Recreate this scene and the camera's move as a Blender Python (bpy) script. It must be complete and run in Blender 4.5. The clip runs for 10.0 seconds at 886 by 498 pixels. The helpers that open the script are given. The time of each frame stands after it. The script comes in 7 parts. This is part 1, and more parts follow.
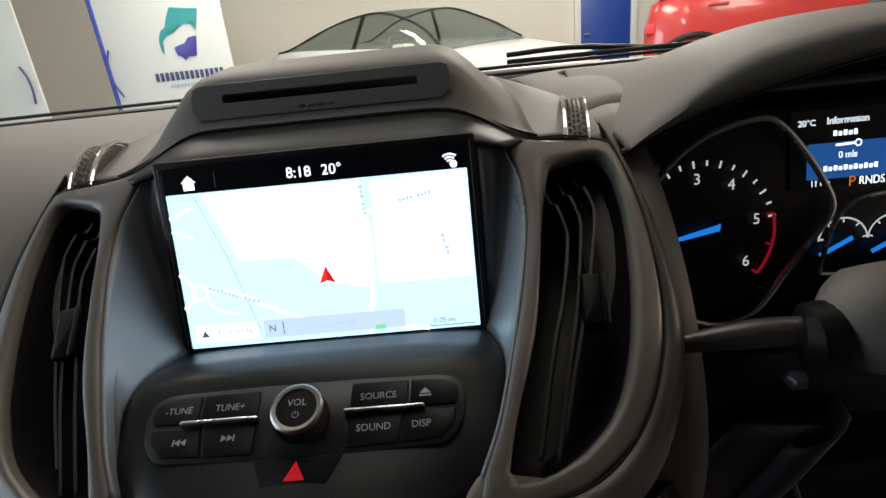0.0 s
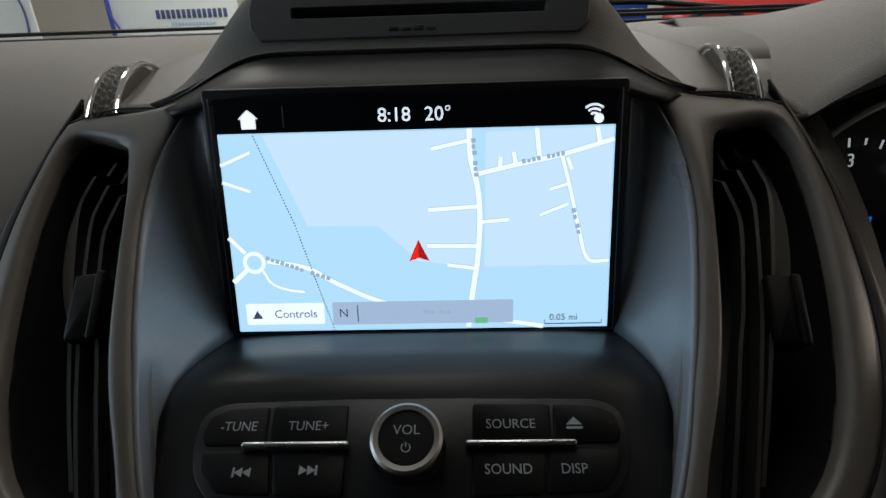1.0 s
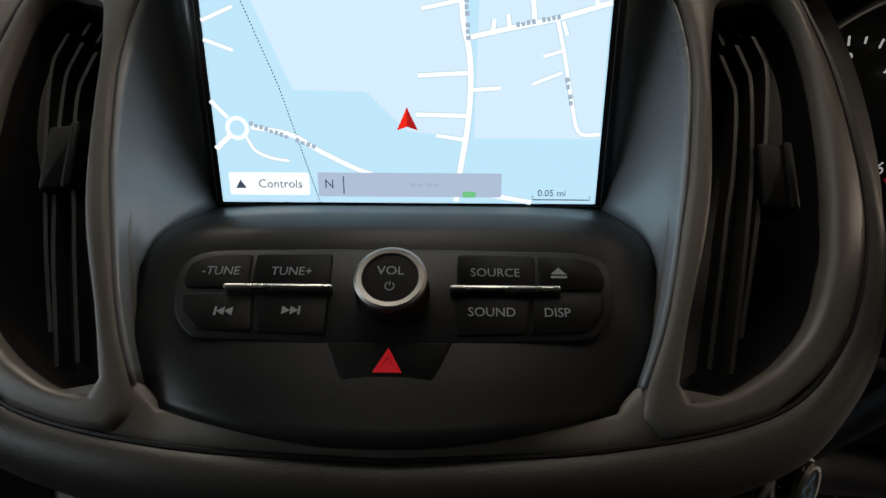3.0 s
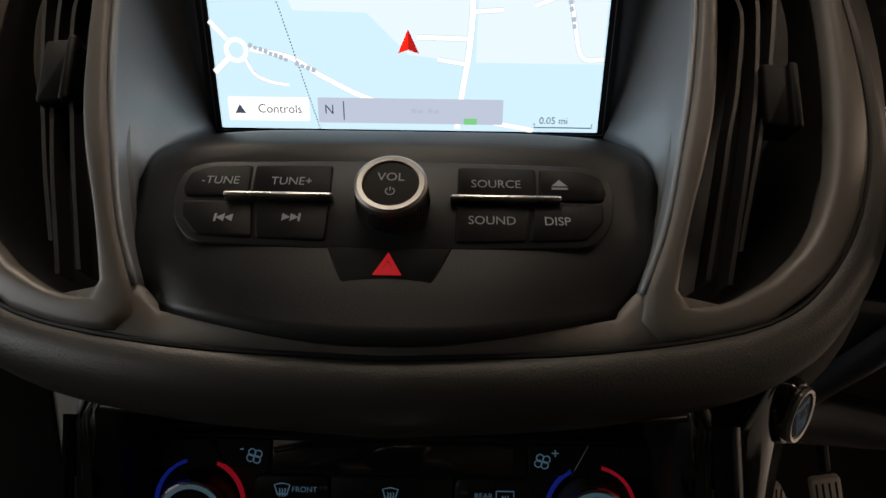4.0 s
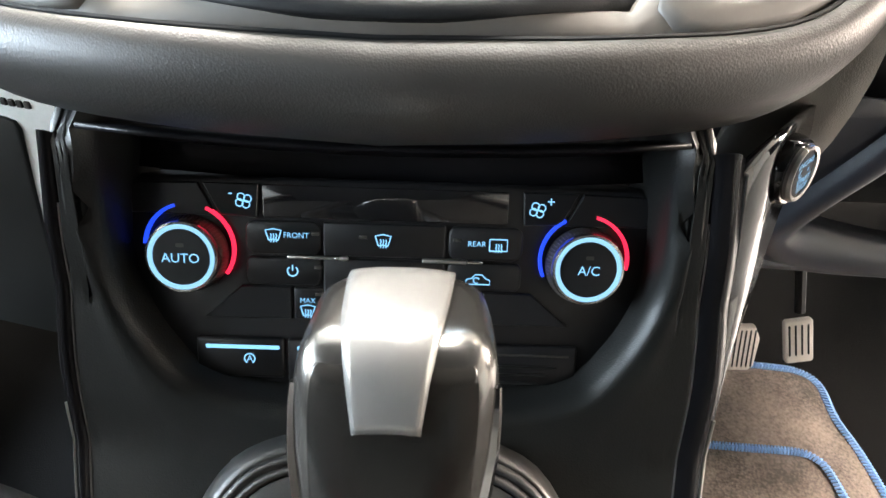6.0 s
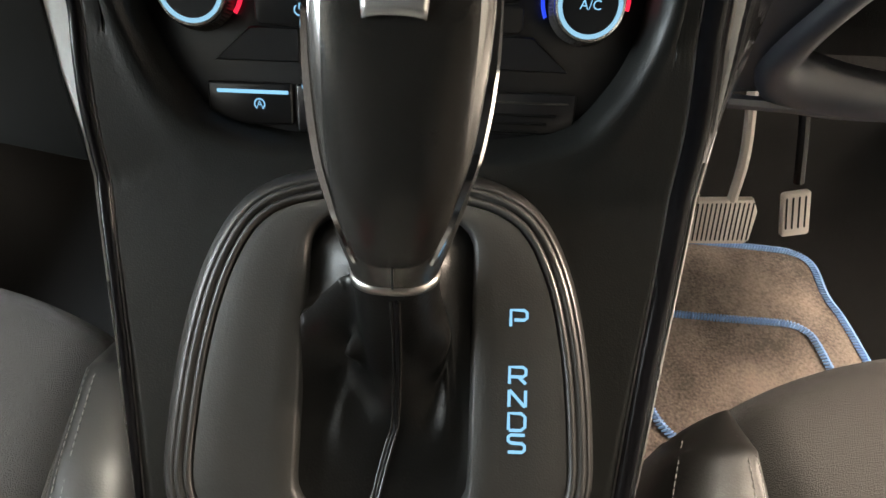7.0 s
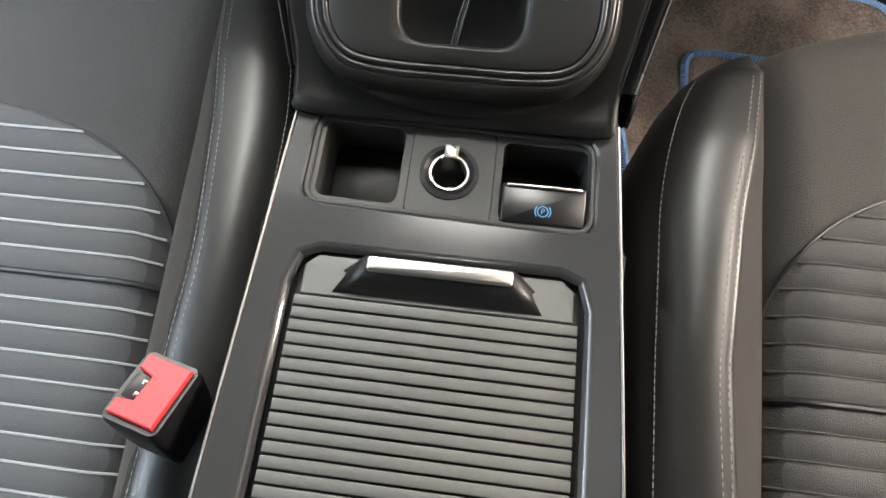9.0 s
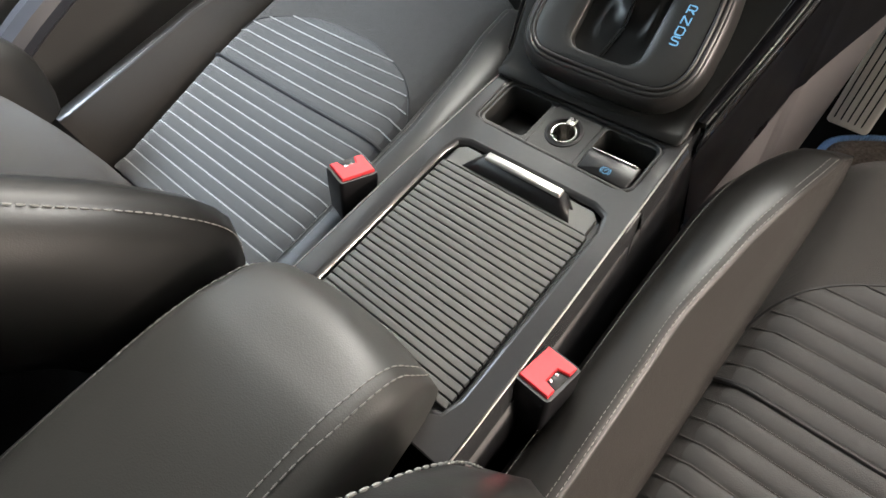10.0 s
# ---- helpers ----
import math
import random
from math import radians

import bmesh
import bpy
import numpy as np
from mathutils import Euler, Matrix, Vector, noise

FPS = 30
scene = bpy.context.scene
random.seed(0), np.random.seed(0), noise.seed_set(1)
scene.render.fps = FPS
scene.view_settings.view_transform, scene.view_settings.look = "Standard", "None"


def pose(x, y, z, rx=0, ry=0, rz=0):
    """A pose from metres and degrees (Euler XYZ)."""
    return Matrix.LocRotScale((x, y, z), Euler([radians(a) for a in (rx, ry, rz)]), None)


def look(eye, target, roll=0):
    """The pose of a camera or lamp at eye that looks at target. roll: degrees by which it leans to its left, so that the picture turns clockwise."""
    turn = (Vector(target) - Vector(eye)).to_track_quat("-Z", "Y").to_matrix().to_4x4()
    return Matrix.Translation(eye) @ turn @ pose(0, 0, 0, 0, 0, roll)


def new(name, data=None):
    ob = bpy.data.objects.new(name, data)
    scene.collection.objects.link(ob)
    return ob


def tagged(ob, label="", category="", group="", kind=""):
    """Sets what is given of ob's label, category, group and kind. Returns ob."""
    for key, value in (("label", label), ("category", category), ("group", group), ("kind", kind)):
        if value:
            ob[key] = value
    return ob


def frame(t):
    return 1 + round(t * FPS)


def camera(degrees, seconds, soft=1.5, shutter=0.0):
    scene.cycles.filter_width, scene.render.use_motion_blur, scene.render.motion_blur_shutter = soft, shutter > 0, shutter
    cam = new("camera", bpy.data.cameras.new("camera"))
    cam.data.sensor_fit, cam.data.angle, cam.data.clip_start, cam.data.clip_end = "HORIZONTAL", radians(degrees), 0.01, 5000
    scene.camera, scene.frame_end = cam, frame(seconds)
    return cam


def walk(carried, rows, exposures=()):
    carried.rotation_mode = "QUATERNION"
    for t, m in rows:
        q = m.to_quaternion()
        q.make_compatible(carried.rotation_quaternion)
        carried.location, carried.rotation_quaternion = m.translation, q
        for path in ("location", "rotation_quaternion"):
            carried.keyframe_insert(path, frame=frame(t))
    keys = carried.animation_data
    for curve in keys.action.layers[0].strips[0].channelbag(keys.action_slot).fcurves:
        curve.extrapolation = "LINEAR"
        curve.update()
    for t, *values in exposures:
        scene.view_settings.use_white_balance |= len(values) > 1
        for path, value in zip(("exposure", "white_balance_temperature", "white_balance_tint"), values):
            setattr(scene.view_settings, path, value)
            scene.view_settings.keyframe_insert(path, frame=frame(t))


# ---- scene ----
# The car stands nose up by a little; everything in it is built in the car's own axes.
CAR = pose(0, 0, 0, 2.4, 0, 0)
cam = camera(76.7, 10.0)
PATH = [
    (0, (0.082, 0.067, 1.2), (0.002, 1.889, 0.38), -6.2),
    (0.2, (0.056, 0.082, 1.203), (-0.018, 1.896, 0.361), -5.4),
    (0.5, (0.03, 0.108, 1.183), (-0.029, 1.92, 0.337), -4.3),
    (1, (0.019, 0.134, 1.179), (-0.043, 1.899, 0.241), -2.1),
    (1.5, (0.022, 0.143, 1.179), (-0.029, 1.888, 0.204), -2.1),
    (2, (0.022, 0.139, 1.177), (-0.022, 1.86, 0.158), -1.6),
    (2.5, (0.019, 0.124, 1.154), (-0.014, 1.814, 0.085), -0.7),
    (3.8, (0.019, 0.113, 1.137), (0.006, 1.772, 0.02), 0.7),
    (4, (0.019, 0.106, 1.126), (0.001, 1.743, -0.024), 0.6),
    (4.5, (0.017, 0.091, 1.096), (0.013, 1.594, -0.224), 1.0),
    (5, (0.015, 0.088, 1.085), (0.024, 1.552, -0.277), 1.4),
    (5.2, (0.014, 0.09, 1.086), (0.034, 1.521, -0.311), 2.3),
    (6.3, (0.02, 0.056, 1.062), (0.042, 1.413, -0.407), 2.6),
    (6.5, (0.02, 0.038, 1.052), (0.04, 1.354, -0.454), 2.8),
    (7, (0.021, 0.008, 1.027), (0.044, 1.224, -0.561), 3.0),
    (7.5, (0.017, -0.022, 1.013), (0.036, 0.988, -0.713), 3.1),
    (8, (0.018, -0.048, 1.017), (0.014, 0.801, -0.794), 1.8),
    (8.2, (0.016, -0.053, 1.023), (0.004, 0.702, -0.829), 1.7),
    (8.5, (0.015, -0.084, 1.026), (-0.02, 0.626, -0.843), -0.2),
    (8.8, (0.024, -0.1, 1.042), (-0.08, 0.449, -0.879), -5.0),
    (9, (0.026, -0.149, 1.042), (-0.105, 0.495, -0.847), -4.7),
    (9.2, (0.064, -0.163, 1.057), (-0.267, 0.329, -0.854), -17.8),
    (9.5, (0.094, -0.234, 1.085), (-0.364, 0.304, -0.786), -20.3),
    (9.7, (0.127, -0.246, 1.108), (-0.458, 0.242, -0.741), -19.5),
    (10, (0.216, -0.296, 1.131), (-0.738, 0.296, -0.525), -20.1),
]
EXPOSURES = [
    (0.0, -1.5, 6600, 10), (0.2, -1.85, 6400, 9), (0.5, -2.2, 6200, 8), (1.0, -2.25, 6250, 9), (1.5, -2.2, 6300, 10), (2.0, -2.2, 6350, 10), (2.5, -2.2, 6500, 10),
    (4.0, -1.95, 7700, 17), (4.2, -1.9, 7700, 20), (4.5, -0.6, 7000, 22), (4.7, 0.8, 6700, 14), (5.0, 1.75, 6350, 10), (6.5, 1.8, 6500, 10), (7.0, 1.42, 7000, 10),
    (7.5, 1.25, 7000, 10), (8.0, 1.15, 6700, 10), (8.5, 1.15, 6400, 9), (9.0, 1.15, 6300, 9), (9.5, 0.65, 6300, 9), (10.0, 0.98, 6300, 9),
]
walk(cam, [(t, CAR @ look(eye, target, roll)) for t, eye, target, roll in PATH], EXPOSURES)

# ---- light ----
world = bpy.data.worlds.new("garage_air")
world.use_nodes = True
world.node_tree.nodes["Background"].inputs[0].default_value = (0.75, 0.85, 1.0, 1)
world.node_tree.nodes["Background"].inputs[1].default_value = 0.012
scene.world = world


def area_lamp(name, m, sx, sy, watts, colour):
    data = bpy.data.lights.new(name, "AREA")
    data.shape, data.size, data.size_y, data.energy, data.color = "RECTANGLE", sx, sy, watts, colour
    ob = new(name, data)
    ob.matrix_world = m
    return ob


DAY, TUBE, WARM = (0.74, 0.88, 1.0), (1.0, 0.93, 0.84), (1.0, 0.84, 0.71)
COOL = (0.78, 0.89, 1.0)
# Unseen ceiling lamps, added and placed to light the dash, seats and mat.
LAMPS = [(-2.0, -1.0, 260, COOL), (0.0, 1.55, 75, TUBE), (-1.6, 3.2, 260, TUBE), (1.6, 5.6, 400, TUBE), (2.3, 1.0, 150, WARM), (-2.2, 6.6, 280, TUBE), (2.2, 6.6, 280, TUBE)]
for lx, ly, watts, colour in LAMPS:
    area_lamp("added_ceiling_lamp", pose(lx, ly, 3.72, 0, 0, 0), 0.9, 1.6, watts, colour)
# Added side lights, cool on the left and warm on the right, both unseen.
area_lamp("added_side_light", pose(-7.40, -0.6, 2.2, 0, -90, 0), 2.6, 4.5, 740, DAY)
area_lamp("added_side_light", pose(7.40, 1.5, 2.45, 0, 90, 0), 1.4, 1.1, 350, WARM)

# ---- materials ----


def material(name, base, rough=0.5, metal=0.0, vary=0.12, grain=0.0, size=400.0, coat=0.0, wear=0.0, spec=0.5, each=0.0, sheen=0.0, sharp=0.0):
    """A painted, moulded or woven surface: colour varied at two scales, fine relief of the given size."""
    m = bpy.data.materials.new(name)
    m.use_nodes = True
    nt = m.node_tree
    p = nt.nodes["Principled BSDF"]
    tc = nt.nodes.new("ShaderNodeTexCoord")
    broad, fine = nt.nodes.new("ShaderNodeTexNoise"), nt.nodes.new("ShaderNodeTexNoise")
    broad.inputs["Scale"].default_value, broad.inputs["Detail"].default_value = 9.0, 5.0
    fine.inputs["Scale"].default_value, fine.inputs["Detail"].default_value = size, 3.0
    for n in (broad, fine):
        nt.links.new(tc.outputs["Object"], n.inputs["Vector"])
    mix = nt.nodes.new("ShaderNodeMix")
    mix.data_type = "RGBA"
    dark = [c * (1 - vary) for c in base]
    light = [min(1.0, c * (1 + vary)) for c in base]
    mix.inputs["A"].default_value, mix.inputs["B"].default_value = (*dark, 1), (*light, 1)
    add = nt.nodes.new("ShaderNodeMath")
    add.operation = "MULTIPLY_ADD"
    nt.links.new(fine.outputs["Fac"], add.inputs[0])
    add.inputs[1].default_value = 0.5
    nt.links.new(broad.outputs["Fac"], add.inputs[2])
    sub = nt.nodes.new("ShaderNodeMath")
    sub.operation = "SUBTRACT"
    nt.links.new(add.outputs[0], sub.inputs[0])
    sub.inputs[1].default_value = 0.25
    last = sub
    if sharp:
        steep = nt.nodes.new("ShaderNodeMapRange")
        steep.inputs["From Min"].default_value, steep.inputs["From Max"].default_value = 0.5 - sharp, 0.5 + sharp
        nt.links.new(sub.outputs[0], steep.inputs["Value"])
        last = steep
    if each:
        info = nt.nodes.new("ShaderNodeObjectInfo")
        bump_each = nt.nodes.new("ShaderNodeMath")
        bump_each.operation = "MULTIPLY_ADD"
        nt.links.new(info.outputs["Random"], bump_each.inputs[0])
        bump_each.inputs[1].default_value = each
        nt.links.new(last.outputs[0], bump_each.inputs[2])
        last = bump_each
    nt.links.new(last.outputs[0], mix.inputs["Factor"])
    nt.links.new(mix.outputs["Result"], p.inputs["Base Color"])
    p.inputs["Metallic"].default_value = metal
    p.inputs["Specular IOR Level"].default_value = spec
    p.inputs["Coat Weight"].default_value = coat
    p.inputs["Coat Roughness"].default_value = 0.06
    p.inputs["Sheen Weight"].default_value, p.inputs["Sheen Roughness"].default_value = sheen, 0.4
    ramp = nt.nodes.new("ShaderNodeMapRange")
    ramp.inputs["From Min"].default_value, ramp.inputs["From Max"].default_value = 0.3, 0.7
    ramp.inputs["To Min"].default_value, ramp.inputs["To Max"].default_value = max(0.02, rough - 0.04 - wear), min(1.0, rough + 0.04 + wear)
    nt.links.new(broad.outputs["Fac"], ramp.inputs["Value"])
    nt.links.new(ramp.outputs["Result"], p.inputs["Roughness"])
    if grain:
        b = nt.nodes.new("ShaderNodeBump")
        b.inputs["Strength"].default_value, b.inputs["Distance"].default_value = min(1.0, grain), 0.0006
        cells = nt.nodes.new("ShaderNodeTexVoronoi")
        cells.inputs["Scale"].default_value = size
        nt.links.new(tc.outputs["Object"], cells.inputs["Vector"])
        nt.links.new(cells.outputs["Distance"], b.inputs["Height"])
        nt.links.new(b.outputs["Normal"], p.inputs["Normal"])
    return m


def glowing(name, colour, strength, base=(0.02, 0.02, 0.02)):
    m = bpy.data.materials.new(name)
    m.use_nodes = True
    p = m.node_tree.nodes["Principled BSDF"]
    p.inputs["Base Color"].default_value = (*base, 1)
    p.inputs["Roughness"].default_value, p.inputs["Specular IOR Level"].default_value = 0.4, 0.15
    p.inputs["Emission Color"].default_value = (*colour, 1)
    p.inputs["Emission Strength"].default_value = strength
    return m


def glass(name, tint, gloss):
    m = bpy.data.materials.new(name)
    m.use_nodes = True
    nt = m.node_tree
    nt.nodes.remove(nt.nodes["Principled BSDF"])
    clear, shine, mix = nt.nodes.new("ShaderNodeBsdfTransparent"), nt.nodes.new("ShaderNodeBsdfGlossy"), nt.nodes.new("ShaderNodeMixShader")
    clear.inputs[0].default_value, shine.inputs["Roughness"].default_value = (*tint, 1), 0.02
    mix.inputs[0].default_value = gloss
    nt.links.new(clear.outputs[0], mix.inputs[1])
    nt.links.new(shine.outputs[0], mix.inputs[2])
    nt.links.new(mix.outputs[0], nt.nodes["Material Output"].inputs[0])
    return m


M_DASH = material("grained_dash_plastic", (0.115, 0.105, 0.092), 0.62, grain=0.25, size=1300)
M_RAIL = material("padded_grained_vinyl", (0.025, 0.023, 0.0205), 0.46, grain=0.14, size=1400)
M_FRAME = material("satin_anthracite_trim", (0.112, 0.102, 0.091), 0.44, metal=0.0)
M_HOOD = material("soft_matt_hood", (0.095, 0.088, 0.078), 0.58, grain=0.2, size=1100)
M_PANEL = material("soft_black_panel", (0.007, 0.007, 0.008), 0.34, vary=0.2, wear=0.05)
M_ROOF = material("satin_black_roof", (0.010, 0.011, 0.013), 0.45, vary=0.2, spec=0.2)
M_BTN = material("soft_black_button", (0.0065, 0.0065, 0.0068), 0.5, vary=0.2, wear=0.04, grain=0.05, size=1500, spec=0.12)
M_STACK = material("satin_stack_plastic", (0.0125, 0.0132, 0.0146), 0.36, vary=0.2, wear=0.05, grain=0.06, size=1400, spec=0.25)
# Recess colour is lightened and tinted blue to carry the screen's glow.
M_RECESS = material("screenlit_satin_recess", (0.19, 0.205, 0.225), 0.30, vary=0.15, spec=0.8)
M_SLOT = material("matt_slot_panel", (0.060, 0.058, 0.056), 0.55, grain=0.15, size=1100)
M_RING = material("satin_black_ring", (0.024, 0.0233, 0.0225), 0.33, vary=0.15, spec=0.65)
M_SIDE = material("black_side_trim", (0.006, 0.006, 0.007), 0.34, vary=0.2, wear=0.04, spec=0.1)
M_PLATE = material("satin_shift_plate", (0.020, 0.020, 0.019), 0.42, vary=0.15, grain=0.10, size=1300)
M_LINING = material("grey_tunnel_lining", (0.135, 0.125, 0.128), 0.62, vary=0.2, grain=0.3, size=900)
M_SLATP = material("satin_vent_slat", (0.028, 0.027, 0.026), 0.42, vary=0.15)
M_BLACK = material("black_plastic", (0.008, 0.008, 0.009), 0.45, vary=0.2, spec=0.35)
M_PIANO = material("gloss_black_trim", (0.010, 0.010, 0.011), 0.10, coat=0.6, wear=0.03)
M_SMOKE = material("gloss_grey_console", (0.040, 0.041, 0.043), 0.13, metal=0.0, coat=0.5, wear=0.05)
M_STRIP = material("satin_black_strip", (0.006, 0.006, 0.007), 0.16, vary=0.2, wear=0.03, spec=0.16)
M_MATT = material("matt_console_plastic", (0.026, 0.027, 0.026), 0.55, grain=0.2, size=1200)
M_CONS = material("dark_console_plastic", (0.0085, 0.0088, 0.0083), 0.38, grain=0.12, size=1300, spec=0.30)
M_KNOBRING = material("worn_silver_ring", (0.30, 0.29, 0.28), 0.36, metal=1.0, vary=0.08)
M_INLAY = material("satin_painted_silver", (0.52, 0.515, 0.50), 0.28, metal=0.75, vary=0.04)
M_SILVER = material("satin_silver", (0.62, 0.61, 0.58), 0.28, metal=1.0, vary=0.05)
M_CHROME = material("bright_chrome", (0.80, 0.80, 0.80), 0.10, metal=1.0, vary=0.03)
M_KNURL = material("dark_knurled_ring", (0.06, 0.055, 0.05), 0.35, metal=0.4)
M_WHEEL = material("knurled_grey_plastic", (0.105, 0.097, 0.086), 0.45, metal=0.15)
M_LEATHER = material("black_leather", (0.0055, 0.0055, 0.0053), 0.34, vary=0.2, grain=0.10, size=900, spec=0.35)
M_GRIP = material("smooth_grip_leather", (0.015, 0.0140, 0.0126), 0.26, vary=0.2, grain=0.05, size=1100, spec=0.5)
M_SHELL = material("satin_dark_metal", (0.24, 0.234, 0.225), 0.25, metal=0.95, vary=0.08)
M_ARM = material("armrest_leather", (0.040, 0.040, 0.038), 0.44, vary=0.15, grain=0.12, size=900)
M_SEAT = material("dark_grey_leatherette", (0.011, 0.0108, 0.0102), 0.37, vary=0.15, grain=0.08, size=900)
M_THREAD = material("pale_grey_thread", (0.18, 0.176, 0.166), 0.8)
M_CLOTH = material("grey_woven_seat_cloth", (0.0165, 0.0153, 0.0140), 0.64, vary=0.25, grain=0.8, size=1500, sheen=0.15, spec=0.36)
M_RIB = material("ribbed_grey_seat_cloth", (0.046, 0.0462, 0.0462), 0.7, vary=0.25, grain=0.6, size=1500, sheen=0.15, spec=0.22)
M_RIBLINE = material("daylit_rib_yarn", (0.19, 0.195, 0.192), 0.8, sheen=0.5)
M_TAUPE = material("taupe_woven_strip", (0.021, 0.0185, 0.0163), 0.6, vary=0.2, grain=0.6, size=1500, sheen=0.08, spec=0.2)
M_CARPET = material("dark_brown_carpet", (0.150, 0.122, 0.103), 0.95, vary=0.65, grain=1.0, size=260, sharp=0.16, sheen=0.2)
M_PILE = material("black_footwell_carpet", (0.0055, 0.0055, 0.0055), 0.95, vary=0.4, grain=1.0, size=900, spec=0.1)
M_BLUE_THREAD = material("blue_overlock_thread", (0.22, 0.39, 0.70), 0.75, vary=0.25)
M_PEDAL = material("brushed_pedal_metal", (0.80, 0.72, 0.65), 0.45, metal=0.1)
M_RED = material("red_buckle_plastic", (0.72, 0.05, 0.06), 0.5, vary=0.08, spec=0.2)
M_GREYPL = material("dark_grey_column_plastic", (0.042, 0.0445, 0.054), 0.38, grain=0.12, size=1100, spec=0.5)
M_LEGEND = material("dim_white_legend", (0.30, 0.33, 0.36), 0.6, vary=0.03)
M_SLAT = material("ribbed_shutter_plastic", (0.094, 0.097, 0.093), 0.6, vary=0.1, grain=0.15, size=1300, each=0.25)
M_TOP = glowing("lit_status_bar", (0.004, 0.005, 0.008), 0.3, (0.005, 0.005, 0.006))
E_MAP = glowing("lit_map_ground", (0.43, 0.69, 0.88), 5.16)
E_MAP2 = glowing("lit_map_district", (0.55, 0.735, 0.90), 5.16)
E_ROAD = glowing("lit_map_road", (0.80, 0.90, 0.97), 5.52)
E_KERB = glowing("lit_map_road_edge", (0.42, 0.58, 0.70), 5.16)
E_INK = glowing("dark_screen_ink", (0.05, 0.07, 0.11), 4.54)
E_GREYINK = glowing("grey_screen_ink", (0.30, 0.40, 0.52), 5.30)
E_BAR = glowing("lit_map_banner", (0.36, 0.46, 0.63), 5.04)
E_WHITE = glowing("lit_white_symbol", (0.85, 0.93, 1.0), 5.30)
E_ARROW = glowing("lit_red_arrow", (0.75, 0.02, 0.01), 5.30)
E_ARROW2 = glowing("lit_dark_red_arrow", (0.35, 0.01, 0.01), 5.30)
E_GREEN = glowing("lit_green_road_shield", (0.15, 0.55, 0.25), 4.54)
E_ICE = glowing("pale_blue_backlight", (0.24, 0.58, 0.92), 0.46)
E_RING = glowing("blue_white_ring_light", (0.30, 0.62, 0.90), 0.38)
E_BLUE = glowing("blue_temperature_arc", (0.015, 0.06, 0.95), 0.46)
E_REDARC = glowing("red_temperature_arc", (0.9, 0.02, 0.06), 0.60)
E_HAZ = glowing("lit_red_triangle", (0.90, 0.006, 0.022), 1.35)
E_NEEDLE = glowing("blue_gauge_needle", (0.01, 0.25, 0.9), 2.28)
E_GAUGE = glowing("white_gauge_print", (0.75, 0.78, 0.78), 2.04)
E_SCREEN2 = glowing("blue_trip_display", (0.02, 0.12, 0.42), 1.8)
E_ORANGE = glowing("orange_gear_letter", (0.9, 0.25, 0.02), 1.9)

# ---- building tools ----


def spl(points, n):
    """n points on a smooth curve through the given ones."""
    p = [Vector(q) for q in points]
    p = [2 * p[0] - p[1], *p, 2 * p[-1] - p[-2]]
    spans, out = len(p) - 3, []
    for k in range(n):
        f = k / (n - 1) * spans
        i = min(int(f), spans - 1)
        t = f - i
        a, b, c, d = p[i : i + 4]
        out.append(0.5 * (2 * b + (c - a) * t + (2 * a - 5 * b + 4 * c - d) * t * t + (3 * b - a - 3 * c + d) * t ** 3))
    return out


def even(points, n):
    """n points at even steps along a polyline."""
    p = [Vector(q) for q in points]
    run = [0.0]
    for a, b in zip(p, p[1:]):
        run.append(run[-1] + (b - a).length)
    out = []
    for k in range(n):
        want = run[-1] * k / (n - 1)
        i = max(0, min(len(p) - 2, int(np.searchsorted(run, want)) - 1))
        out.append(p[i].lerp(p[i + 1], (want - run[i]) / max(1e-9, run[i + 1] - run[i])))
    return out


def lin(x, xs, ys):
    return float(np.interp(x, xs, ys))


def rows_mesh(rows, loop=False, cap0=False, cap1=False, bm=None):
    """A skin over rows of points; loop closes each row, cap0 and cap1 fill the end rows."""
    bm = bm or bmesh.new()
    v = [[bm.verts.new(q) for q in row] for row in rows]
    n = len(v[0])
    for a, b in zip(v, v[1:]):
        for i in range(n if loop else n - 1):
            j = (i + 1) % n
            bm.faces.new((a[i], a[j], b[j], b[i]))
    if cap0:
        bm.faces.new(v[0][::-1])
    if cap1:
        bm.faces.new(v[-1])
    return bm


def plane_at(origin, up, right=(1, 0, 0)):
    """Axes of a panel: x to the right in it, y up in it, z out of it."""
    r, u = Vector(right).normalized(), Vector(up)
    u = (u - r * u.dot(r)).normalized()
    n = r.cross(u)
    return Matrix(((r.x, u.x, n.x, origin[0]), (r.y, u.y, n.y, origin[1]), (r.z, u.z, n.z, origin[2]), (0, 0, 0, 1)))


def rrect(x0, y0, x1, y1, r, n=5):
    """A rounded rectangle, from its lower right corner, counter-clockwise."""
    r = min(r, (x1 - x0) / 2 - 1e-5, (y1 - y0) / 2 - 1e-5)
    out = []
    for cx, cy, a in ((x1 - r, y0 + r, -90), (x1 - r, y1 - r, 0), (x0 + r, y1 - r, 90), (x0 + r, y0 + r, 180)):
        out += [(cx + r * math.cos(radians(a + 90 * k / n)), cy + r * math.sin(radians(a + 90 * k / n))) for k in range(n + 1)]
    return out


def circle(cx, cy, r, n=32):
    return [(cx + r * math.cos(2 * math.pi * k / n), cy + r * math.sin(2 * math.pi * k / n)) for k in range(n)]


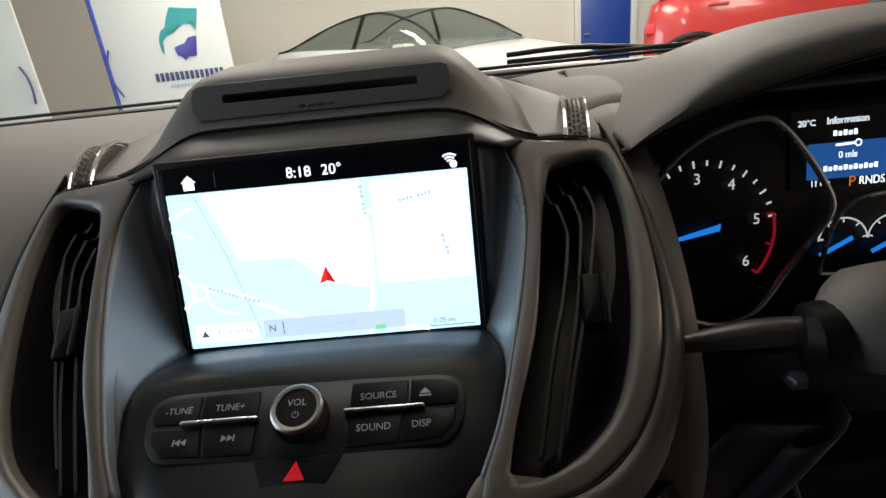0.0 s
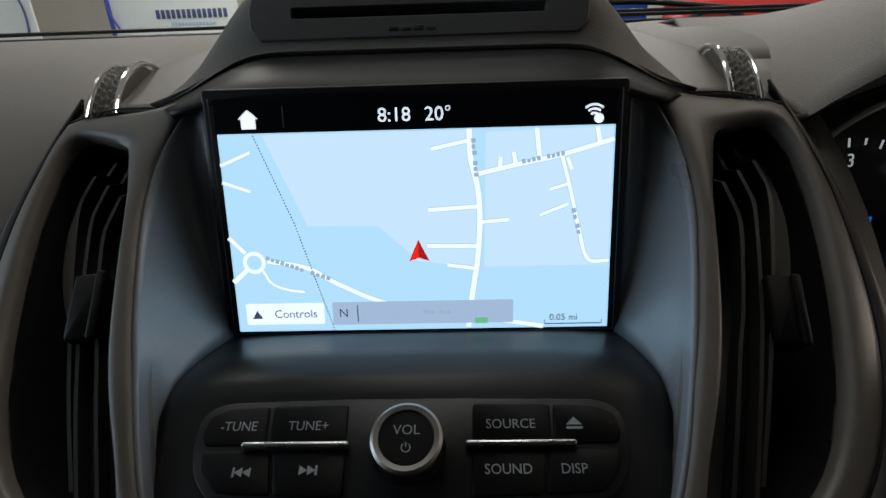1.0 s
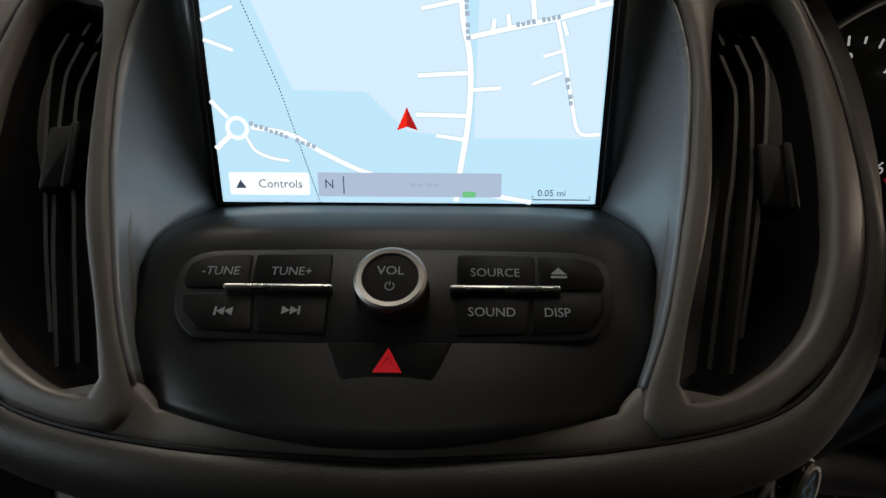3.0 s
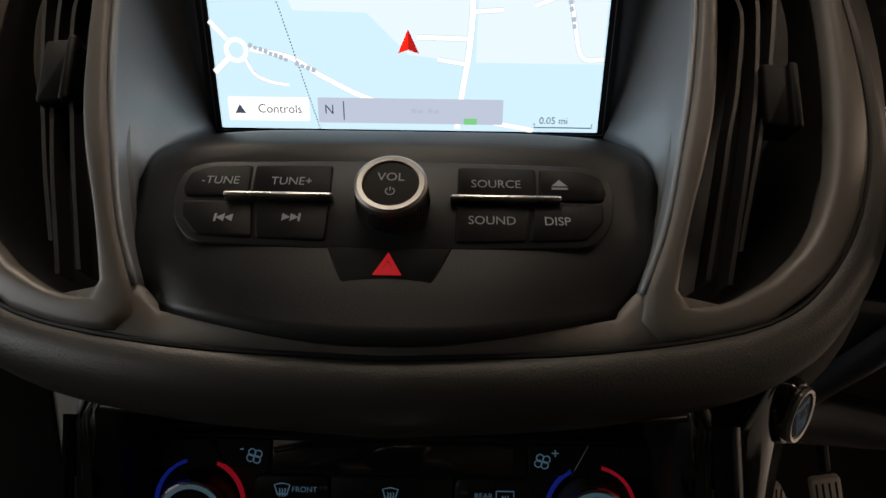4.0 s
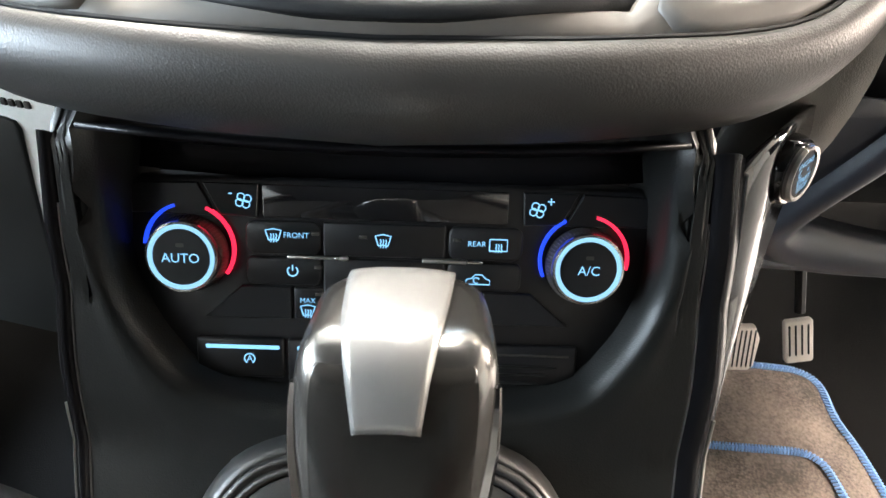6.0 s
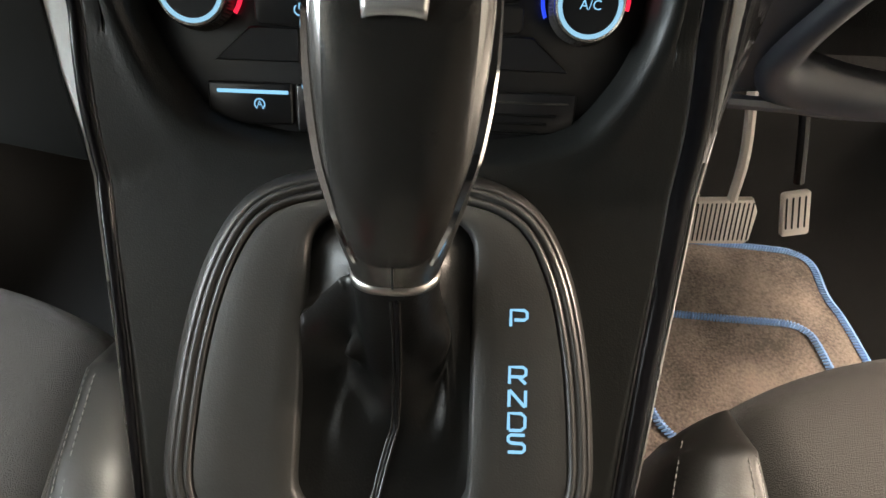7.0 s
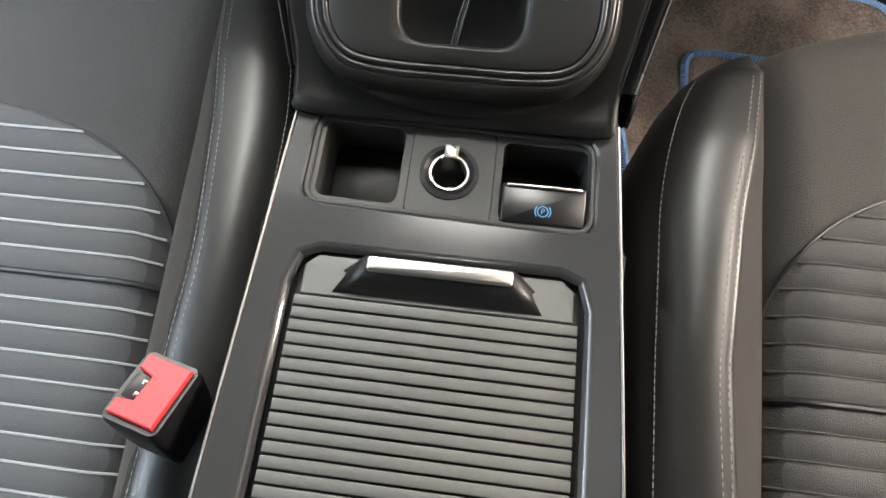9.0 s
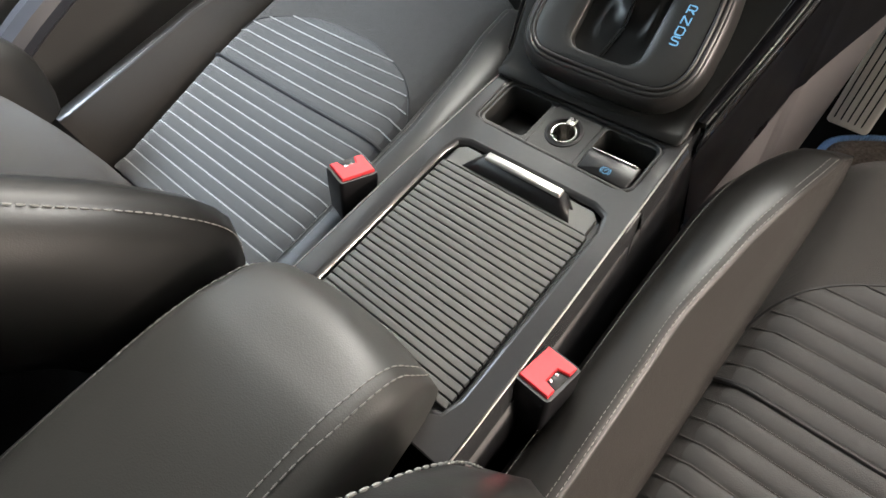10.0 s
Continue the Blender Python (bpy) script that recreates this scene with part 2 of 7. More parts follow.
def grown(outline, d):
    """The outline moved outwards by d (inwards if negative)."""
    n, out = len(outline), []
    for i in range(n):
        a, b, c = Vector(outline[i - 1]), Vector(outline[i]), Vector(outline[(i + 1) % n])
        e, f = b - a, c - b
        t = (e.normalized() if e.length > 1e-9 else Vector((0, 0))) + (f.normalized() if f.length > 1e-9 else Vector((0, 0)))
        t = t.normalized() if t.length > 1e-6 else Vector((1, 0))
        out.append((b.x + t.y * d, b.y - t.x * d))
    return out


def lay(outline, m, h):
    return [m @ Vector((q[0], q[1], h)) for q in outline]


def slab(outline, m, top, bottom, bevel=0.0008, bm=None):
    """A plate of the outline on a panel, with softened upper edges."""
    rows = [lay(outline, m, bottom), lay(outline, m, top - bevel), lay(grown(outline, -bevel * 0.4), m, top - bevel * 0.35), lay(grown(outline, -bevel), m, top)]
    return rows_mesh(rows, True, True, True, bm)


def ring_plate(outer, inner, m, top, bottom, depth, bevel=0.0012, bm=None):
    """A plate with one opening, whose walls go down to depth."""
    rows = [lay(outer, m, bottom), lay(outer, m, top - bevel), lay(grown(outer, -bevel), m, top), lay(grown(inner, bevel), m, top), lay(inner, m, top - bevel), lay(inner, m, depth)]
    return rows_mesh(rows, True, False, False, bm)


def sheet(outline, m, h, bm=None):
    bm = bm or bmesh.new()
    bm.faces.new([bm.verts.new(q) for q in lay(outline, m, h)])
    return bm


def ribbon(points, width, m, h, bm=None):
    """A flat line of the given width on a panel."""
    bm = bm or bmesh.new()
    p = [Vector((q[0], q[1])) for q in points]
    left, right = [], []
    for i, q in enumerate(p):
        d = (p[min(i + 1, len(p) - 1)] - p[max(i - 1, 0)]).normalized()
        o = Vector((-d.y, d.x)) * width / 2
        left.append(q + o)
        right.append(q - o)
    return rows_mesh([lay(left, m, h), lay(right, m, h)], bm=bm)


def arc(cx, cy, r, a0, a1, n=14):
    return [(cx + r * math.cos(radians(a0 + (a1 - a0) * k / (n - 1))), cy + r * math.sin(radians(a0 + (a1 - a0) * k / (n - 1)))) for k in range(n)]


def tube(points, radius, sides=8, bm=None, close=True):
    """A round bar along the points; radius may be a list."""
    p = [Vector(q) for q in points]
    rows, last = [], Vector((0.31, 0.17, 0.93))
    for i, q in enumerate(p):
        d = (p[min(i + 1, len(p) - 1)] - p[max(i - 1, 0)]).normalized()
        a = (last - d * last.dot(d)).normalized()
        last = a
        b = d.cross(a)
        r = radius[i] if isinstance(radius, (list, tuple)) else radius
        rows.append([q + (a * math.cos(2 * math.pi * k / sides) + b * math.sin(2 * math.pi * k / sides)) * r for k in range(sides)])
    return rows_mesh(rows, True, close, close, bm)


def turned(profile, m, sides=40, cap=True):
    """A turned shape: profile of (radius, height) about the panel's normal."""
    rows = [[m @ Vector((r * math.cos(2 * math.pi * k / sides), r * math.sin(2 * math.pi * k / sides), h)) for k in range(sides)] for r, h in profile]
    return rows_mesh(rows, True, cap, cap)


BASE = {}


def thing(name, label, category, base, group="", car=True):
    """An Empty at the thing's base."""
    ob = new(name)
    ob.empty_display_size = 0.02
    ob.matrix_world = (CAR if car else Matrix()) @ Matrix.Translation(base)
    BASE[ob.name] = Vector(base)
    return tagged(ob, label, category, group)


def part(name, bm, mat, parent, label="", smooth=35, solid=0.0, kind=""):
    """One mesh object under a thing or a part."""
    top = parent
    while top.parent:
        top = top.parent
    if top.name in BASE:
        bmesh.ops.translate(bm, verts=bm.verts, vec=-BASE[top.name])
    bmesh.ops.recalc_face_normals(bm, faces=bm.faces)
    for f in bm.faces:
        f.smooth = True
    for e in bm.edges:
        if len(e.link_faces) == 2 and e.calc_face_angle(0) > radians(smooth):
            e.smooth = False
    me = bpy.data.meshes.new(name)
    bm.to_mesh(me)
    bm.free()
    me.materials.append(mat)
    ob = new(name, me)
    ob.parent = parent
    if solid:
        mod = ob.modifiers.new("thickness", "SOLIDIFY")
        mod.thickness, mod.offset = solid, -1
    return tagged(ob, label, kind=kind)


def whole(name, bm, mat, label, category, kind="", smooth=35, car=False, solid=0.0, group=""):
    """A thing or a piece of the setting that is one mesh."""
    bmesh.ops.recalc_face_normals(bm, faces=bm.faces)
    for f in bm.faces:
        f.smooth = True
    for e in bm.edges:
        if len(e.link_faces) == 2 and e.calc_face_angle(0) > radians(smooth):
            e.smooth = False
    me = bpy.data.meshes.new(name)
    bm.to_mesh(me)
    bm.free()
    me.materials.append(mat)
    ob = new(name, me)
    if car:
        ob.matrix_world = CAR
    if solid:
        mod = ob.modifiers.new("thickness", "SOLIDIFY")
        mod.thickness, mod.offset = solid, -1
    return tagged(ob, label, category, group, kind)


def words(text, size, m, h, bm=None, align="CENTER", squeeze=1.0, bold=0.0):
    """Flat lettering on a panel, centred on the axes m."""
    data = bpy.data.curves.new("lettering", "FONT")
    data.body, data.size, data.align_x, data.align_y = text, size, align, "CENTER"
    data.offset = bold
    data.resolution_u = 3
    ob = bpy.data.objects.new("lettering", data)
    scene.collection.objects.link(ob)
    dg = bpy.context.evaluated_depsgraph_get()
    me = bpy.data.meshes.new_from_object(ob.evaluated_get(dg))
    me.transform(m @ Matrix.Translation((0, 0, h)) @ Matrix.Diagonal((squeeze, 1, 1, 1)))
    bm = bm or bmesh.new()
    bm.from_mesh(me)
    bpy.data.objects.remove(ob)
    bpy.data.curves.remove(data)
    bpy.data.meshes.remove(me)
    return bm


def block(x0, y0, z0, x1, y1, z1, bevel=0.0, bm=None):
    """A box; with a bevel its edges are rounded in plan and above."""
    m = Matrix()
    if bevel:
        return slab(rrect(x0, y0, x1, y1, bevel, 3), m, z1, z0, bevel, bm)
    return rows_mesh([lay([(x1, y0), (x1, y1), (x0, y1), (x0, y0)], m, z) for z in (z0, z1)], True, True, True, bm)


def stitches(points, step, length, radius, lift=0.0):
    """A run of separate stitches along a line."""
    bm = bmesh.new()
    p = [Vector(q) for q in points]
    total = sum((b - a).length for a, b in zip(p, p[1:]))
    n = max(2, int(total / step))
    q = even(p, n * 2)
    for k in range(n - 1):
        a = q[2 * k]
        d = (q[2 * k + 1] - a).normalized()
        mid = a + d * length / 2 + Vector((0, 0, lift))
        tube([a, mid, a + d * length], [radius * 0.6, radius, radius * 0.6], 5, bm)
    return bm


# ---- dashboard ----


def stack_z(x, y):
    """Height of the sloping centre stack."""
    return 1.048 + 0.68 * (y - 0.30) - 0.25 * (abs(x) - 0.13) - 0.008 * max(0.0, min(1.0, (0.285 - y) / 0.05))


RIM = [(0.172, 0.418), (0.180, 0.392), (0.184, 0.36), (0.180, 0.315), (0.168, 0.283), (0.150, 0.259), (0.122, 0.241), (0.066, 0.227), (0.0, 0.2225)]


def rim_z(x, y):
    return stack_z(x, y) * lin(abs(x), [0.06, 0.13], [0, 1]) + 1.003 * (1 - lin(abs(x), [0.06, 0.13], [0, 1]))


rim_right = spl([(x, y, rim_z(x, y)) for x, y in RIM], 41)
rim_path = rim_right + [Vector((-q.x, q.y, q.z)) for q in rim_right[-2::-1]]

dash = thing("dashboard", "grey-brown grained plastic car dashboard under the windscreen", "dashboard", (0, 0.6, 0.95))

# Pad on both sides of the stack, from the windscreen to the knees.
PAD = [(0.90, 1.085), (0.80, 1.100), (0.66, 1.120), (0.53, 1.124), (0.455, 1.112), (0.405, 1.092), (0.36, 1.062), (0.325, 1.025), (0.302, 0.98), (0.297, 0.93), (0.315, 0.86)]


def pad_rows(s, xs, lo, hi):
    """Strips of the pad between the heights lo and hi of its section, at the distances xs from the middle."""
    prof = [q for q in spl(PAD, 34)][lo:hi]
    rows = []
    for x in xs:
        near = max(0.0, 1 - max(0.0, (x - 0.14) / 0.05))
        row = []
        for q in prof:
            y, z = q.x, q.y
            z -= 0.016 * near * lin(y, [0.36, 0.5, 0.58], [1.0, 1.0, 0.35])
            y += 0.05 * lin(x, [0.25, 0.8], [0, 1]) * lin(y, [0.3, 0.5, 0.9], [0.6, 0.2, -0.8])
            row.append((s * x, y, z))
        rows.append(row)
    return rows_mesh(rows)


part("dash_pad", pad_rows(-1, [0.15, 0.16, 0.17, 0.18, 0.20, 0.22, 0.27, 0.34, 0.45, 0.6, 0.78], 0, 28), M_DASH, dash, "grained grey-brown passenger side pad", solid=0.004)
part("dash_pad", pad_rows(1, [0.15, 0.16, 0.17, 0.18, 0.192, 0.203], 12, 34), M_DASH, dash, "grained grey-brown strip beside the vent", solid=0.004)
part("dash_pad", pad_rows(1, [0.15, 0.16, 0.17, 0.18, 0.20, 0.22, 0.27, 0.34, 0.45, 0.6, 0.78], 0, 13), M_DASH, dash, "grained grey-brown driver side pad", solid=0.004)
part("dash_pad", rows_mesh([[(x, q.x, q.y - 0.0165) for x in (-0.151, -0.08, 0, 0.08, 0.151)] for q in spl(PAD, 34)[:11]]), M_DASH, dash, "grained pad behind the screen hood", solid=0.004)

# Seam line along the windscreen and the defroster slot strip.
seam = bmesh.new()
for y0 in (0.80, 0.735):
    tube(spl([(-0.75, y0 - 0.05, 1.1145), (-0.3, y0, 1.1115), (0.0, y0 + 0.01, 1.1105), (0.3, y0, 1.1115), (0.75, y0 - 0.05, 1.1145)], 30), 0.0022, 6, seam)
part("defroster_seam", seam, M_BLACK, dash, "thin dark seam along the windscreen")

# Padded rim that runs round the stack in a U.
rows = []
count = len(rim_path)
for i, q in enumerate(rim_path):
    d = rim_path[min(i + 1, count - 1)] - rim_path[max(i - 1, 0)]
    out = Vector((d.y, -d.x, 0)).normalized()
    if out.dot(Vector((q.x, q.y - 0.36, 0))) < 0:
        out = -out
    low = 1 - min(1.0, abs(i - (count - 1) / 2) / ((count - 1) / 2))
    k = lin(low, [0, 0.12, 0.45, 1], [0.25, 0.42, 0.85, 1.0])
    sec = [(0.0, -0.006), (0.0005, 0.0002), (0.004, 0.0008), (0.0085, -0.0025), (0.0120, -0.0095), (0.0114, -0.0175), (0.0082, -0.0255), (0.0022, -0.0335), (-0.008, -0.0395), (-0.022, -0.0425)]
    rows.append([q + out * a * k + Vector((0, 0, b * lin(low, [0, 0.3, 1], [0.5, 0.8, 1.0]))) for a, b in sec])
part("padded_rim", rows_mesh(rows), M_RAIL, dash, "curved padded vinyl rim round the stack", smooth=60, solid=0.002)
part("rim_seam", tube([q + Vector((0, 0.0005, 0.0003)) for q in rim_path], 0.0009, 6), M_BLACK, dash, "dark seam above the padded rim")

# Hood over the screen.
HX = [0.0, 0.03, 0.0615, 0.072, 0.080, 0.088, 0.096, 0.104, 0.112, 0.121, 0.130]
DROP = [0.0, 0.0, 0.0, 0.0003, 0.0012, 0.0034, 0.0068, 0.0106, 0.0145, 0.0178, 0.0205]
HOOD = [(0.4165, 1.1368), (0.4140, 1.1374), (0.4130, 1.1392), (0.4160, 1.1425), (0.4216, 1.1522), (0.4245, 1.1572), (0.4290, 1.1645), (0.4350, 1.1680), (0.4450, 1.1692), (0.4785, 1.1700), (0.515, 1.1680), (0.56, 1.1610), (0.62, 1.148), (0.67, 1.128), (0.69, 1.108)]
cols = []
for k in range(-10, 11):
    a, s = abs(k), (-1 if k < 0 else 1)
    col = []
    for i, (y, z) in enumerate(HOOD):
        share = DROP[a] / DROP[-1]
        foot = lin(y, [0.413, 0.435, 0.48, 0.54, 0.62, 0.69], [1.1165, 1.1190, 1.1232, 1.1247, 1.1237, 1.108])
        wide = lin(y, [0.48, 0.6, 0.69], [1.0, 1.0, 0.85])
        col.append((s * HX[a] * wide + 0.001, y - 0.0105 * share * lin(y, [0.416, 0.435], [1, 0]), z + share * (min(z, foot) - z)))
    cols.append(col)
hood_bm = rows_mesh(cols)
gap = [f for f in hood_bm.faces if abs(f.calc_center_median().x) < 0.06 and 1.1523 < f.calc_center_median().z < 1.1571 and f.calc_center_median().y < 0.43]
bmesh.ops.delete(hood_bm, geom=gap, context="FACES")
part("screen_hood", hood_bm, M_HOOD, dash, "matt grey-brown hood over the screen", smooth=60, solid=0.002)

# Disc slot panel set into the hood.
P_SLOT = plane_at((0.001, 0.4160, 1.1425), (0, 0.5, 0.866))
PANEL = [(-0.0755, 0.0012), (0.0755, 0.0012), (0.0805, 0.0065), (0.0815, 0.0150), (0.0800, 0.0222), (0.0760, 0.0242), (-0.0760, 0.0242), (-0.0800, 0.0222), (-0.0815, 0.0150), (-0.0805, 0.0065)]
HOLE = [(-0.0600, 0.0114), (0.0600, 0.0114), (0.0608, 0.0120), (0.0610, 0.0140), (0.0608, 0.0160), (0.0600, 0.0165), (-0.0600, 0.0165), (-0.0608, 0.0160), (-0.0610, 0.0140), (-0.0608, 0.0120)]
slot_panel = part("slot_panel", ring_plate(PANEL, HOLE, P_SLOT, 0.0010, -0.0005, -0.012, 0.0005), M_SLOT, dash, "dark panel with a disc slot")
part("slot_bed", slab(rrect(-0.063, 0.0095, 0.063, 0.0185, 0.001, 3), P_SLOT, -0.010, -0.013), M_BLACK, slot_panel)
logo = bmesh.new()
for bx in range(4):
    slab(rrect(-0.014 + bx * 0.0060, 0.0040, -0.0094 + bx * 0.0060, 0.0066 - 0.0006 * (bx % 2), 0.0005, 2), P_SLOT, 0.0013, 0.0008, 0.0001, logo)
part("emblem_bar", logo, M_KNURL, slot_panel, "small embossed maker's mark as plain bars")

# Shoulders with a knurled thumb wheel on each side.
for s in (-1, 1):
    inner = [(s * 0.1270, 0.4022, 1.1165), (s * 0.129, 0.435, 1.1195), (s * 0.129, 0.48, 1.1235), (s * 0.127, 0.54, 1.125), (s * 0.118, 0.62, 1.124)]
    outer = [(s * 0.1745, 0.4078, 1.1088), (s * 0.1765, 0.435, 1.1145), (s * 0.172, 0.48, 1.120), (s * 0.150, 0.545, 1.124), (s * 0.124, 0.625, 1.124)]
    a, b = spl(inner, 16), spl(outer, 16)
    rows = [[p.lerp(q, f) + Vector((0, 0, 0.0025 * math.sin(math.pi * f) - (0.006 if f > 0.99 else 0))) for p, q in zip(a, b)] for f in (-0.03, 0.0, 0.2, 0.4, 0.6, 0.8, 0.96, 1.0)]
    part("shoulder", rows_mesh(rows), M_HOOD, dash, "matt shoulder beside the screen hood", solid=0.003)
    pw = plane_at((s * 0.1635, 0.4460, 1.0630), (0, 0.12, 1), (s * 0.15, 0.97, 0.0)) @ Matrix.Diagonal((3.15, 3.15, 1.0, 1.0))
    wheel = part("thumb_wheel", rows_mesh([[pw @ Vector((r * math.cos(v), r * math.sin(v), h)) for r, h in ((0.0165, -0.0062), (0.0202, -0.0062), (0.0205, -0.0055), (0.0205, 0.0055), (0.0202, 0.0062), (0.0165, 0.0062))] for v in np.linspace(radians(48), radians(132), 24)], True, True, True), M_WHEEL, dash, "knurled vent wheel with a chrome edge", smooth=20)
    knurl = bmesh.new()
    for k in range(10, 28):
        for h in (-0.0041, -0.0014, 0.0014, 0.0041):
            ang = math.pi * (k + (0.5 if abs(h) < 0.003 else 0)) / 38
            c = pw @ Vector((0.0206 * math.cos(ang), 0.0206 * math.sin(ang), h))
            tip = pw @ Vector((0.0211 * math.cos(ang), 0.0211 * math.sin(ang), h))
            e1, e2 = pw.to_3x3() @ Vector((0, 0, 0.0013)), pw.to_3x3() @ Vector((-math.sin(ang) * 0.00085, math.cos(ang) * 0.00085, 0))
            vs = [knurl.verts.new(q) for q in (c + e1, c + e2, c - e1, c - e2, tip)]
            for i in range(4):
                knurl.faces.new((vs[i], vs[(i + 1) % 4], vs[4]))
    part("knurling", knurl, M_WHEEL, wheel, kind="stuff")
    rim = [pw @ Vector((0.0213 * math.cos(math.pi * k / 40), 0.0213 * math.sin(math.pi * k / 40), s * -0.0072)) for k in range(11, 30)]
    part("chrome_edge", tube(rim, 0.0015, 8), M_CHROME, wheel, "chrome crescent")
    rim = [pw @ Vector((0.0208 * math.cos(math.pi * k / 40), 0.0208 * math.sin(math.pi * k / 40), s * 0.0068)) for k in range(11, 30)]
    part("chrome_edge", tube(rim, 0.0009, 8), M_CHROME, wheel, "thin chrome rim")
    part("shoulder_seam", tube([q + Vector((s * 0.001, 0, -0.0045)) for q in b[:12]], 0.0012, 6), M_BLACK, dash, "dark seam beside the shoulder")
    part("hood_seam", tube([p.lerp(q, f) + Vector((0, -0.0006, 0.0006 + 0.0025 * math.sin(math.pi * f))) for f in np.linspace(0, 1, 9) for p, q in [(a[0], b[0])]], 0.0005, 6), M_BLACK, dash, "fine seam under the hood")

# Side frames of the stack with the air vents.
V_IN = [(0.133, 0.379), (0.125, 0.351), (0.119, 0.323), (0.1135, 0.300), (0.1065, 0.281), (0.0985, 0.263), (0.0925, 0.245)]
V_BOT = [(0.0925, 0.245), (0.0945, 0.2415), (0.100, 0.2425), (0.112, 0.246), (0.128, 0.2545)]
V_OUT = [(0.128, 0.2545), (0.144, 0.268), (0.157, 0.290), (0.1675, 0.325), (0.173, 0.360), (0.1725, 0.386)]
V_TOP = [(0.1725, 0.386), (0.168, 0.395), (0.160, 0.3955), (0.145, 0.389), (0.136, 0.3845), (0.133, 0.379)]
F_IN = [(0.1065, 0.4005), (0.1118, 0.388), (0.1165, 0.374), (0.1172, 0.354), (0.1135, 0.333), (0.1045, 0.299), (0.0925, 0.264), (0.0815, 0.243)]
F_BOT = [(0.0815, 0.243), (0.079, 0.2365), (0.082, 0.2315), (0.100, 0.2345), (0.123, 0.2415)]
F_OUT = [(0.123, 0.2415), (0.150, 0.2590), (0.168, 0.283), (0.1798, 0.315), (0.1838, 0.36), (0.180, 0.392)]
F_TOP = [(0.180, 0.392), (0.1745, 0.4065), (0.160, 0.4053), (0.145, 0.4030), (0.127, 0.4005), (0.1065, 0.4005)]


def ring_of(sides, s, lift, counts=(22, 8, 22, 12)):
    loop = []
    for side, n in zip(sides, counts):
        c = spl([(x, y, 0) for x, y in side], 30)
        loop += even(c, n)[:-1]
    return [Vector((s * q.x, q.y, stack_z(q.x, q.y) + lift)) for q in loop]


for s in (-1, 1):
    out, inn = ring_of((F_IN, F_BOT, F_OUT, F_TOP), s, 0), ring_of((V_IN, V_BOT, V_OUT, V_TOP), s, 0)
    nrm = Vector((s * 0.2, -0.56, 0.80)).normalized()
    rows = [[q - nrm * 0.012 for q in out], [q - nrm * 0.002 for q in out]]
    for f, h in ((0.08, 0.0004), (0.25, 0.0012), (0.5, 0.0016), (0.72, 0.0020), (0.88, 0.0014), (1.0, -0.0008)):
        rows.append([p.lerp(q, f) + nrm * h for p, q in zip(out, inn)])
    rows.append([q - nrm * 0.006 for q in inn])
    frame_ob = part("vent_frame", rows_mesh(rows, True), M_FRAME, dash, "satin anthracite frame round a tall air vent", smooth=50)
    mid = sum(inn, Vector()) / len(inn)
    well = [[q - nrm * 0.005 for q in inn], [q - nrm * 0.022 for q in inn], [mid + (q - mid) * 0.9 - nrm * 0.034 for q in inn]]
    vent = part("vent_well", rows_mesh(well, True, False, True), M_BLACK, dash, "deep black vent well", smooth=60)
    for a, b, top, knee, bot in ((0.154, 0.122, 0.388, 0.374, 0.262), (0.1445, 0.1165, 0.3835, 0.366, 0.252), (0.1355, 0.1085, 0.378, 0.358, 0.252)):
        line = spl([(a - 0.001, top, 0), (a + 0.004, knee, 0), (a + 0.0045, knee - 0.012, 0), ((a + b) / 2 + 0.009, (top + bot) / 2, 0), ((a + b) / 2 + 0.002, bot + 0.045, 0), (b, bot, 0)], 26)
        face, back = [], []
        for i, q in enumerate(line):
            deep = 0.013 if i < 3 else 0.0075
            p = Vector((s * q.x, q.y, stack_z(q.x, q.y))) - nrm * deep
            face.append(p)
            back.append(p - nrm * 0.013 + Vector((s * 0.004, 0, 0)))
        part("slat", rows_mesh([[p + Vector((0.0008, 0, 0)) for p in face], [p - Vector((0.0008, 0, 0)) for p in face], [p - Vector((0.0008, 0, 0)) for p in back], [p + Vector((0.0008, 0, 0)) for p in back]], bm=None), M_SLATP, frame_ob)
    tx, ty = (0.1465, 0.3160) if s > 0 else (0.1345, 0.3190)
    c = Vector((s * tx, ty, stack_z(tx, ty))) - nrm * 0.004
    pt = plane_at(c, (s * 0.22, 0.72, 0.5), (1, -0.10 * s, -0.05 * s))
    tab = slab(rrect(-0.0065, -0.0145, 0.0065, 0.0145, 0.002, 4), pt, 0.001, -0.009, 0.0014)
    slab(rrect(0.0030, -0.0150, 0.0068, 0.0150, 0.0015, 3), pt, 0.0025, 0.0, 0.0010, tab)
    part("tab", tab, M_BTN, frame_ob, "black vent adjuster tab")

# Screen recess: floor, cheeks and roof.
roof_rows = []
for y, z, k, w in ((0.3765, 1.1255, 0.5, 0.108), (0.3790, 1.1285, 0.6, 0.110), (0.3900, 1.1322, 0.85, 0.116), (0.4000, 1.1350, 1.0, 0.122), (0.4160, 1.1375, 1.0, 0.128)):
    roof_rows.append([(0.001 + x, y - 0.0105 * lin(abs(x), HX, DROP) / DROP[-1] * lin(y, [0.395, 0.416], [0, 1]), z - lin(abs(x), HX, DROP) * k) for x in np.linspace(-w, w, 37)])
part("recess_roof", rows_mesh(roof_rows), M_ROOF, dash, "dark matt roof of the screen recess", smooth=60, solid=0.002)
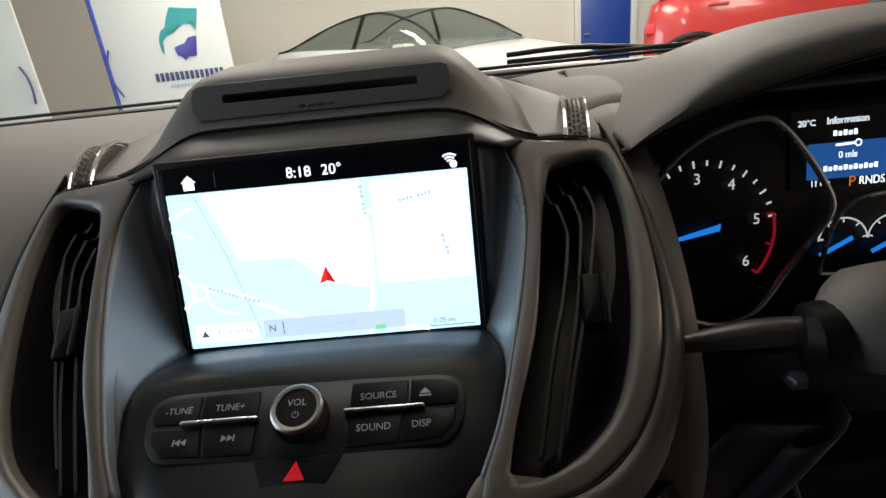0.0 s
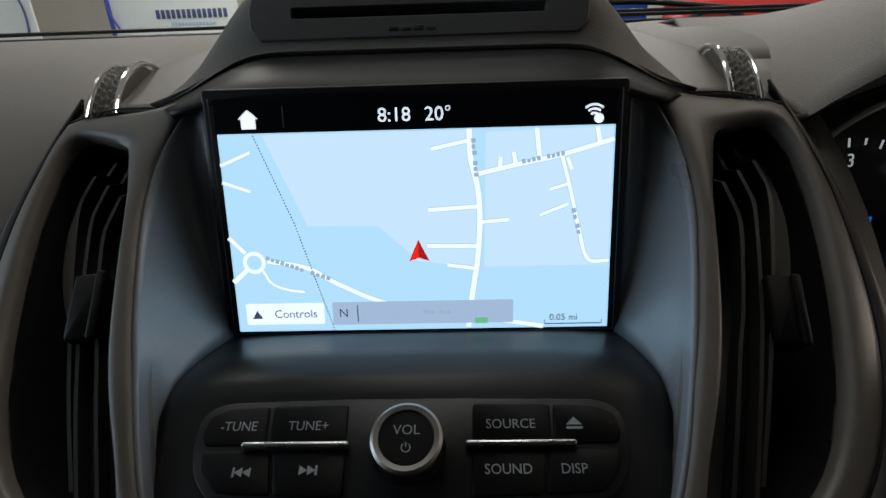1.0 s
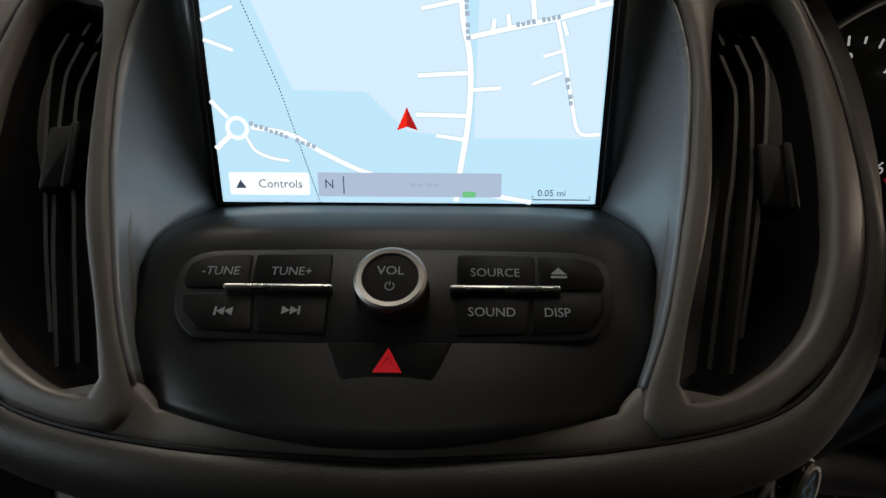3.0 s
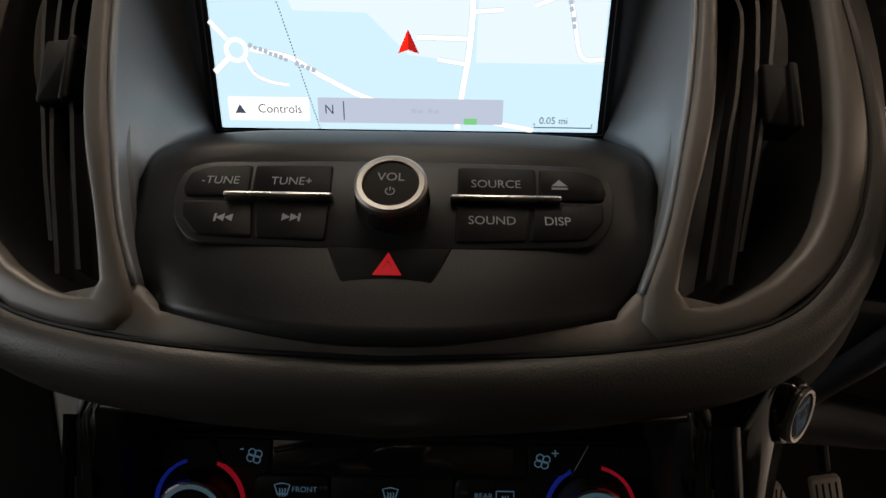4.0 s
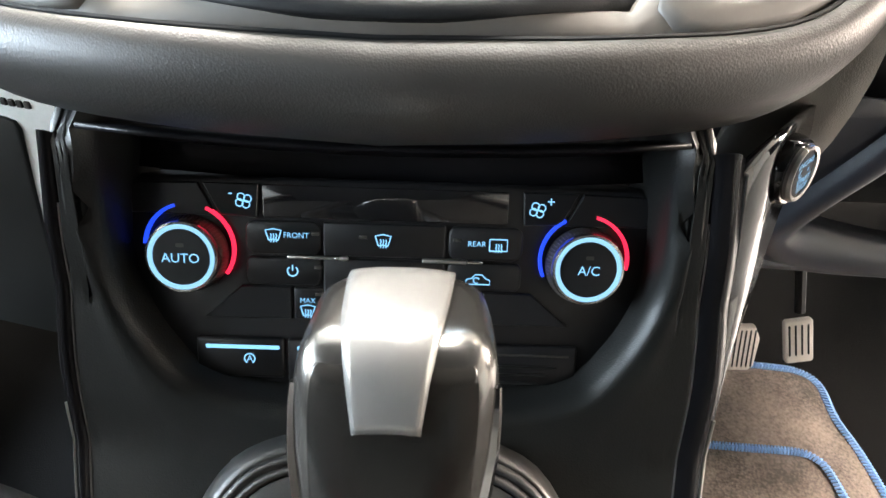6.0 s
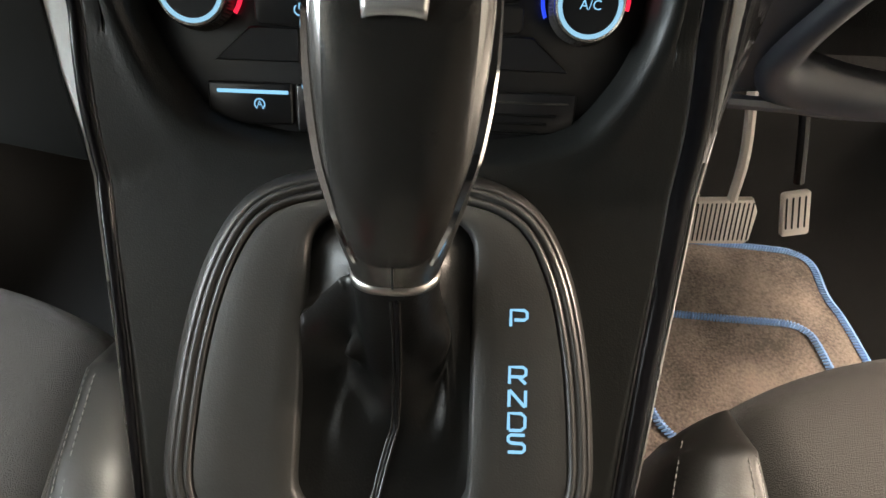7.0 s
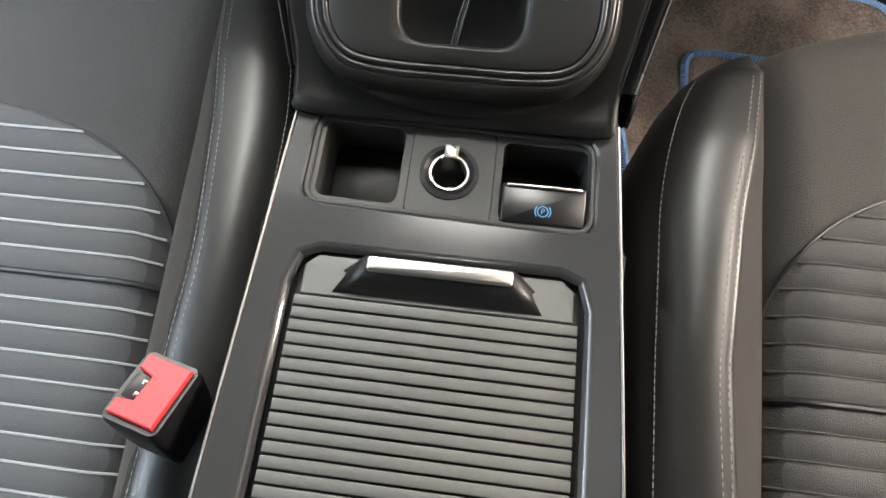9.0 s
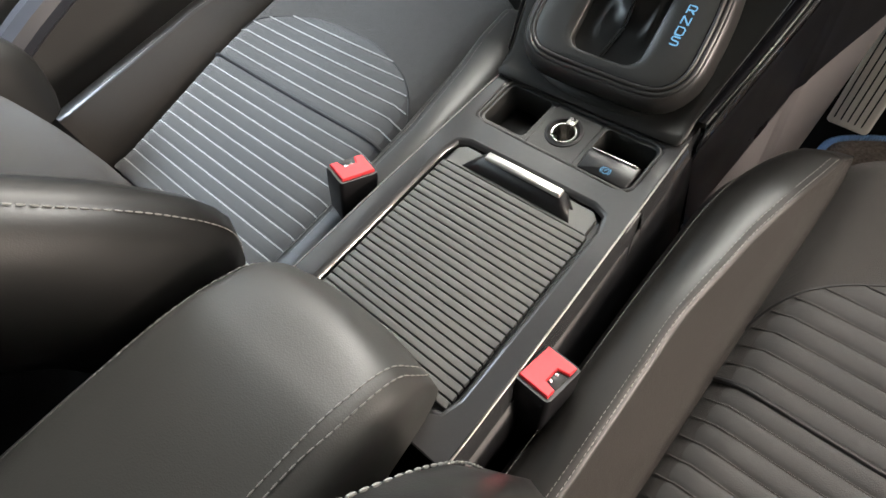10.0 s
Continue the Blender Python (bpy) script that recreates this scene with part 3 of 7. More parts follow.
for s in (-1, 1):
    edge_out = spl([(s * x, y, stack_z(x, y) - 0.001) for x, y in F_IN], 34)
    edge_in = spl([(s * 0.0925, 0.380, 1.124), (s * 0.0925, 0.375, 1.095), (s * 0.0925, 0.364, 1.050), (s * 0.0915, 0.352, 1.019), (s * 0.0965, 0.318, 1.024), (s * 0.0975, 0.292, 1.026), (s * 0.0895, 0.262, 1.016), (s * 0.0815, 0.2445, 1.0085)], 34)
    rows = [[p.lerp(q, f) - Vector((0, -0.0035, 0.0055)) * math.sin(math.pi * f) for p, q in zip(edge_out, edge_in)] for f in (0, 0.06, 0.15, 0.3, 0.5, 0.7, 0.85, 1.0)]
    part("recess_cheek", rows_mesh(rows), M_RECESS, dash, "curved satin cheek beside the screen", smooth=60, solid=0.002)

# Control panel below the screen.
P_BTN = plane_at((0, 0.272, 1.0285), (0, 0.921, 0.389))
cols = []
for k in range(-14, 15):
    f = k / 14
    wide = spl([(0.0905, 0.352, 1.0185), (0.0975, 0.325, 1.0245), (0.0985, 0.300, 1.0275), (0.0940, 0.275, 1.0215), (0.0865, 0.252, 1.0135), (0.0775, 0.2315, 1.0045)], 26)
    col = []
    for q in wide:
        x = f * q.x
        hump = 1 - abs(f) ** 5
        flat_z = 1.0285 + (q.y - 0.272) * 0.422
        crest = lin(q.y, [0.29, 0.300, 0.312, 0.330, 0.352], [flat_z, 1.0388, 1.0375, 1.0290, 1.0195])
        y = q.y + (0.0105 * abs(f) ** 2.4 - 0.0085 * (1 - f * f)) * lin(q.y, [0.2315, 0.262], [1, 0])
        z = (crest if q.y > 0.29 else flat_z - 0.0015 * lin(q.y, [0.2315, 0.245], [1, 0]))
        col.append((x, y, z * hump + q.z * (1 - hump)))
    cols.append(col)
foot_line = [Vector(c[-1]) for c in cols]
part("control_panel", rows_mesh(cols), M_STACK, dash, "soft black sloping control panel", smooth=60, solid=0.003)
rows = []
for f in np.linspace(-1, 1, 41):
    x = 0.112 * f
    rim_y, rim_h = (lin(abs(x), [q.x for q in rim_right[::-1]], [q[k] for q in rim_right[::-1]]) for k in (1, 2))
    if abs(x) < 0.0775:
        ty, tz = (lin(x, [q.x for q in foot_line], [q[k] for q in foot_line]) for k in (1, 2))
    else:
        ty = lin(abs(x), [0.0775, 0.082, 0.112], [0.2415, 0.2440, 0.2440])
        tz = stack_z(abs(x), ty) - 0.0015
    low = Vector((x, rim_y + 0.0012, rim_h + 0.0002))
    high = Vector((x, ty + 0.0015, tz + 0.0002))
    rows.append([low - Vector((0, 0, 0.004)), low, low.lerp(high, 0.35) + Vector((0, 0, 0.0006)), low.lerp(high, 0.7) + Vector((0, 0, 0.0007)), high, high - Vector((0, -0.002, 0.003))])
part("lower_band", rows_mesh(rows), M_FRAME, dash, "satin band between the control panel and the rim", smooth=60, solid=0.002)

# ---- radio controls ----
radio = thing("radio_control_panel", "black radio button panel with silver bars and a round knob", "button panel", (0, 0.272, 1.0285))
def eased(outline, reach=0.0022):
    """The outline with its corners rounded."""
    out = []
    n = len(outline)
    for k in range(n):
        p, q, r = (Vector(outline[j % n]) for j in (k - 1, k, k + 1))
        a = q + (p - q).normalized() * min(reach, (p - q).length * 0.45)
        b = q + (r - q).normalized() * min(reach, (r - q).length * 0.45)
        out += [tuple(a * (1 - f) ** 2 + q * 2 * f * (1 - f) + b * f * f) for f in (0, 0.33, 0.67, 1)]
    return out


OUTL = [(-0.0655, -0.0165), (-0.0208, -0.0185), (-0.0208, -0.018), (0.0208, -0.018), (0.0655, -0.0165), (0.0725, -0.008), (0.0748, 0.004), (0.0735, 0.0125), (0.066, 0.0155), (0.02, 0.0165), (-0.02, 0.0165), (-0.066, 0.0155), (-0.0735, 0.0125), (-0.0748, 0.004), (-0.0725, -0.008)]
part("surround", slab(grown(eased(OUTL, 0.004), 0.0012), P_BTN, 0.0008, -0.003, 0.0006), M_BLACK, radio, "black surround of the buttons")


def button(outline, legend, at, size=0.0048, squeeze=1.0, mark=None):
    key = part("button", slab(eased(outline, 0.0016), P_BTN, 0.0015, 0.0, 0.0005), M_BTN, radio, "soft black push button")
    bm = mark() if mark else words(legend, size, P_BTN @ Matrix.Translation((*at, 0)), 0.0018, squeeze=squeeze)
    part("legend", bm, M_LEGEND, key, "dim white marking")


def skip_mark(cx, cy, s):
    bm = bmesh.new()
    for k in (0, 1):
        x = cx + s * (k * 0.0028 - 0.0028)
        sheet([(x, cy - 0.0016), (x + s * 0.0028, cy), (x, cy + 0.0016)][:: int(s)], P_BTN, 0.0018, bm)
    sheet(rrect(cx + s * 0.0030 - 0.0004, cy - 0.0016, cx + s * 0.0030 + 0.0004, cy + 0.0016, 0.0001, 1), P_BTN, 0.0018, bm)
    return bm


def eject_mark(cx, cy):
    bm = bmesh.new()
    sheet([(cx - 0.0028, cy - 0.0004), (cx + 0.0028, cy - 0.0004), (cx, cy + 0.0024)], P_BTN, 0.0018, bm)
    sheet(rrect(cx - 0.0028, cy - 0.0019, cx + 0.0028, cy - 0.0010, 0.0001, 1), P_BTN, 0.0018, bm)
    return bm


button([(-0.0715, 0.0006), (-0.0500, 0.0006), (-0.0507, 0.0148), (-0.065, 0.0140), (-0.0718, 0.0112), (-0.0732, 0.0045)], "-TUNE", (-0.0605, 0.0072), squeeze=0.95)
button([(-0.0490, 0.0006), (-0.0218, 0.0006), (-0.0222, 0.0152), (-0.0495, 0.0148)], "TUNE+", (-0.0357, 0.0072), squeeze=0.95)
button([(-0.0640, -0.0150), (-0.0455, -0.0160), (-0.0480, -0.0012), (-0.0715, -0.0012), (-0.0705, -0.0080)], "", (0, 0), mark=lambda: skip_mark(-0.0558, -0.0085, -1))
button([(-0.0442, -0.0160), (-0.0212, -0.0168), (-0.0216, -0.0012), (-0.0470, -0.0012)], "", (0, 0), mark=lambda: skip_mark(-0.0338, -0.0080, 1))
button([(0.0218, 0.0006), (0.0490, 0.0006), (0.0495, 0.0148), (0.0222, 0.0152)], "SOURCE", (0.0352, 0.0072), squeeze=0.95)
button([(0.0500, 0.0006), (0.0715, 0.0006), (0.0732, 0.0045), (0.0718, 0.0112), (0.065, 0.0140), (0.0507, 0.0148)], "", (0, 0), mark=lambda: eject_mark(0.0572, 0.0072))
button([(0.0212, -0.0168), (0.0442, -0.0160), (0.0470, -0.0012), (0.0216, -0.0012)], "SOUND", (0.0335, -0.0082), squeeze=0.95)
button([(0.0455, -0.0160), (0.0640, -0.0150), (0.0705, -0.0080), (0.0715, -0.0012), (0.0480, -0.0012)], "DISP", (0.0552, -0.0082), squeeze=0.95)
for x0, x1 in ((-0.0575, -0.0205), (0.0195, 0.0570)):
    part("silver_bar", slab(rrect(x0, -0.0009, x1, 0.0011, 0.0009, 4), P_BTN, 0.0042, 0.001, 0.0006), M_SILVER, radio, "slim satin silver bar")
face = P_BTN @ Matrix.Translation((0, -0.0008, 0)) @ Matrix.Diagonal((0.90, 0.90, 0.72, 1.0))
knob = part("volume_knob", turned([(0.0140, 0.0), (0.0138, 0.0020), (0.0132, 0.0135), (0.0126, 0.0150)], face, 48), M_KNURL, radio, "round volume knob with silver ring")
grip = bmesh.new()
for k in range(60):
    a = 2 * math.pi * k / 60
    pa = face
    tube([pa @ Vector((0.01385 * math.cos(a), 0.01385 * math.sin(a), 0.002)), pa @ Vector((0.01325 * math.cos(a), 0.01325 * math.sin(a), 0.0125))], 0.00035, 4, grip)
part("grip_ribs", grip, M_KNURL, knob, kind="stuff")
part("chrome_ring", turned([(0.0126, 0.0135), (0.0134, 0.0140), (0.0133, 0.0158), (0.0122, 0.0168), (0.0104, 0.0166), (0.0100, 0.0152)], face, 48, False), M_KNOBRING, knob, "worn satin silver ring")
part("knob_face", turned([(0.0104, 0.0150), (0.0100, 0.0158), (0.004, 0.0161)], face, 48), M_BTN, knob, "dark knob face")
vol = words("VOL", 0.0052, face @ Matrix.Translation((0, 0.0026, 0)), 0.0164)
ribbon(arc(0, -0.0038, 0.0016, 125, 415, 16), 0.0004, face, 0.0164, vol)
ribbon([(0, -0.0036), (0, -0.0018)], 0.0004, face, 0.0164, vol)
part("legend", vol, M_LEGEND, knob, "dim white marking")
haz = part("hazard_button", slab([(-0.0135, -0.0330), (0.0135, -0.0330), (0.0150, -0.0315), (0.0200, -0.0192), (-0.0200, -0.0192), (-0.0150, -0.0315)], P_BTN, 0.0016, -0.001, 0.0006), M_BTN, radio, "black hazard button with a red triangle")
part("hazard_groove", slab(grown([(-0.0135, -0.0330), (0.0135, -0.0330), (0.0150, -0.0315), (0.0200, -0.0192), (-0.0200, -0.0192), (-0.0150, -0.0315)], 0.0010), P_BTN, 0.0006, -0.002, 0.0003), M_BLACK, radio, "dark groove round the hazard button")
tri = bmesh.new()
for k in range(3):
    a, b = radians(90 + 120 * k), radians(210 + 120 * k)
    o, i = 0.0056, 0.0026
    tri.faces.new([tri.verts.new(P_BTN @ Vector((r * math.cos(t) * 0.95, r * math.sin(t) - 0.0268, 0.0019))) for r, t in ((o, a), (o, b), (i, b), (i, a))])
sheet([(-0.0021, -0.0281), (0.0021, -0.0281), (0, -0.0247)], P_BTN, 0.0019, tri)
part("red_triangle", tri, E_HAZ, haz, "lit red warning triangle")

# ---- touchscreen ----
P_SCR = plane_at((0, 0.349, 1.022), (0, 0.2502, 0.968))
tablet = thing("touchscreen", "lit colour touchscreen showing a pale blue street map", "screen", (0, 0.352, 1.02))
part("screen_bezel", slab(rrect(-0.0925, -0.0030, 0.0925, 0.1115, 0.002, 4), P_SCR, -0.0015, -0.012, 0.0008), M_BLACK, tablet, "gloss black screen bezel")
part("bezel_line", ribbon([(-0.0895, 0.1075), (-0.0895, -0.0012), (0.0895, -0.0012), (0.0895, 0.1075)], 0.0006, P_SCR, -0.0010), M_RECESS, tablet)
part("status_bar", sheet(rrect(-0.0872, 0.0925, 0.0872, 0.1072, 0.0005, 2), P_SCR, -0.0008), M_TOP, tablet, "black status bar along the top")
screen_map = part("map_ground", sheet(rrect(-0.0868, 0.0, 0.0868, 0.0923, 0.0005, 2), P_SCR, -0.0008), E_MAP, tablet, "pale blue map area")
H1, H2, H3, H4 = -0.0005, -0.0002, 0.0002, 0.0005
district = sheet([(-0.067, 0.0915), (0.0225, 0.0915), (0.0262, 0.074), (0.0275, 0.03), (0.0, 0.033), (-0.018, 0.050), (-0.050, 0.0505)], P_SCR, H1)
sheet([(0.0310, 0.0905), (0.0860, 0.0915), (0.0860, 0.030), (0.0300, 0.030)], P_SCR, H1, district)
part("map_district", district, E_MAP2, screen_map)
ROADS = [([(0.0238, 0.092), (0.0242, 0.080), (0.0272, 0.066), (0.0280, 0.052), (0.0268, 0.034), (0.0240, 0.016), (0.0222, 0.001)], 0.0024),
         ([(0.007, 0.0837), (0.016, 0.0855), (0.0242, 0.0872)], 0.0016), ([(0.005, 0.0568), (0.0278, 0.058)], 0.0018), ([(0.0278, 0.0508), (0.041, 0.0517)], 0.0016),
         ([(0.004, 0.0403), (0.0275, 0.0398)], 0.0018), ([(0.013, 0.0312), (0.0262, 0.0292)], 0.0016), ([(0.0275, 0.0725), (0.045, 0.0762), (0.064, 0.0800), (0.0865, 0.0862)], 0.0020),
         ([(0.037, 0.0745), (0.0375, 0.0795)], 0.0018), ([(0.0440, 0.0762), (0.0432, 0.0815)], 0.0018), ([(0.053, 0.0915), (0.0545, 0.0785)], 0.0020), ([(0.079, 0.0915), (0.0805, 0.0842)], 0.0020),
         ([(0.064, 0.0797), (0.068, 0.065), (0.072, 0.048), (0.0765, 0.033), (0.0862, 0.032)], 0.0016), ([(0.0665, 0.0787), (0.0685, 0.0735)], 0.0016), ([(0.059, 0.0648), (0.0672, 0.0672)], 0.0014),
         ([(0.055, 0.0535), (0.0672, 0.0582)], 0.0014), ([(-0.0868, 0.0786), (-0.073, 0.0842)], 0.0014), ([(-0.0868, 0.0713), (-0.0745, 0.0668)], 0.0014),
         ([(-0.0868, 0.0460), (-0.0800, 0.0385)], 0.0018), ([(-0.0868, 0.0245), (-0.0800, 0.0305)], 0.0022), ([(-0.0725, 0.0300), (-0.069, 0.0240), (-0.062, 0.0207), (-0.054, 0.0194)], 0.0012),
         ([(-0.0700, 0.0345), (-0.052, 0.0310), (-0.038, 0.0230), (-0.015, 0.0130), (0.02, 0.0070), (0.057, 0.0008)], 0.0020)]
for pts, w in ROADS:
    part("road_edge", ribbon(spl([(*q, 0) for q in pts], 4 * len(pts)) if len(pts) > 2 else pts, w + 0.0007, P_SCR, H2 - 0.0002), E_KERB, screen_map)
    part("map_road", ribbon(spl([(*q, 0) for q in pts], 4 * len(pts)) if len(pts) > 2 else pts, w, P_SCR, H2), E_ROAD, screen_map)
part("map_roundabout", ribbon(arc(-0.0762, 0.0340, 0.0044, 0, 360, 26), 0.0018, P_SCR, H2 + 0.0001), E_ROAD, screen_map, "white roundabout ring")
rail = bmesh.new()
dots = even([(-0.071, 0.0915, 0), (-0.056, 0.052, 0), (-0.041, 0.0, 0)], 140)
for a, b in zip(dots[::2], dots[1::2]):
    ribbon([(a.x, a.y), (b.x, b.y)], 0.0005, P_SCR, H2, rail)
part("map_railway", rail, E_INK, screen_map, "dotted railway line")
for cx, cy, turn, length in ((0.0262, 0.0785, -86, 0.019), (0.057, 0.0792, 10, 0.021), (0.0712, 0.0495, -76, 0.014), (-0.0545, 0.0305, -20, 0.034), (0.0085, 0.0088, 0, 0.0145)):
    pm = P_SCR @ Matrix.Translation((cx, cy, 0)) @ pose(0, 0, 0, 0, 0, turn)
    x = -length / 2
    names = bmesh.new()
    for k, w in enumerate((0.42, 0.10, 0.40) if length < 0.03 else (0.55, 0.08, 0.30)):
        if k != 1:
            n = max(2, int(length * w / 0.0021))
            for j in range(n):
                sheet(rrect(x + j * length * w / n, -0.0010, x + (j + 0.72) * length * w / n, 0.0010 - 0.0004 * ((j * 7) % 3 == 1), 0.0002, 1), pm, H3, names)
        x += length * w
    part("map_name", names, E_GREYINK, screen_map, "a street name as plain bars", kind="stuff")
ctl = part("controls_key", sheet(rrect(-0.0825, 0.0036, -0.0455, 0.0140, 0.0008, 2), P_SCR, H2), E_ROAD, screen_map, "pale on-screen key")
part("legend", words("Controls", 0.0056, P_SCR @ Matrix.Translation((-0.0588, 0.0088, 0)), H4), E_INK, ctl)
part("up_mark", sheet([(-0.0795, 0.0068), (-0.0745, 0.0068), (-0.0770, 0.0108)], P_SCR, H4), E_INK, ctl)
banner = part("map_banner", sheet(rrect(-0.0415, 0.0030, 0.0430, 0.0142, 0.0005, 2), P_SCR, H2 + 0.0001), E_BAR, screen_map, "translucent grey-blue banner")
north = words("N", 0.0058, P_SCR @ Matrix.Translation((-0.0362, 0.0088, 0)), H4)
ribbon([(-0.0296, 0.0045), (-0.0296, 0.0128)], 0.0005, P_SCR, H4, north)
part("legend", north, E_INK, banner)
part("road_shield", sheet(rrect(0.0252, 0.0030, 0.0312, 0.0058, 0.0004, 2), P_SCR, H4), E_GREEN, screen_map, "small green road shield")
scale = words("0.05 mi", 0.0044, P_SCR @ Matrix.Translation((0.0662, 0.0052, 0)), H4)
ribbon([(0.0575, 0.0040), (0.0575, 0.0022), (0.0838, 0.0022), (0.0838, 0.0040)], 0.0005, P_SCR, H4, scale)
part("scale_bar", scale, E_INK, screen_map)
part("position_arrow", sheet([(-0.0045, 0.0335), (0.0, 0.0350), (0.0, 0.0435)], P_SCR, H4), E_ARROW, screen_map, "red position arrow")
part("position_arrow", sheet([(0.0, 0.0350), (0.0048, 0.0335), (0.0, 0.0435)], P_SCR, H4), E_ARROW2, screen_map, "red position arrow")
part("clock", words("8:18", 0.0085, P_SCR @ Matrix.Translation((-0.0085, 0.0985, 0)), H1), E_WHITE, tablet, "white clock figures")
part("temperature", words("20°", 0.0085, P_SCR @ Matrix.Translation((0.0105, 0.0985, 0)), H1), E_WHITE, tablet, "white temperature figures")
home = sheet([(-0.0768, 0.0985), (-0.0680, 0.0985), (-0.0724, 0.1025)], P_SCR, H1)
sheet(rrect(-0.0756, 0.0942, -0.0692, 0.0987, 0.0002, 1), P_SCR, H1, home)
part("home_symbol", home, E_WHITE, tablet, "white house symbol")
wifi = sheet(circle(0.0795, 0.0950, 0.0021, 14), P_SCR, H1 + 0.0001)
for r in (0.0022, 0.0040, 0.0058):
    ribbon(arc(0.0775, 0.0950, r, 50, 130, 10), 0.0009, P_SCR, H1, wifi)
part("wireless_symbol", wifi, E_WHITE, tablet, "white wireless symbol")
part("divider", ribbon([(-0.0570, 0.0945), (-0.0570, 0.1035)], 0.0004, P_SCR, H1), M_LEGEND, tablet)

# ---- climate fascia and console ----
FY, FZ = [-0.3, 0.045, 0.12, 0.18, 0.215, 0.236, 0.262], [0.735, 0.750, 0.80, 0.845, 0.90, 0.958, 0.975]


def fascia_z(y):
    return lin(y, FY, FZ)


STRIP_Y = [0.056, 0.068, 0.093, 0.15, 0.188, 0.205, 0.221, 0.236]
STRIP_IN = [0.0975, 0.1000, 0.105, 0.117, 0.1235, 0.1235, 0.1205, 0.113]
STRIP_OUT = [0.1062, 0.1092, 0.1155, 0.1285, 0.1360, 0.1362, 0.1325, 0.1245]

console = thing("centre_console", "dark plastic centre console with gloss grey and black trim", "console", (0, 0, 0.36))
ridge = even(spl([(x, lin(z, FZ, FY), 0) for x, z in ((-0.100, 0.9748), (-0.1050, 0.962), (-0.1085, 0.947), (-0.1120, 0.927), (-0.1122, 0.908), (-0.1070, 0.889), (-0.0975, 0.8745), (-0.0815, 0.8605), (-0.050, 0.8535), (0, 0.852))], 60), 61)
brim = even([(-lin(y, STRIP_Y, STRIP_IN), y, 0) for y in np.linspace(0.262, 0.03, 40)] + [(x, 0.028, 0) for x in np.linspace(-0.085, 0, 10)], 61)
ridge += [Vector((-q.x, q.y, 0)) for q in ridge[-2::-1]]
brim += [Vector((-q.x, q.y, 0)) for q in brim[-2::-1]]
rows = []
for f in np.linspace(0, 1, 14):
    line = [p.lerp(q, f) for p, q in zip(brim, ridge)]
    rows.append([Vector((q.x, q.y, fascia_z(q.y) + (0.0014 * max(0, 1 - (1 - f) / 0.16)))) for q in line])
crest = rows[-1]
for inward, back, sink in ((0.0012, 0.0012, 0.0002), (0.0030, 0.006, 0.0018), (0.0050, 0.020, 0.006), (0.0065, 0.042, 0.011)):
    row = []
    for i, q in enumerate(crest):
        d = crest[min(i + 1, 120)] - crest[max(i - 1, 0)]
        n = Vector((d.z * 1.0, 0, -d.x)).normalized()
        n = -n if n.dot(Vector((-q.x, 0, 0.93 - q.z))) < 0 else n
        row.append(q + Vector((n.x * inward, back, n.z * inward - sink)))
    rows.append(row)
part("fascia", rows_mesh(rows), M_CONS, console, "dark fascia round the climate panel", smooth=60, solid=0.003)

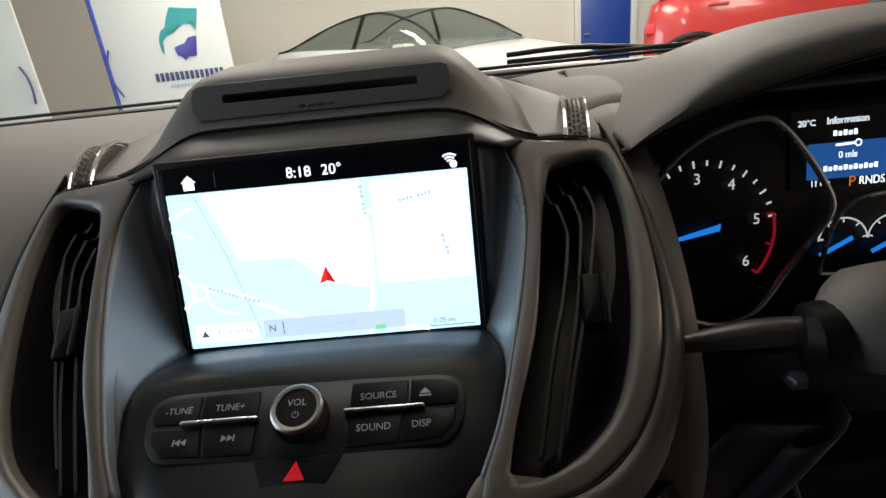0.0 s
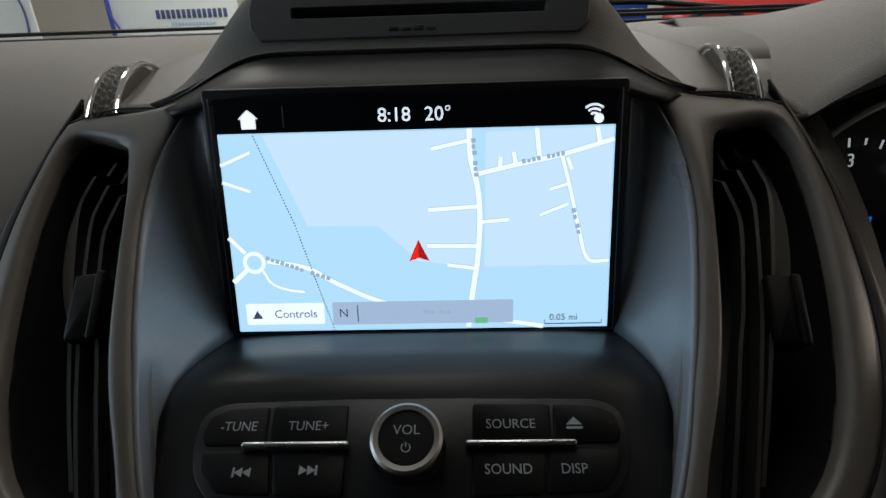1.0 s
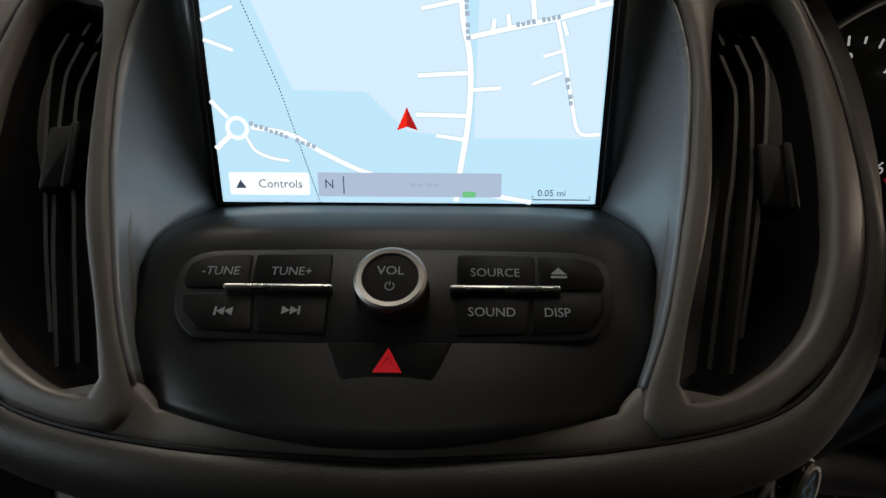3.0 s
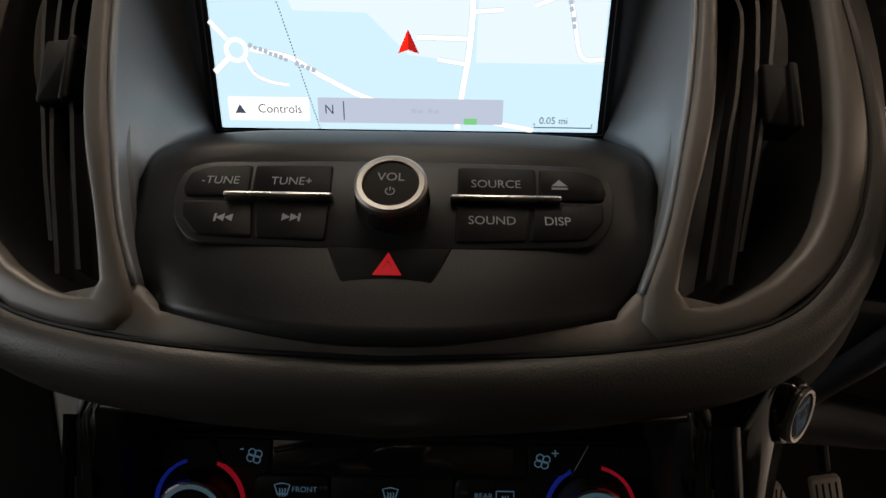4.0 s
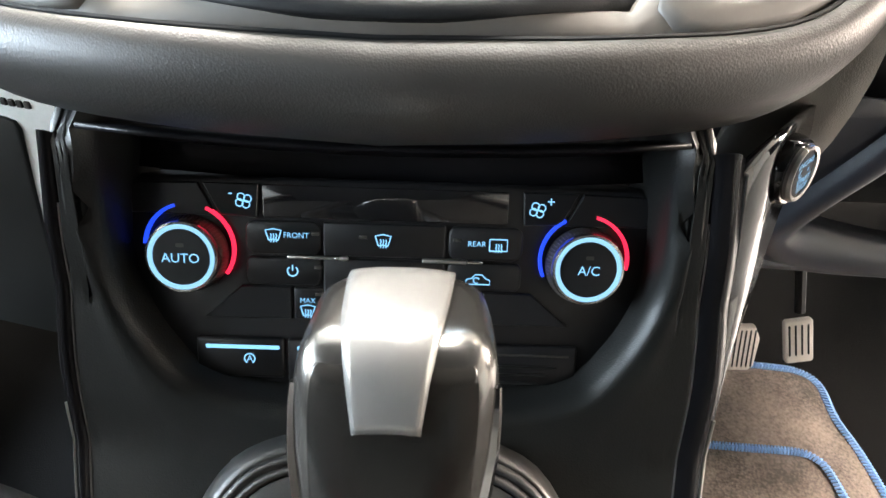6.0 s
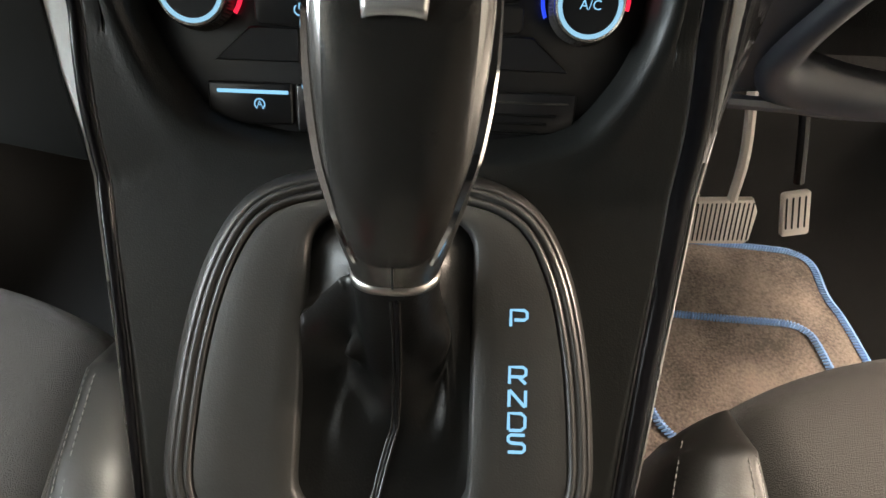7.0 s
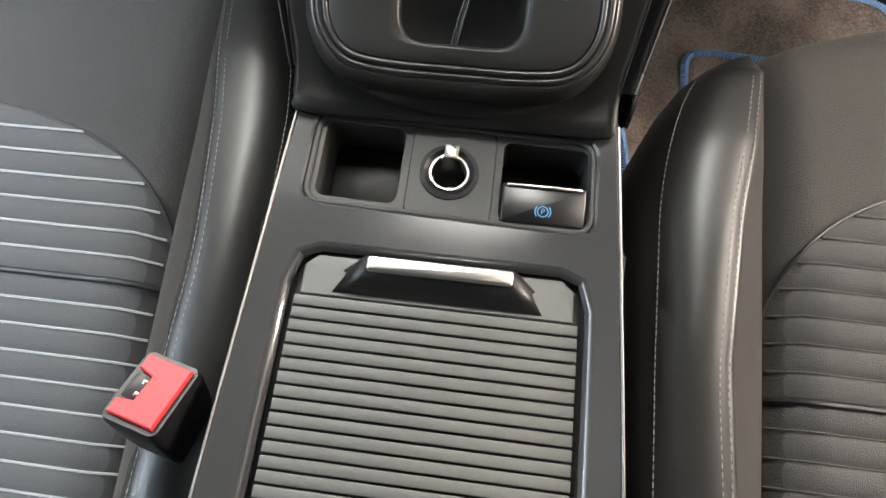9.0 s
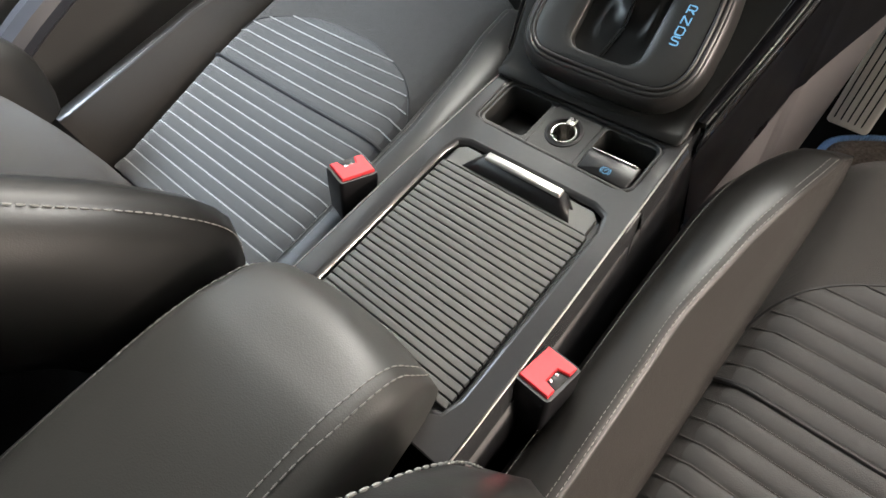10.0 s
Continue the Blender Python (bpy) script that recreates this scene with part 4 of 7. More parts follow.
for s in (-1, 1):
    line = spl([(y, lin(y, STRIP_Y, STRIP_IN), lin(y, STRIP_Y, STRIP_OUT) - (0.0055 if s < 0 else 0)) for y in STRIP_Y[::-1]], 48)
    rows = []
    for q in line:
        y, a, b = q
        z = fascia_z(y)
        n = Vector((0, -0.55, 0.83))
        m0 = Vector((s * (a + b) / 2, y, z)) + n * 0.005
        rows.append([Vector((s * a, y, z)) - n * 0.003, Vector((s * a, y, z)) + n * 0.003, Vector((s * (a * 0.7 + b * 0.3), y, z)) + n * 0.005, m0, Vector((s * (a * 0.3 + b * 0.7), y, z)) + n * 0.005, Vector((s * b, y, z)) + n * 0.002, Vector((s * (b + 0.001), y, z)) - n * 0.012])
    part("gloss_strip", rows_mesh(rows), M_STRIP, console, "gloss black strip edging the console", smooth=60)
    part("strip_bead", tube([r[1] + Vector((0, 0, 0.0002)) for r in rows[4:]], 0.0004, 6), M_KNOBRING, console, "thin grey bead on the strip")
    part("strip_edge", tube([r[5] + Vector((0, 0, 0.0006)) for r in rows[20:]], 0.0007, 6), M_SILVER, console, "thin bright edge of the strip")
    side_in = [Vector((s * (q[2] + 0.001), q[0], fascia_z(q[0]) - 0.004)) for q in line]
    side_out = spl([(s * 0.206, 0.318, 0.940), (s * 0.186, 0.285, 0.908), (s * 0.163, 0.242, 0.885), (s * 0.1455, 0.205, 0.862), (s * 0.133, 0.155, 0.815), (s * 0.1185, 0.095, 0.769), (s * 0.1105, 0.055, 0.745), (s * 0.108, 0.045, 0.738)], 48)
    if s < 0:
        side_out = [Vector((-q[2] - 0.0008, q[0] + 0.008, fascia_z(q[0]) - 0.022)) for q in line]
    under = [Vector((s * (0.095 if s < 0 else 0.13 if q.y > 0.2 else 0.12), q.y + 0.03, 0.36)) for q in side_out]
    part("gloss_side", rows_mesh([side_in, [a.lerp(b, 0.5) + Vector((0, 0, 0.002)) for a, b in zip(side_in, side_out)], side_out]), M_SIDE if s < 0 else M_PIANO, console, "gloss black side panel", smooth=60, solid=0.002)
    fold = [q.lerp(u, 0.36) + Vector((-s * 0.004, 0.006, 0)) for q, u in zip(side_out, under)]
    part("console_side", rows_mesh([[q + Vector((0, 0.004, -0.002)) for q in side_out], [q.lerp(u, 0.08) + Vector((-s * 0.006, 0.008, 0)) for q, u in zip(side_out, under)], fold]), M_SIDE, console, "dark console flank", smooth=60)
    # Lining is black on the passenger's side and grey on the driver's.
    part("tunnel_lining", rows_mesh([[q - Vector((s * 0.002, 0, 0)) for q in fold], under]), M_SIDE if s < 0 else M_LINING, console, "lining of the tunnel side", smooth=60)

# Climate controls.
P_CLI = plane_at((0, 0.2355, 0.9075), (0, 0.56, 0.83))
climate = thing("climate_panel", "black climate control panel with two backlit knobs", "control panel", (0, 0.21, 0.86))
CL = [(-0.070, -0.068), (0.070, -0.068), (0.086, -0.056), (0.100, -0.034), (0.1075, -0.004), (0.1065, 0.020), (0.101, 0.0275), (-0.101, 0.0275), (-0.1065, 0.020), (-0.1075, -0.004), (-0.100, -0.034), (-0.086, -0.056)]
part("face_plate", slab(CL, P_CLI, 0.0, -0.02, 0.002), M_BLACK, climate, "black face plate")
part("upper_shelf", rows_mesh([[(x, y, z - 0.006 * (1 - (x / 0.108) ** 2)) for x in (-0.105, -0.08, -0.05, -0.02, 0.02, 0.05, 0.08, 0.105)] for y, z in ((0.236, 0.9640), (0.250, 0.9560), (0.262, 0.9420), (0.2560, 0.9310))]), M_SIDE, climate, "dark lip under the padded rim", solid=0.002)
part("dim_display", slab(rrect(-0.0520, 0.0115, 0.0475, 0.0248, 0.001, 2), P_CLI, 0.0008, -0.001, 0.0003), M_PIANO, climate, "switched-off gloss display strip")
for s in (-1, 1):
    part("corner_key", slab([(s * 0.1045, 0.0245), (s * 0.1045, 0.012), (s * 0.0705, 0.0115), (s * 0.0775, 0.0250)][:: -s], P_CLI, 0.0012, -0.001, 0.0008), M_PANEL, climate, "dark plastic corner pad")
    part("fan_key", slab([(s * 0.0755, 0.0250), (s * 0.0690, 0.0120), (s * 0.0540, 0.0115), (s * 0.0530, 0.0250)][:: -s], P_CLI, 0.0014, -0.001, 0.0007), M_PANEL, climate, "black fan key")


def keycap(outline, top=0.0018):
    return part("button", slab(outline, P_CLI, top, -0.001, 0.0008), M_BLACK, climate, "soft black climate button")


keys = [rrect(-0.0590, -0.0035, -0.0285, 0.0105, 0.004), rrect(-0.0275, -0.0035, 0.0225, 0.0105, 0.001), rrect(0.0235, -0.0035, 0.0540, 0.0105, 0.004), rrect(-0.0590, -0.0165, -0.0285, -0.0045, 0.003), rrect(-0.0275, -0.0290, 0.0225, -0.0045, 0.001), rrect(0.0235, -0.0165, 0.0540, -0.0045, 0.003),
        [(-0.0770, -0.0312), (-0.0408, -0.0312), (-0.0408, -0.0172), (-0.0615, -0.0172)], rrect(-0.0398, -0.0312, -0.0275, -0.0172, 0.001), rrect(0.0235, -0.0312, 0.0378, -0.0172, 0.001), [(0.0388, -0.0312), (0.0750, -0.0312), (0.0585, -0.0172), (0.0388, -0.0172)]]
caps = [keycap(o) for o in keys]


def icon(parent, bm, glow=E_ICE, label="pale blue backlit symbol"):
    part("legend", bm, glow, parent, label)


HC = 0.0021


def screen_icon(cx, cy, w=0.0046, straight=False):
    bm = bmesh.new()
    if straight:
        ribbon([(cx - w, cy - 0.0024), (cx + w, cy - 0.0024), (cx + w, cy + 0.0024), (cx - w, cy + 0.0024), (cx - w, cy - 0.0024)], 0.0006, P_CLI, HC, bm)
    else:
        ribbon([(cx - w * 0.6, cy - 0.0022), (cx - w, cy + 0.0019), (cx, cy + 0.0026), (cx + w, cy + 0.0019), (cx + w * 0.6, cy - 0.0022), (cx, cy - 0.0017), (cx - w * 0.6, cy - 0.0022)], 0.0006, P_CLI, HC, bm)
    for k in (-1, 0, 1):
        ribbon([(cx + k * 0.0011 + 0.0003 * (j % 2), cy - 0.0030 + j * 0.0009) for j in range(5)], 0.0005, P_CLI, HC + 0.0001, bm)
    return bm


bm = screen_icon(-0.0475, 0.0046, 0.0032)
words("FRONT", 0.0032, P_CLI @ Matrix.Translation((-0.0383, 0.0046, 0)), HC, bm)
icon(caps[0], bm)
icon(caps[1], screen_icon(-0.0030, 0.0036, 0.0032))
bm = screen_icon(0.0440, 0.0032, 0.0036, True)
words("REAR", 0.0032, P_CLI @ Matrix.Translation((0.0352, 0.0034, 0)), HC, bm)
icon(caps[2], bm)
bm = ribbon(arc(-0.0400, -0.0103, 0.0021, 125, 415, 16), 0.0006, P_CLI, HC)
ribbon([(-0.0400, -0.0101), (-0.0400, -0.0076)], 0.0006, P_CLI, HC, bm)
icon(caps[3], bm)
bm = ribbon(arc(0.0040, -0.0103, 0.0026, 0, 360, 20), 0.0007, P_CLI, HC)
ribbon([(-0.0005, -0.0215), (0.0017, -0.0153), (0.0040, -0.0140), (0.0063, -0.0156), (0.0063, -0.0198), (0.0035, -0.0238)], 0.0007, P_CLI, HC, bm)
ribbon([(-0.0070, -0.0160), (-0.0035, -0.0160), (-0.0035, -0.0177), (-0.0008, -0.0151), (-0.0035, -0.0125), (-0.0035, -0.0142), (-0.0070, -0.0142), (-0.0070, -0.0160)], 0.0005, P_CLI, HC, bm)
icon(caps[4], bm)
bm = ribbon([(0.0310, -0.0135), (0.0316, -0.0114), (0.0338, -0.0109), (0.0350, -0.0094), (0.0380, -0.0094), (0.0394, -0.0111), (0.0410, -0.0115), (0.0412, -0.0135), (0.0310, -0.0135)], 0.0005, P_CLI, HC)
ribbon(arc(0.0356, -0.0118, 0.0012, 20, 300, 10), 0.0005, P_CLI, HC + 0.0001, bm)
icon(caps[5], bm)
for cap_i, cx in ((7, -0.0340), (8, 0.0305)):
    bm = screen_icon(cx, -0.0272, 0.0030)
    words("MAX", 0.0030, P_CLI @ Matrix.Translation((cx, -0.0228, 0)), HC, bm)
    icon(caps[cap_i], bm)
for s, sign in ((-1, "-"), (1, "+")):
    cx, cy = s * 0.0590, 0.0182
    bm = bmesh.new()
    for k in range(4):
        a = radians(90 * k + 30)
        ribbon(arc(cx + 0.0019 * math.cos(a), cy + 0.0017 * math.sin(a), 0.0015, 0, 360, 12), 0.0005, P_CLI, HC, bm)
    words(sign, 0.006, P_CLI @ Matrix.Translation((cx + s * 0.0052, cy + 0.0032, 0)), HC, bm)
    icon(climate, bm)
for x0, x1 in ((-0.0420, -0.0170), (0.0130, 0.0380)):
    part("grey_bar", slab(rrect(x0, -0.0050, x1, -0.0032, 0.0008, 3), P_CLI, 0.0034, 0.001, 0.0005), M_SILVER, climate, "slim silver ridge between the buttons")
for x, y in ((-0.0305, 0.0055), (-0.0112, 0.0048), (0.0272, 0.0048), (-0.0295, -0.0085), (-0.0112, -0.0090), (0.0255, -0.0100), (-0.0292, -0.0200)):
    part("indicator", slab(rrect(x - 0.0016, y - 0.0007, x + 0.0016, y + 0.0007, 0.0002, 1), P_CLI, 0.0022, 0.0015, 0.0002), M_KNURL, climate, "unlit indicator window")
# Lower switch row with light bars.
for x0, x1 in ((-0.0815, -0.0445), (-0.0430, -0.0010), (0.0010, 0.0350), (0.0365, 0.0800)):
    sw = part("lower_switch", slab(rrect(x0, -0.0605 if abs(x0 + x1) < 0.09 else -0.0580, x1, -0.0400, 0.0015, 3), P_CLI, 0.0018, -0.001, 0.001), M_PANEL, climate, "black lower switch")
    if x0 < -0.04:
        bar = slab(rrect(x0 + 0.0042, -0.0448, min(x1 - 0.0018, -0.0120), -0.0432, 0.0004, 2), P_CLI, 0.0024, 0.0016, 0.0002)
        part("light_bar", bar, E_ICE, sw, "pale blue light bar")
part("light_bar", slab(rrect(0.0392, -0.0448, 0.0765, -0.0438, 0.0004, 2), P_CLI, 0.0022, 0.0016, 0.0002), M_KNURL, climate, "unlit bar")
bm = ribbon(arc(-0.0590, -0.0492, 0.0022, -60, 240, 18), 0.0006, P_CLI, HC)
words("A", 0.0040, P_CLI @ Matrix.Translation((-0.0590, -0.0493, 0)), HC, bm)
icon(climate, bm)
grille = bmesh.new()
for k in range(3):
    tube([P_CLI @ Vector((0.0395, -0.0495 - 0.0036 * k, 0.0022)), P_CLI @ Vector((0.0715 - 0.004 * k, -0.0495 - 0.0036 * k, 0.0022))], 0.0007, 5, grille)
part("sensor_grille", grille, M_CONS, climate, "small ribbed grille")

for s, name, a_blue, a_red in ((-1, "AUTO", (106, 176), (66, -36)), (1, "A/C", (118, 205), (78, -12))):
    pk = P_CLI @ Matrix.Translation((s * 0.0808 - 0.0012, -0.0042, 0))
    pa = P_CLI @ Matrix.Translation((s * 0.0806 - 0.0012, -0.0018, 0)) @ Matrix.Diagonal((0.955, 0.955, 1, 1))
    dial = part("climate_knob", turned([(0.0158, 0.0), (0.0156, 0.0025), (0.0146, 0.0070), (0.0136, 0.0082)], pk, 48), M_KNURL, climate, "black knurled knob with a lit ring")
    ribs = bmesh.new()
    for k in range(64):
        a = 2 * math.pi * k / 64
        tube([pk @ Vector((0.0157 * math.cos(a), 0.0157 * math.sin(a), 0.002)), pk @ Vector((0.0147 * math.cos(a), 0.0147 * math.sin(a), 0.0066))], 0.0004, 4, ribs)
    part("grip_ribs", ribs, M_KNURL, dial, kind="stuff")
    part("silver_ring", turned([(0.0141, 0.0068), (0.0146, 0.0075), (0.0143, 0.0090), (0.0134, 0.0094), (0.0129, 0.0092)], pk, 48, False), M_SILVER, dial, "satin silver ring")
    part("lit_ring", turned([(0.0132, 0.0088), (0.0131, 0.0097), (0.0117, 0.0099), (0.0114, 0.0090)], pk, 48, False), E_RING, dial, "pale blue lit ring")
    cap = part("knob_face", turned([(0.0116, 0.0080), (0.0112, 0.0093), (0.004, 0.0096)], pk, 48), M_BLACK, dial, "black knob face")
    part("legend", words(name, 0.0054, pk @ Matrix.Translation((0, -0.0004, 0)), 0.0099), E_ICE, cap, "pale blue lettering")
    part("indicator", sheet(rrect(-0.0016, 0.0042, 0.0016, 0.0058, 0.0003, 1), pk, 0.0099), M_KNURL, cap, "unlit indicator window")
    for (a0, a1), glow, what in ((a_blue, E_BLUE, "blue cold arc"), (a_red, E_REDARC, "red hot arc")):
        part("temperature_arc", rows_mesh([lay(arc(0, 0, r, a0, a1, 26), pa, h) for r, h in ((0.0180, 0.0005), (0.0181, 0.0018), (0.0194, 0.0020), (0.0196, 0.0005))]), glow, climate, what)

# Start button on the gloss side panel.
start = thing("start_button", "round engine start button with a chrome ring", "button", (0.176, 0.273, 0.927))
P_ST = plane_at((0.1655, 0.2690, 0.9300), (-0.07, 0.27, 0.96), (0.765, 0.644, 0.0)) @ Matrix.Scale(0.58, 4) @ Matrix.Translation((0, 0, 0.008))
part("socket", turned([(0.0265, -0.012), (0.0262, -0.002), (0.0240, 0.002), (0.0215, 0.0025)], P_ST, 48), M_PIANO, start, "gloss black socket")
part("chrome_ring", turned([(0.0215, 0.001), (0.0220, 0.005), (0.0205, 0.0075), (0.0178, 0.0070), (0.0172, 0.004)], P_ST, 48, False), M_SILVER, start, "satin chrome ring")
cap = part("push_face", turned([(0.0176, 0.003), (0.0172, 0.0058), (0.006, 0.0064)], P_ST, 48), M_BTN, start, "black push face")
bm = words("ENGINE", 0.0062, P_ST @ Matrix.Translation((0, 0.0085, 0)), 0.0068)
words("START", 0.0066, P_ST @ Matrix.Translation((0.001, -0.0050, 0)), 0.0068, bm)
words("STOP", 0.0066, P_ST @ Matrix.Translation((0.001, -0.0108, 0)), 0.0068, bm)
ribbon(arc(-0.0060, 0.0020, 0.0026, 60, 330, 12), 0.0008, P_ST, 0.0068, bm)
words("A", 0.0050, P_ST @ Matrix.Translation((0.0055, 0.0018, 0)), 0.0068, bm)
part("legend", bm, E_ICE, cap, "pale blue lettering")

# ---- gear selector ----
P_BEZ = plane_at((0.003, 0.081, 0.800), (0, 0.85, 0.527))


def bezel_loop(d):
    pts = [(0.0, -0.0375), (0.040, -0.0372), (0.0625, -0.0330), (0.0735, -0.018), (0.0745, 0.006), (0.0715, 0.040), (0.0645, 0.070), (0.0525, 0.0905), (0.031, 0.0990), (0.0, 0.1010)]
    c = spl([(x, y, 0) for x, y in pts], 40)
    full = [(q.x, q.y) for q in c] + [(-q.x, q.y) for q in c[-2:0:-1]]
    return [(x - lin(x, [0.0, 0.05], [0, 1]) * (0.0018 + 0.40 * max(0.0, d - 0.009)), y) for x, y in grown(full, d)]


gear = thing("gear_selector", "automatic gear lever in a black leather gaiter", "gear lever", (0.003, 0.10, 0.79))
hole = [(q.x, q.y) for q in even([(*p, 0) for p in rrect(-0.035, -0.0275, 0.034, 0.094, 0.014, 6)] + [(0.020, -0.0275, 0)], 79)[:78]]
start_i = min(range(78), key=lambda i: (hole[i][0]) ** 2 + (hole[i][1] + 0.0275) ** 2)
hole = hole[start_i:] + hole[:start_i]
plate_rows = [lay(bezel_loop(0.0), P_BEZ, 0.0015), lay(bezel_loop(-0.0015), P_BEZ, 0.0020)]
bz = bezel_loop(-0.0015)
for f in (0.35, 0.7):
    plate_rows.append(lay([(a[0] * (1 - f) + b[0] * f, a[1] * (1 - f) + b[1] * f) for a, b in zip(bz, hole)], P_BEZ, 0.0026))
plate_rows += [lay(grown(hole, 0.0015), P_BEZ, 0.0026), lay(hole, P_BEZ, 0.0010), lay(hole, P_BEZ, -0.012)]
part("shift_plate", rows_mesh(plate_rows, True), M_PLATE, gear, "black plate round the lever", smooth=50)
rings = []
for d, h in ((0.0004, 0.0), (0.0009, 0.0016), (0.0018, 0.0027), (0.0028, 0.0026), (0.0038, 0.0016), (0.0044, 0.0002), (0.0050, 0.0004), (0.0056, 0.0014), (0.0064, 0.0016), (0.0076, 0.0010), (0.0084, -0.0003), (0.0092, 0.0000), (0.0100, -0.0002), (0.0118, -0.0014), (0.0146, -0.0048), (0.0170, -0.0102), (0.0184, -0.016), (0.0190, -0.022), (0.0195, -0.050)):
    rings.append(lay(bezel_loop(d), P_BEZ, h))
part("bezel_ring", rows_mesh(rings, True), M_RING, gear, "ridged satin ring round the plate", smooth=75)
GEARS = {"P": [[(0.0, 0.0), (0.0, 1.0), (0.82, 1.0), (1.0, 0.86), (1.0, 0.54), (0.82, 0.40), (0.22, 0.40)]],
         "R": [[(0.0, 0.0), (0.0, 1.0), (0.82, 1.0), (1.0, 0.86), (1.0, 0.56), (0.82, 0.42), (0.05, 0.42)], [(0.55, 0.42), (1.0, 0.0)]],
         "N": [[(0.0, 0.0), (0.0, 1.0)], [(0.02, 1.0), (0.98, 0.0)], [(1.0, 0.0), (1.0, 1.0)]],
         "D": [[(0.0, 0.02), (0.0, 1.0), (0.75, 1.0), (1.0, 0.80), (1.0, 0.20), (0.75, 0.0), (0.04, 0.0)]],
         "S": [[(1.0, 1.0), (0.16, 1.0), (0.0, 0.88), (0.0, 0.66), (0.16, 0.54), (0.84, 0.50), (1.0, 0.38), (1.0, 0.12), (0.84, 0.0), (0.0, 0.0)]]}
for ch, v in (("P", 0.0530), ("R", 0.0302), ("N", 0.0211), ("D", 0.0120), ("S", 0.0036)):
    glyph = bmesh.new()
    for n, line in enumerate(GEARS[ch]):
        ribbon([(0.0525 + (x - 0.5) * 0.0066, v + (y - 0.5) * 0.0066) for x, y in line], 0.0013, P_BEZ, 0.0030 + 0.00005 * n, glyph)
    part("gear_letter", glyph, E_ICE, gear, "pale blue lit gear letter")

axis0, axis1 = Vector((0.0070, 0.1215, 0.866)), Vector((0.0105, 0.1565, 0.9600))
ax = (axis1 - axis0)
length = ax.length


def lever_ring(f, w, dfront, dback, power=2.6, n=40):
    c = axis0 + ax * f
    up = ax.normalized()
    right = Vector((1, 0, 0))
    fwd = up.cross(right).normalized()
    if fwd.y < 0:
        fwd = -fwd
    out = []
    for k in range(n):
        a = 2 * math.pi * k / n
        ca, sa = math.cos(a), math.sin(a)
        px = w * math.copysign(abs(ca) ** (2 / power), ca)
        py = (dback if sa > 0 else dfront) * math.copysign(abs(sa) ** (2 / power), sa)
        out.append(c + right * px + fwd * py)
    return out


LEVER = [(0.0, 0.0148, 0.014, 0.014, 2.6), (0.05, 0.0158, 0.0155, 0.0150, 2.6), (0.16, 0.0190, 0.0190, 0.0175, 2.6), (0.30, 0.0225, 0.0215, 0.0200, 2.6), (0.45, 0.0250, 0.0222, 0.0220, 2.6), (0.60, 0.0262, 0.0215, 0.0235, 2.7), (0.74, 0.0264, 0.0202, 0.0245, 3.0), (0.86, 0.0256, 0.0186, 0.0256, 3.6), (0.93, 0.0248, 0.0172, 0.0256, 4.0), (0.98, 0.0238, 0.0156, 0.0250, 4.4), (1.02, 0.0222, 0.0134, 0.0236, 4.6), (1.045, 0.0195, 0.0105, 0.0212, 4.6), (1.055, 0.0160, 0.0072, 0.0180, 4.4)]
lever = part("lever_grip", rows_mesh([lever_ring(*q) for q in LEVER], True, True, True), M_SHELL, gear, "satin dark metal shell of the lever grip", smooth=60)


def on_grip(f, a, lift):
    fs = [q[0] for q in LEVER]
    ring = lever_ring(f, *(lin(f, fs, [q[k] for q in LEVER]) + lift for k in (1, 2, 3)), lin(f, fs, [q[4] for q in LEVER]))
    k = a / (2 * math.pi) * 40
    i = int(k) % 40
    return ring[i].lerp(ring[(i + 1) % 40], k - int(k))


rows = []
for f in (0.128, 0.130, 0.136, 0.150, 0.175, 0.21, 0.26, 0.33, 0.42, 0.52, 0.62, 0.72, 0.80, 0.87, 0.93, 0.97, 1.0, 1.01):
    reach = lin(f, [0.128, 0.130, 0.136, 0.150, 0.175, 0.21, 0.26, 0.33, 0.5, 0.95], [5, 8, 17, 26, 33, 38, 43, 46, 48, 38])
    rows.append([on_grip(f, 1.5 * math.pi + radians(reach) * k, -0.0008 if abs(k) > 0.99 or f in (0.128, 1.01) else 0.0007) for k in np.linspace(-1, 1, 23)])
part("grip_pad", rows_mesh(rows), M_GRIP, lever, "smooth dark leather pad of the grip", smooth=60)
inlay = spl([(0.1326, 0.9535, 0.0078), (0.1370, 0.9608, 0.0088), (0.1406, 0.9655, 0.0096), (0.1445, 0.9686, 0.0104), (0.1490, 0.9699, 0.0112), (0.1535, 0.9694, 0.0120), (0.1600, 0.9674, 0.0128), (0.1680, 0.9645, 0.0136), (0.1755, 0.9609, 0.0142), (0.1797, 0.9572, 0.0142)], 32)
rows = [[(lin(q.x, [0.132, 0.177], [0.0088, 0.0100]) + q.z * k, q.x, q.y + 0.0013 - 0.0022 * abs(k) ** 2.5 * q.z / 0.018) for k in np.linspace(-1, 1, 11)] for q in inlay]
part("silver_inlay", rows_mesh(rows), M_INLAY, lever, "satin silver inlay on the lever", smooth=60, solid=0.003)
for s in (-1, 1):
    c = 1.5 * math.pi + s * radians(72)
    pts = [on_grip(f, c - s * radians(lin(f, [0.1, 0.5, 0.95], [38, 12, 4])), 0.0001) for f in np.linspace(0.13, 0.93, 24)]
    part("chrome_edge", tube(pts, [0.0005 + 0.0016 * math.sin(math.pi * (k + 2) / 28) for k in range(24)], 6), M_CHROME, lever, "chrome line down the grip")
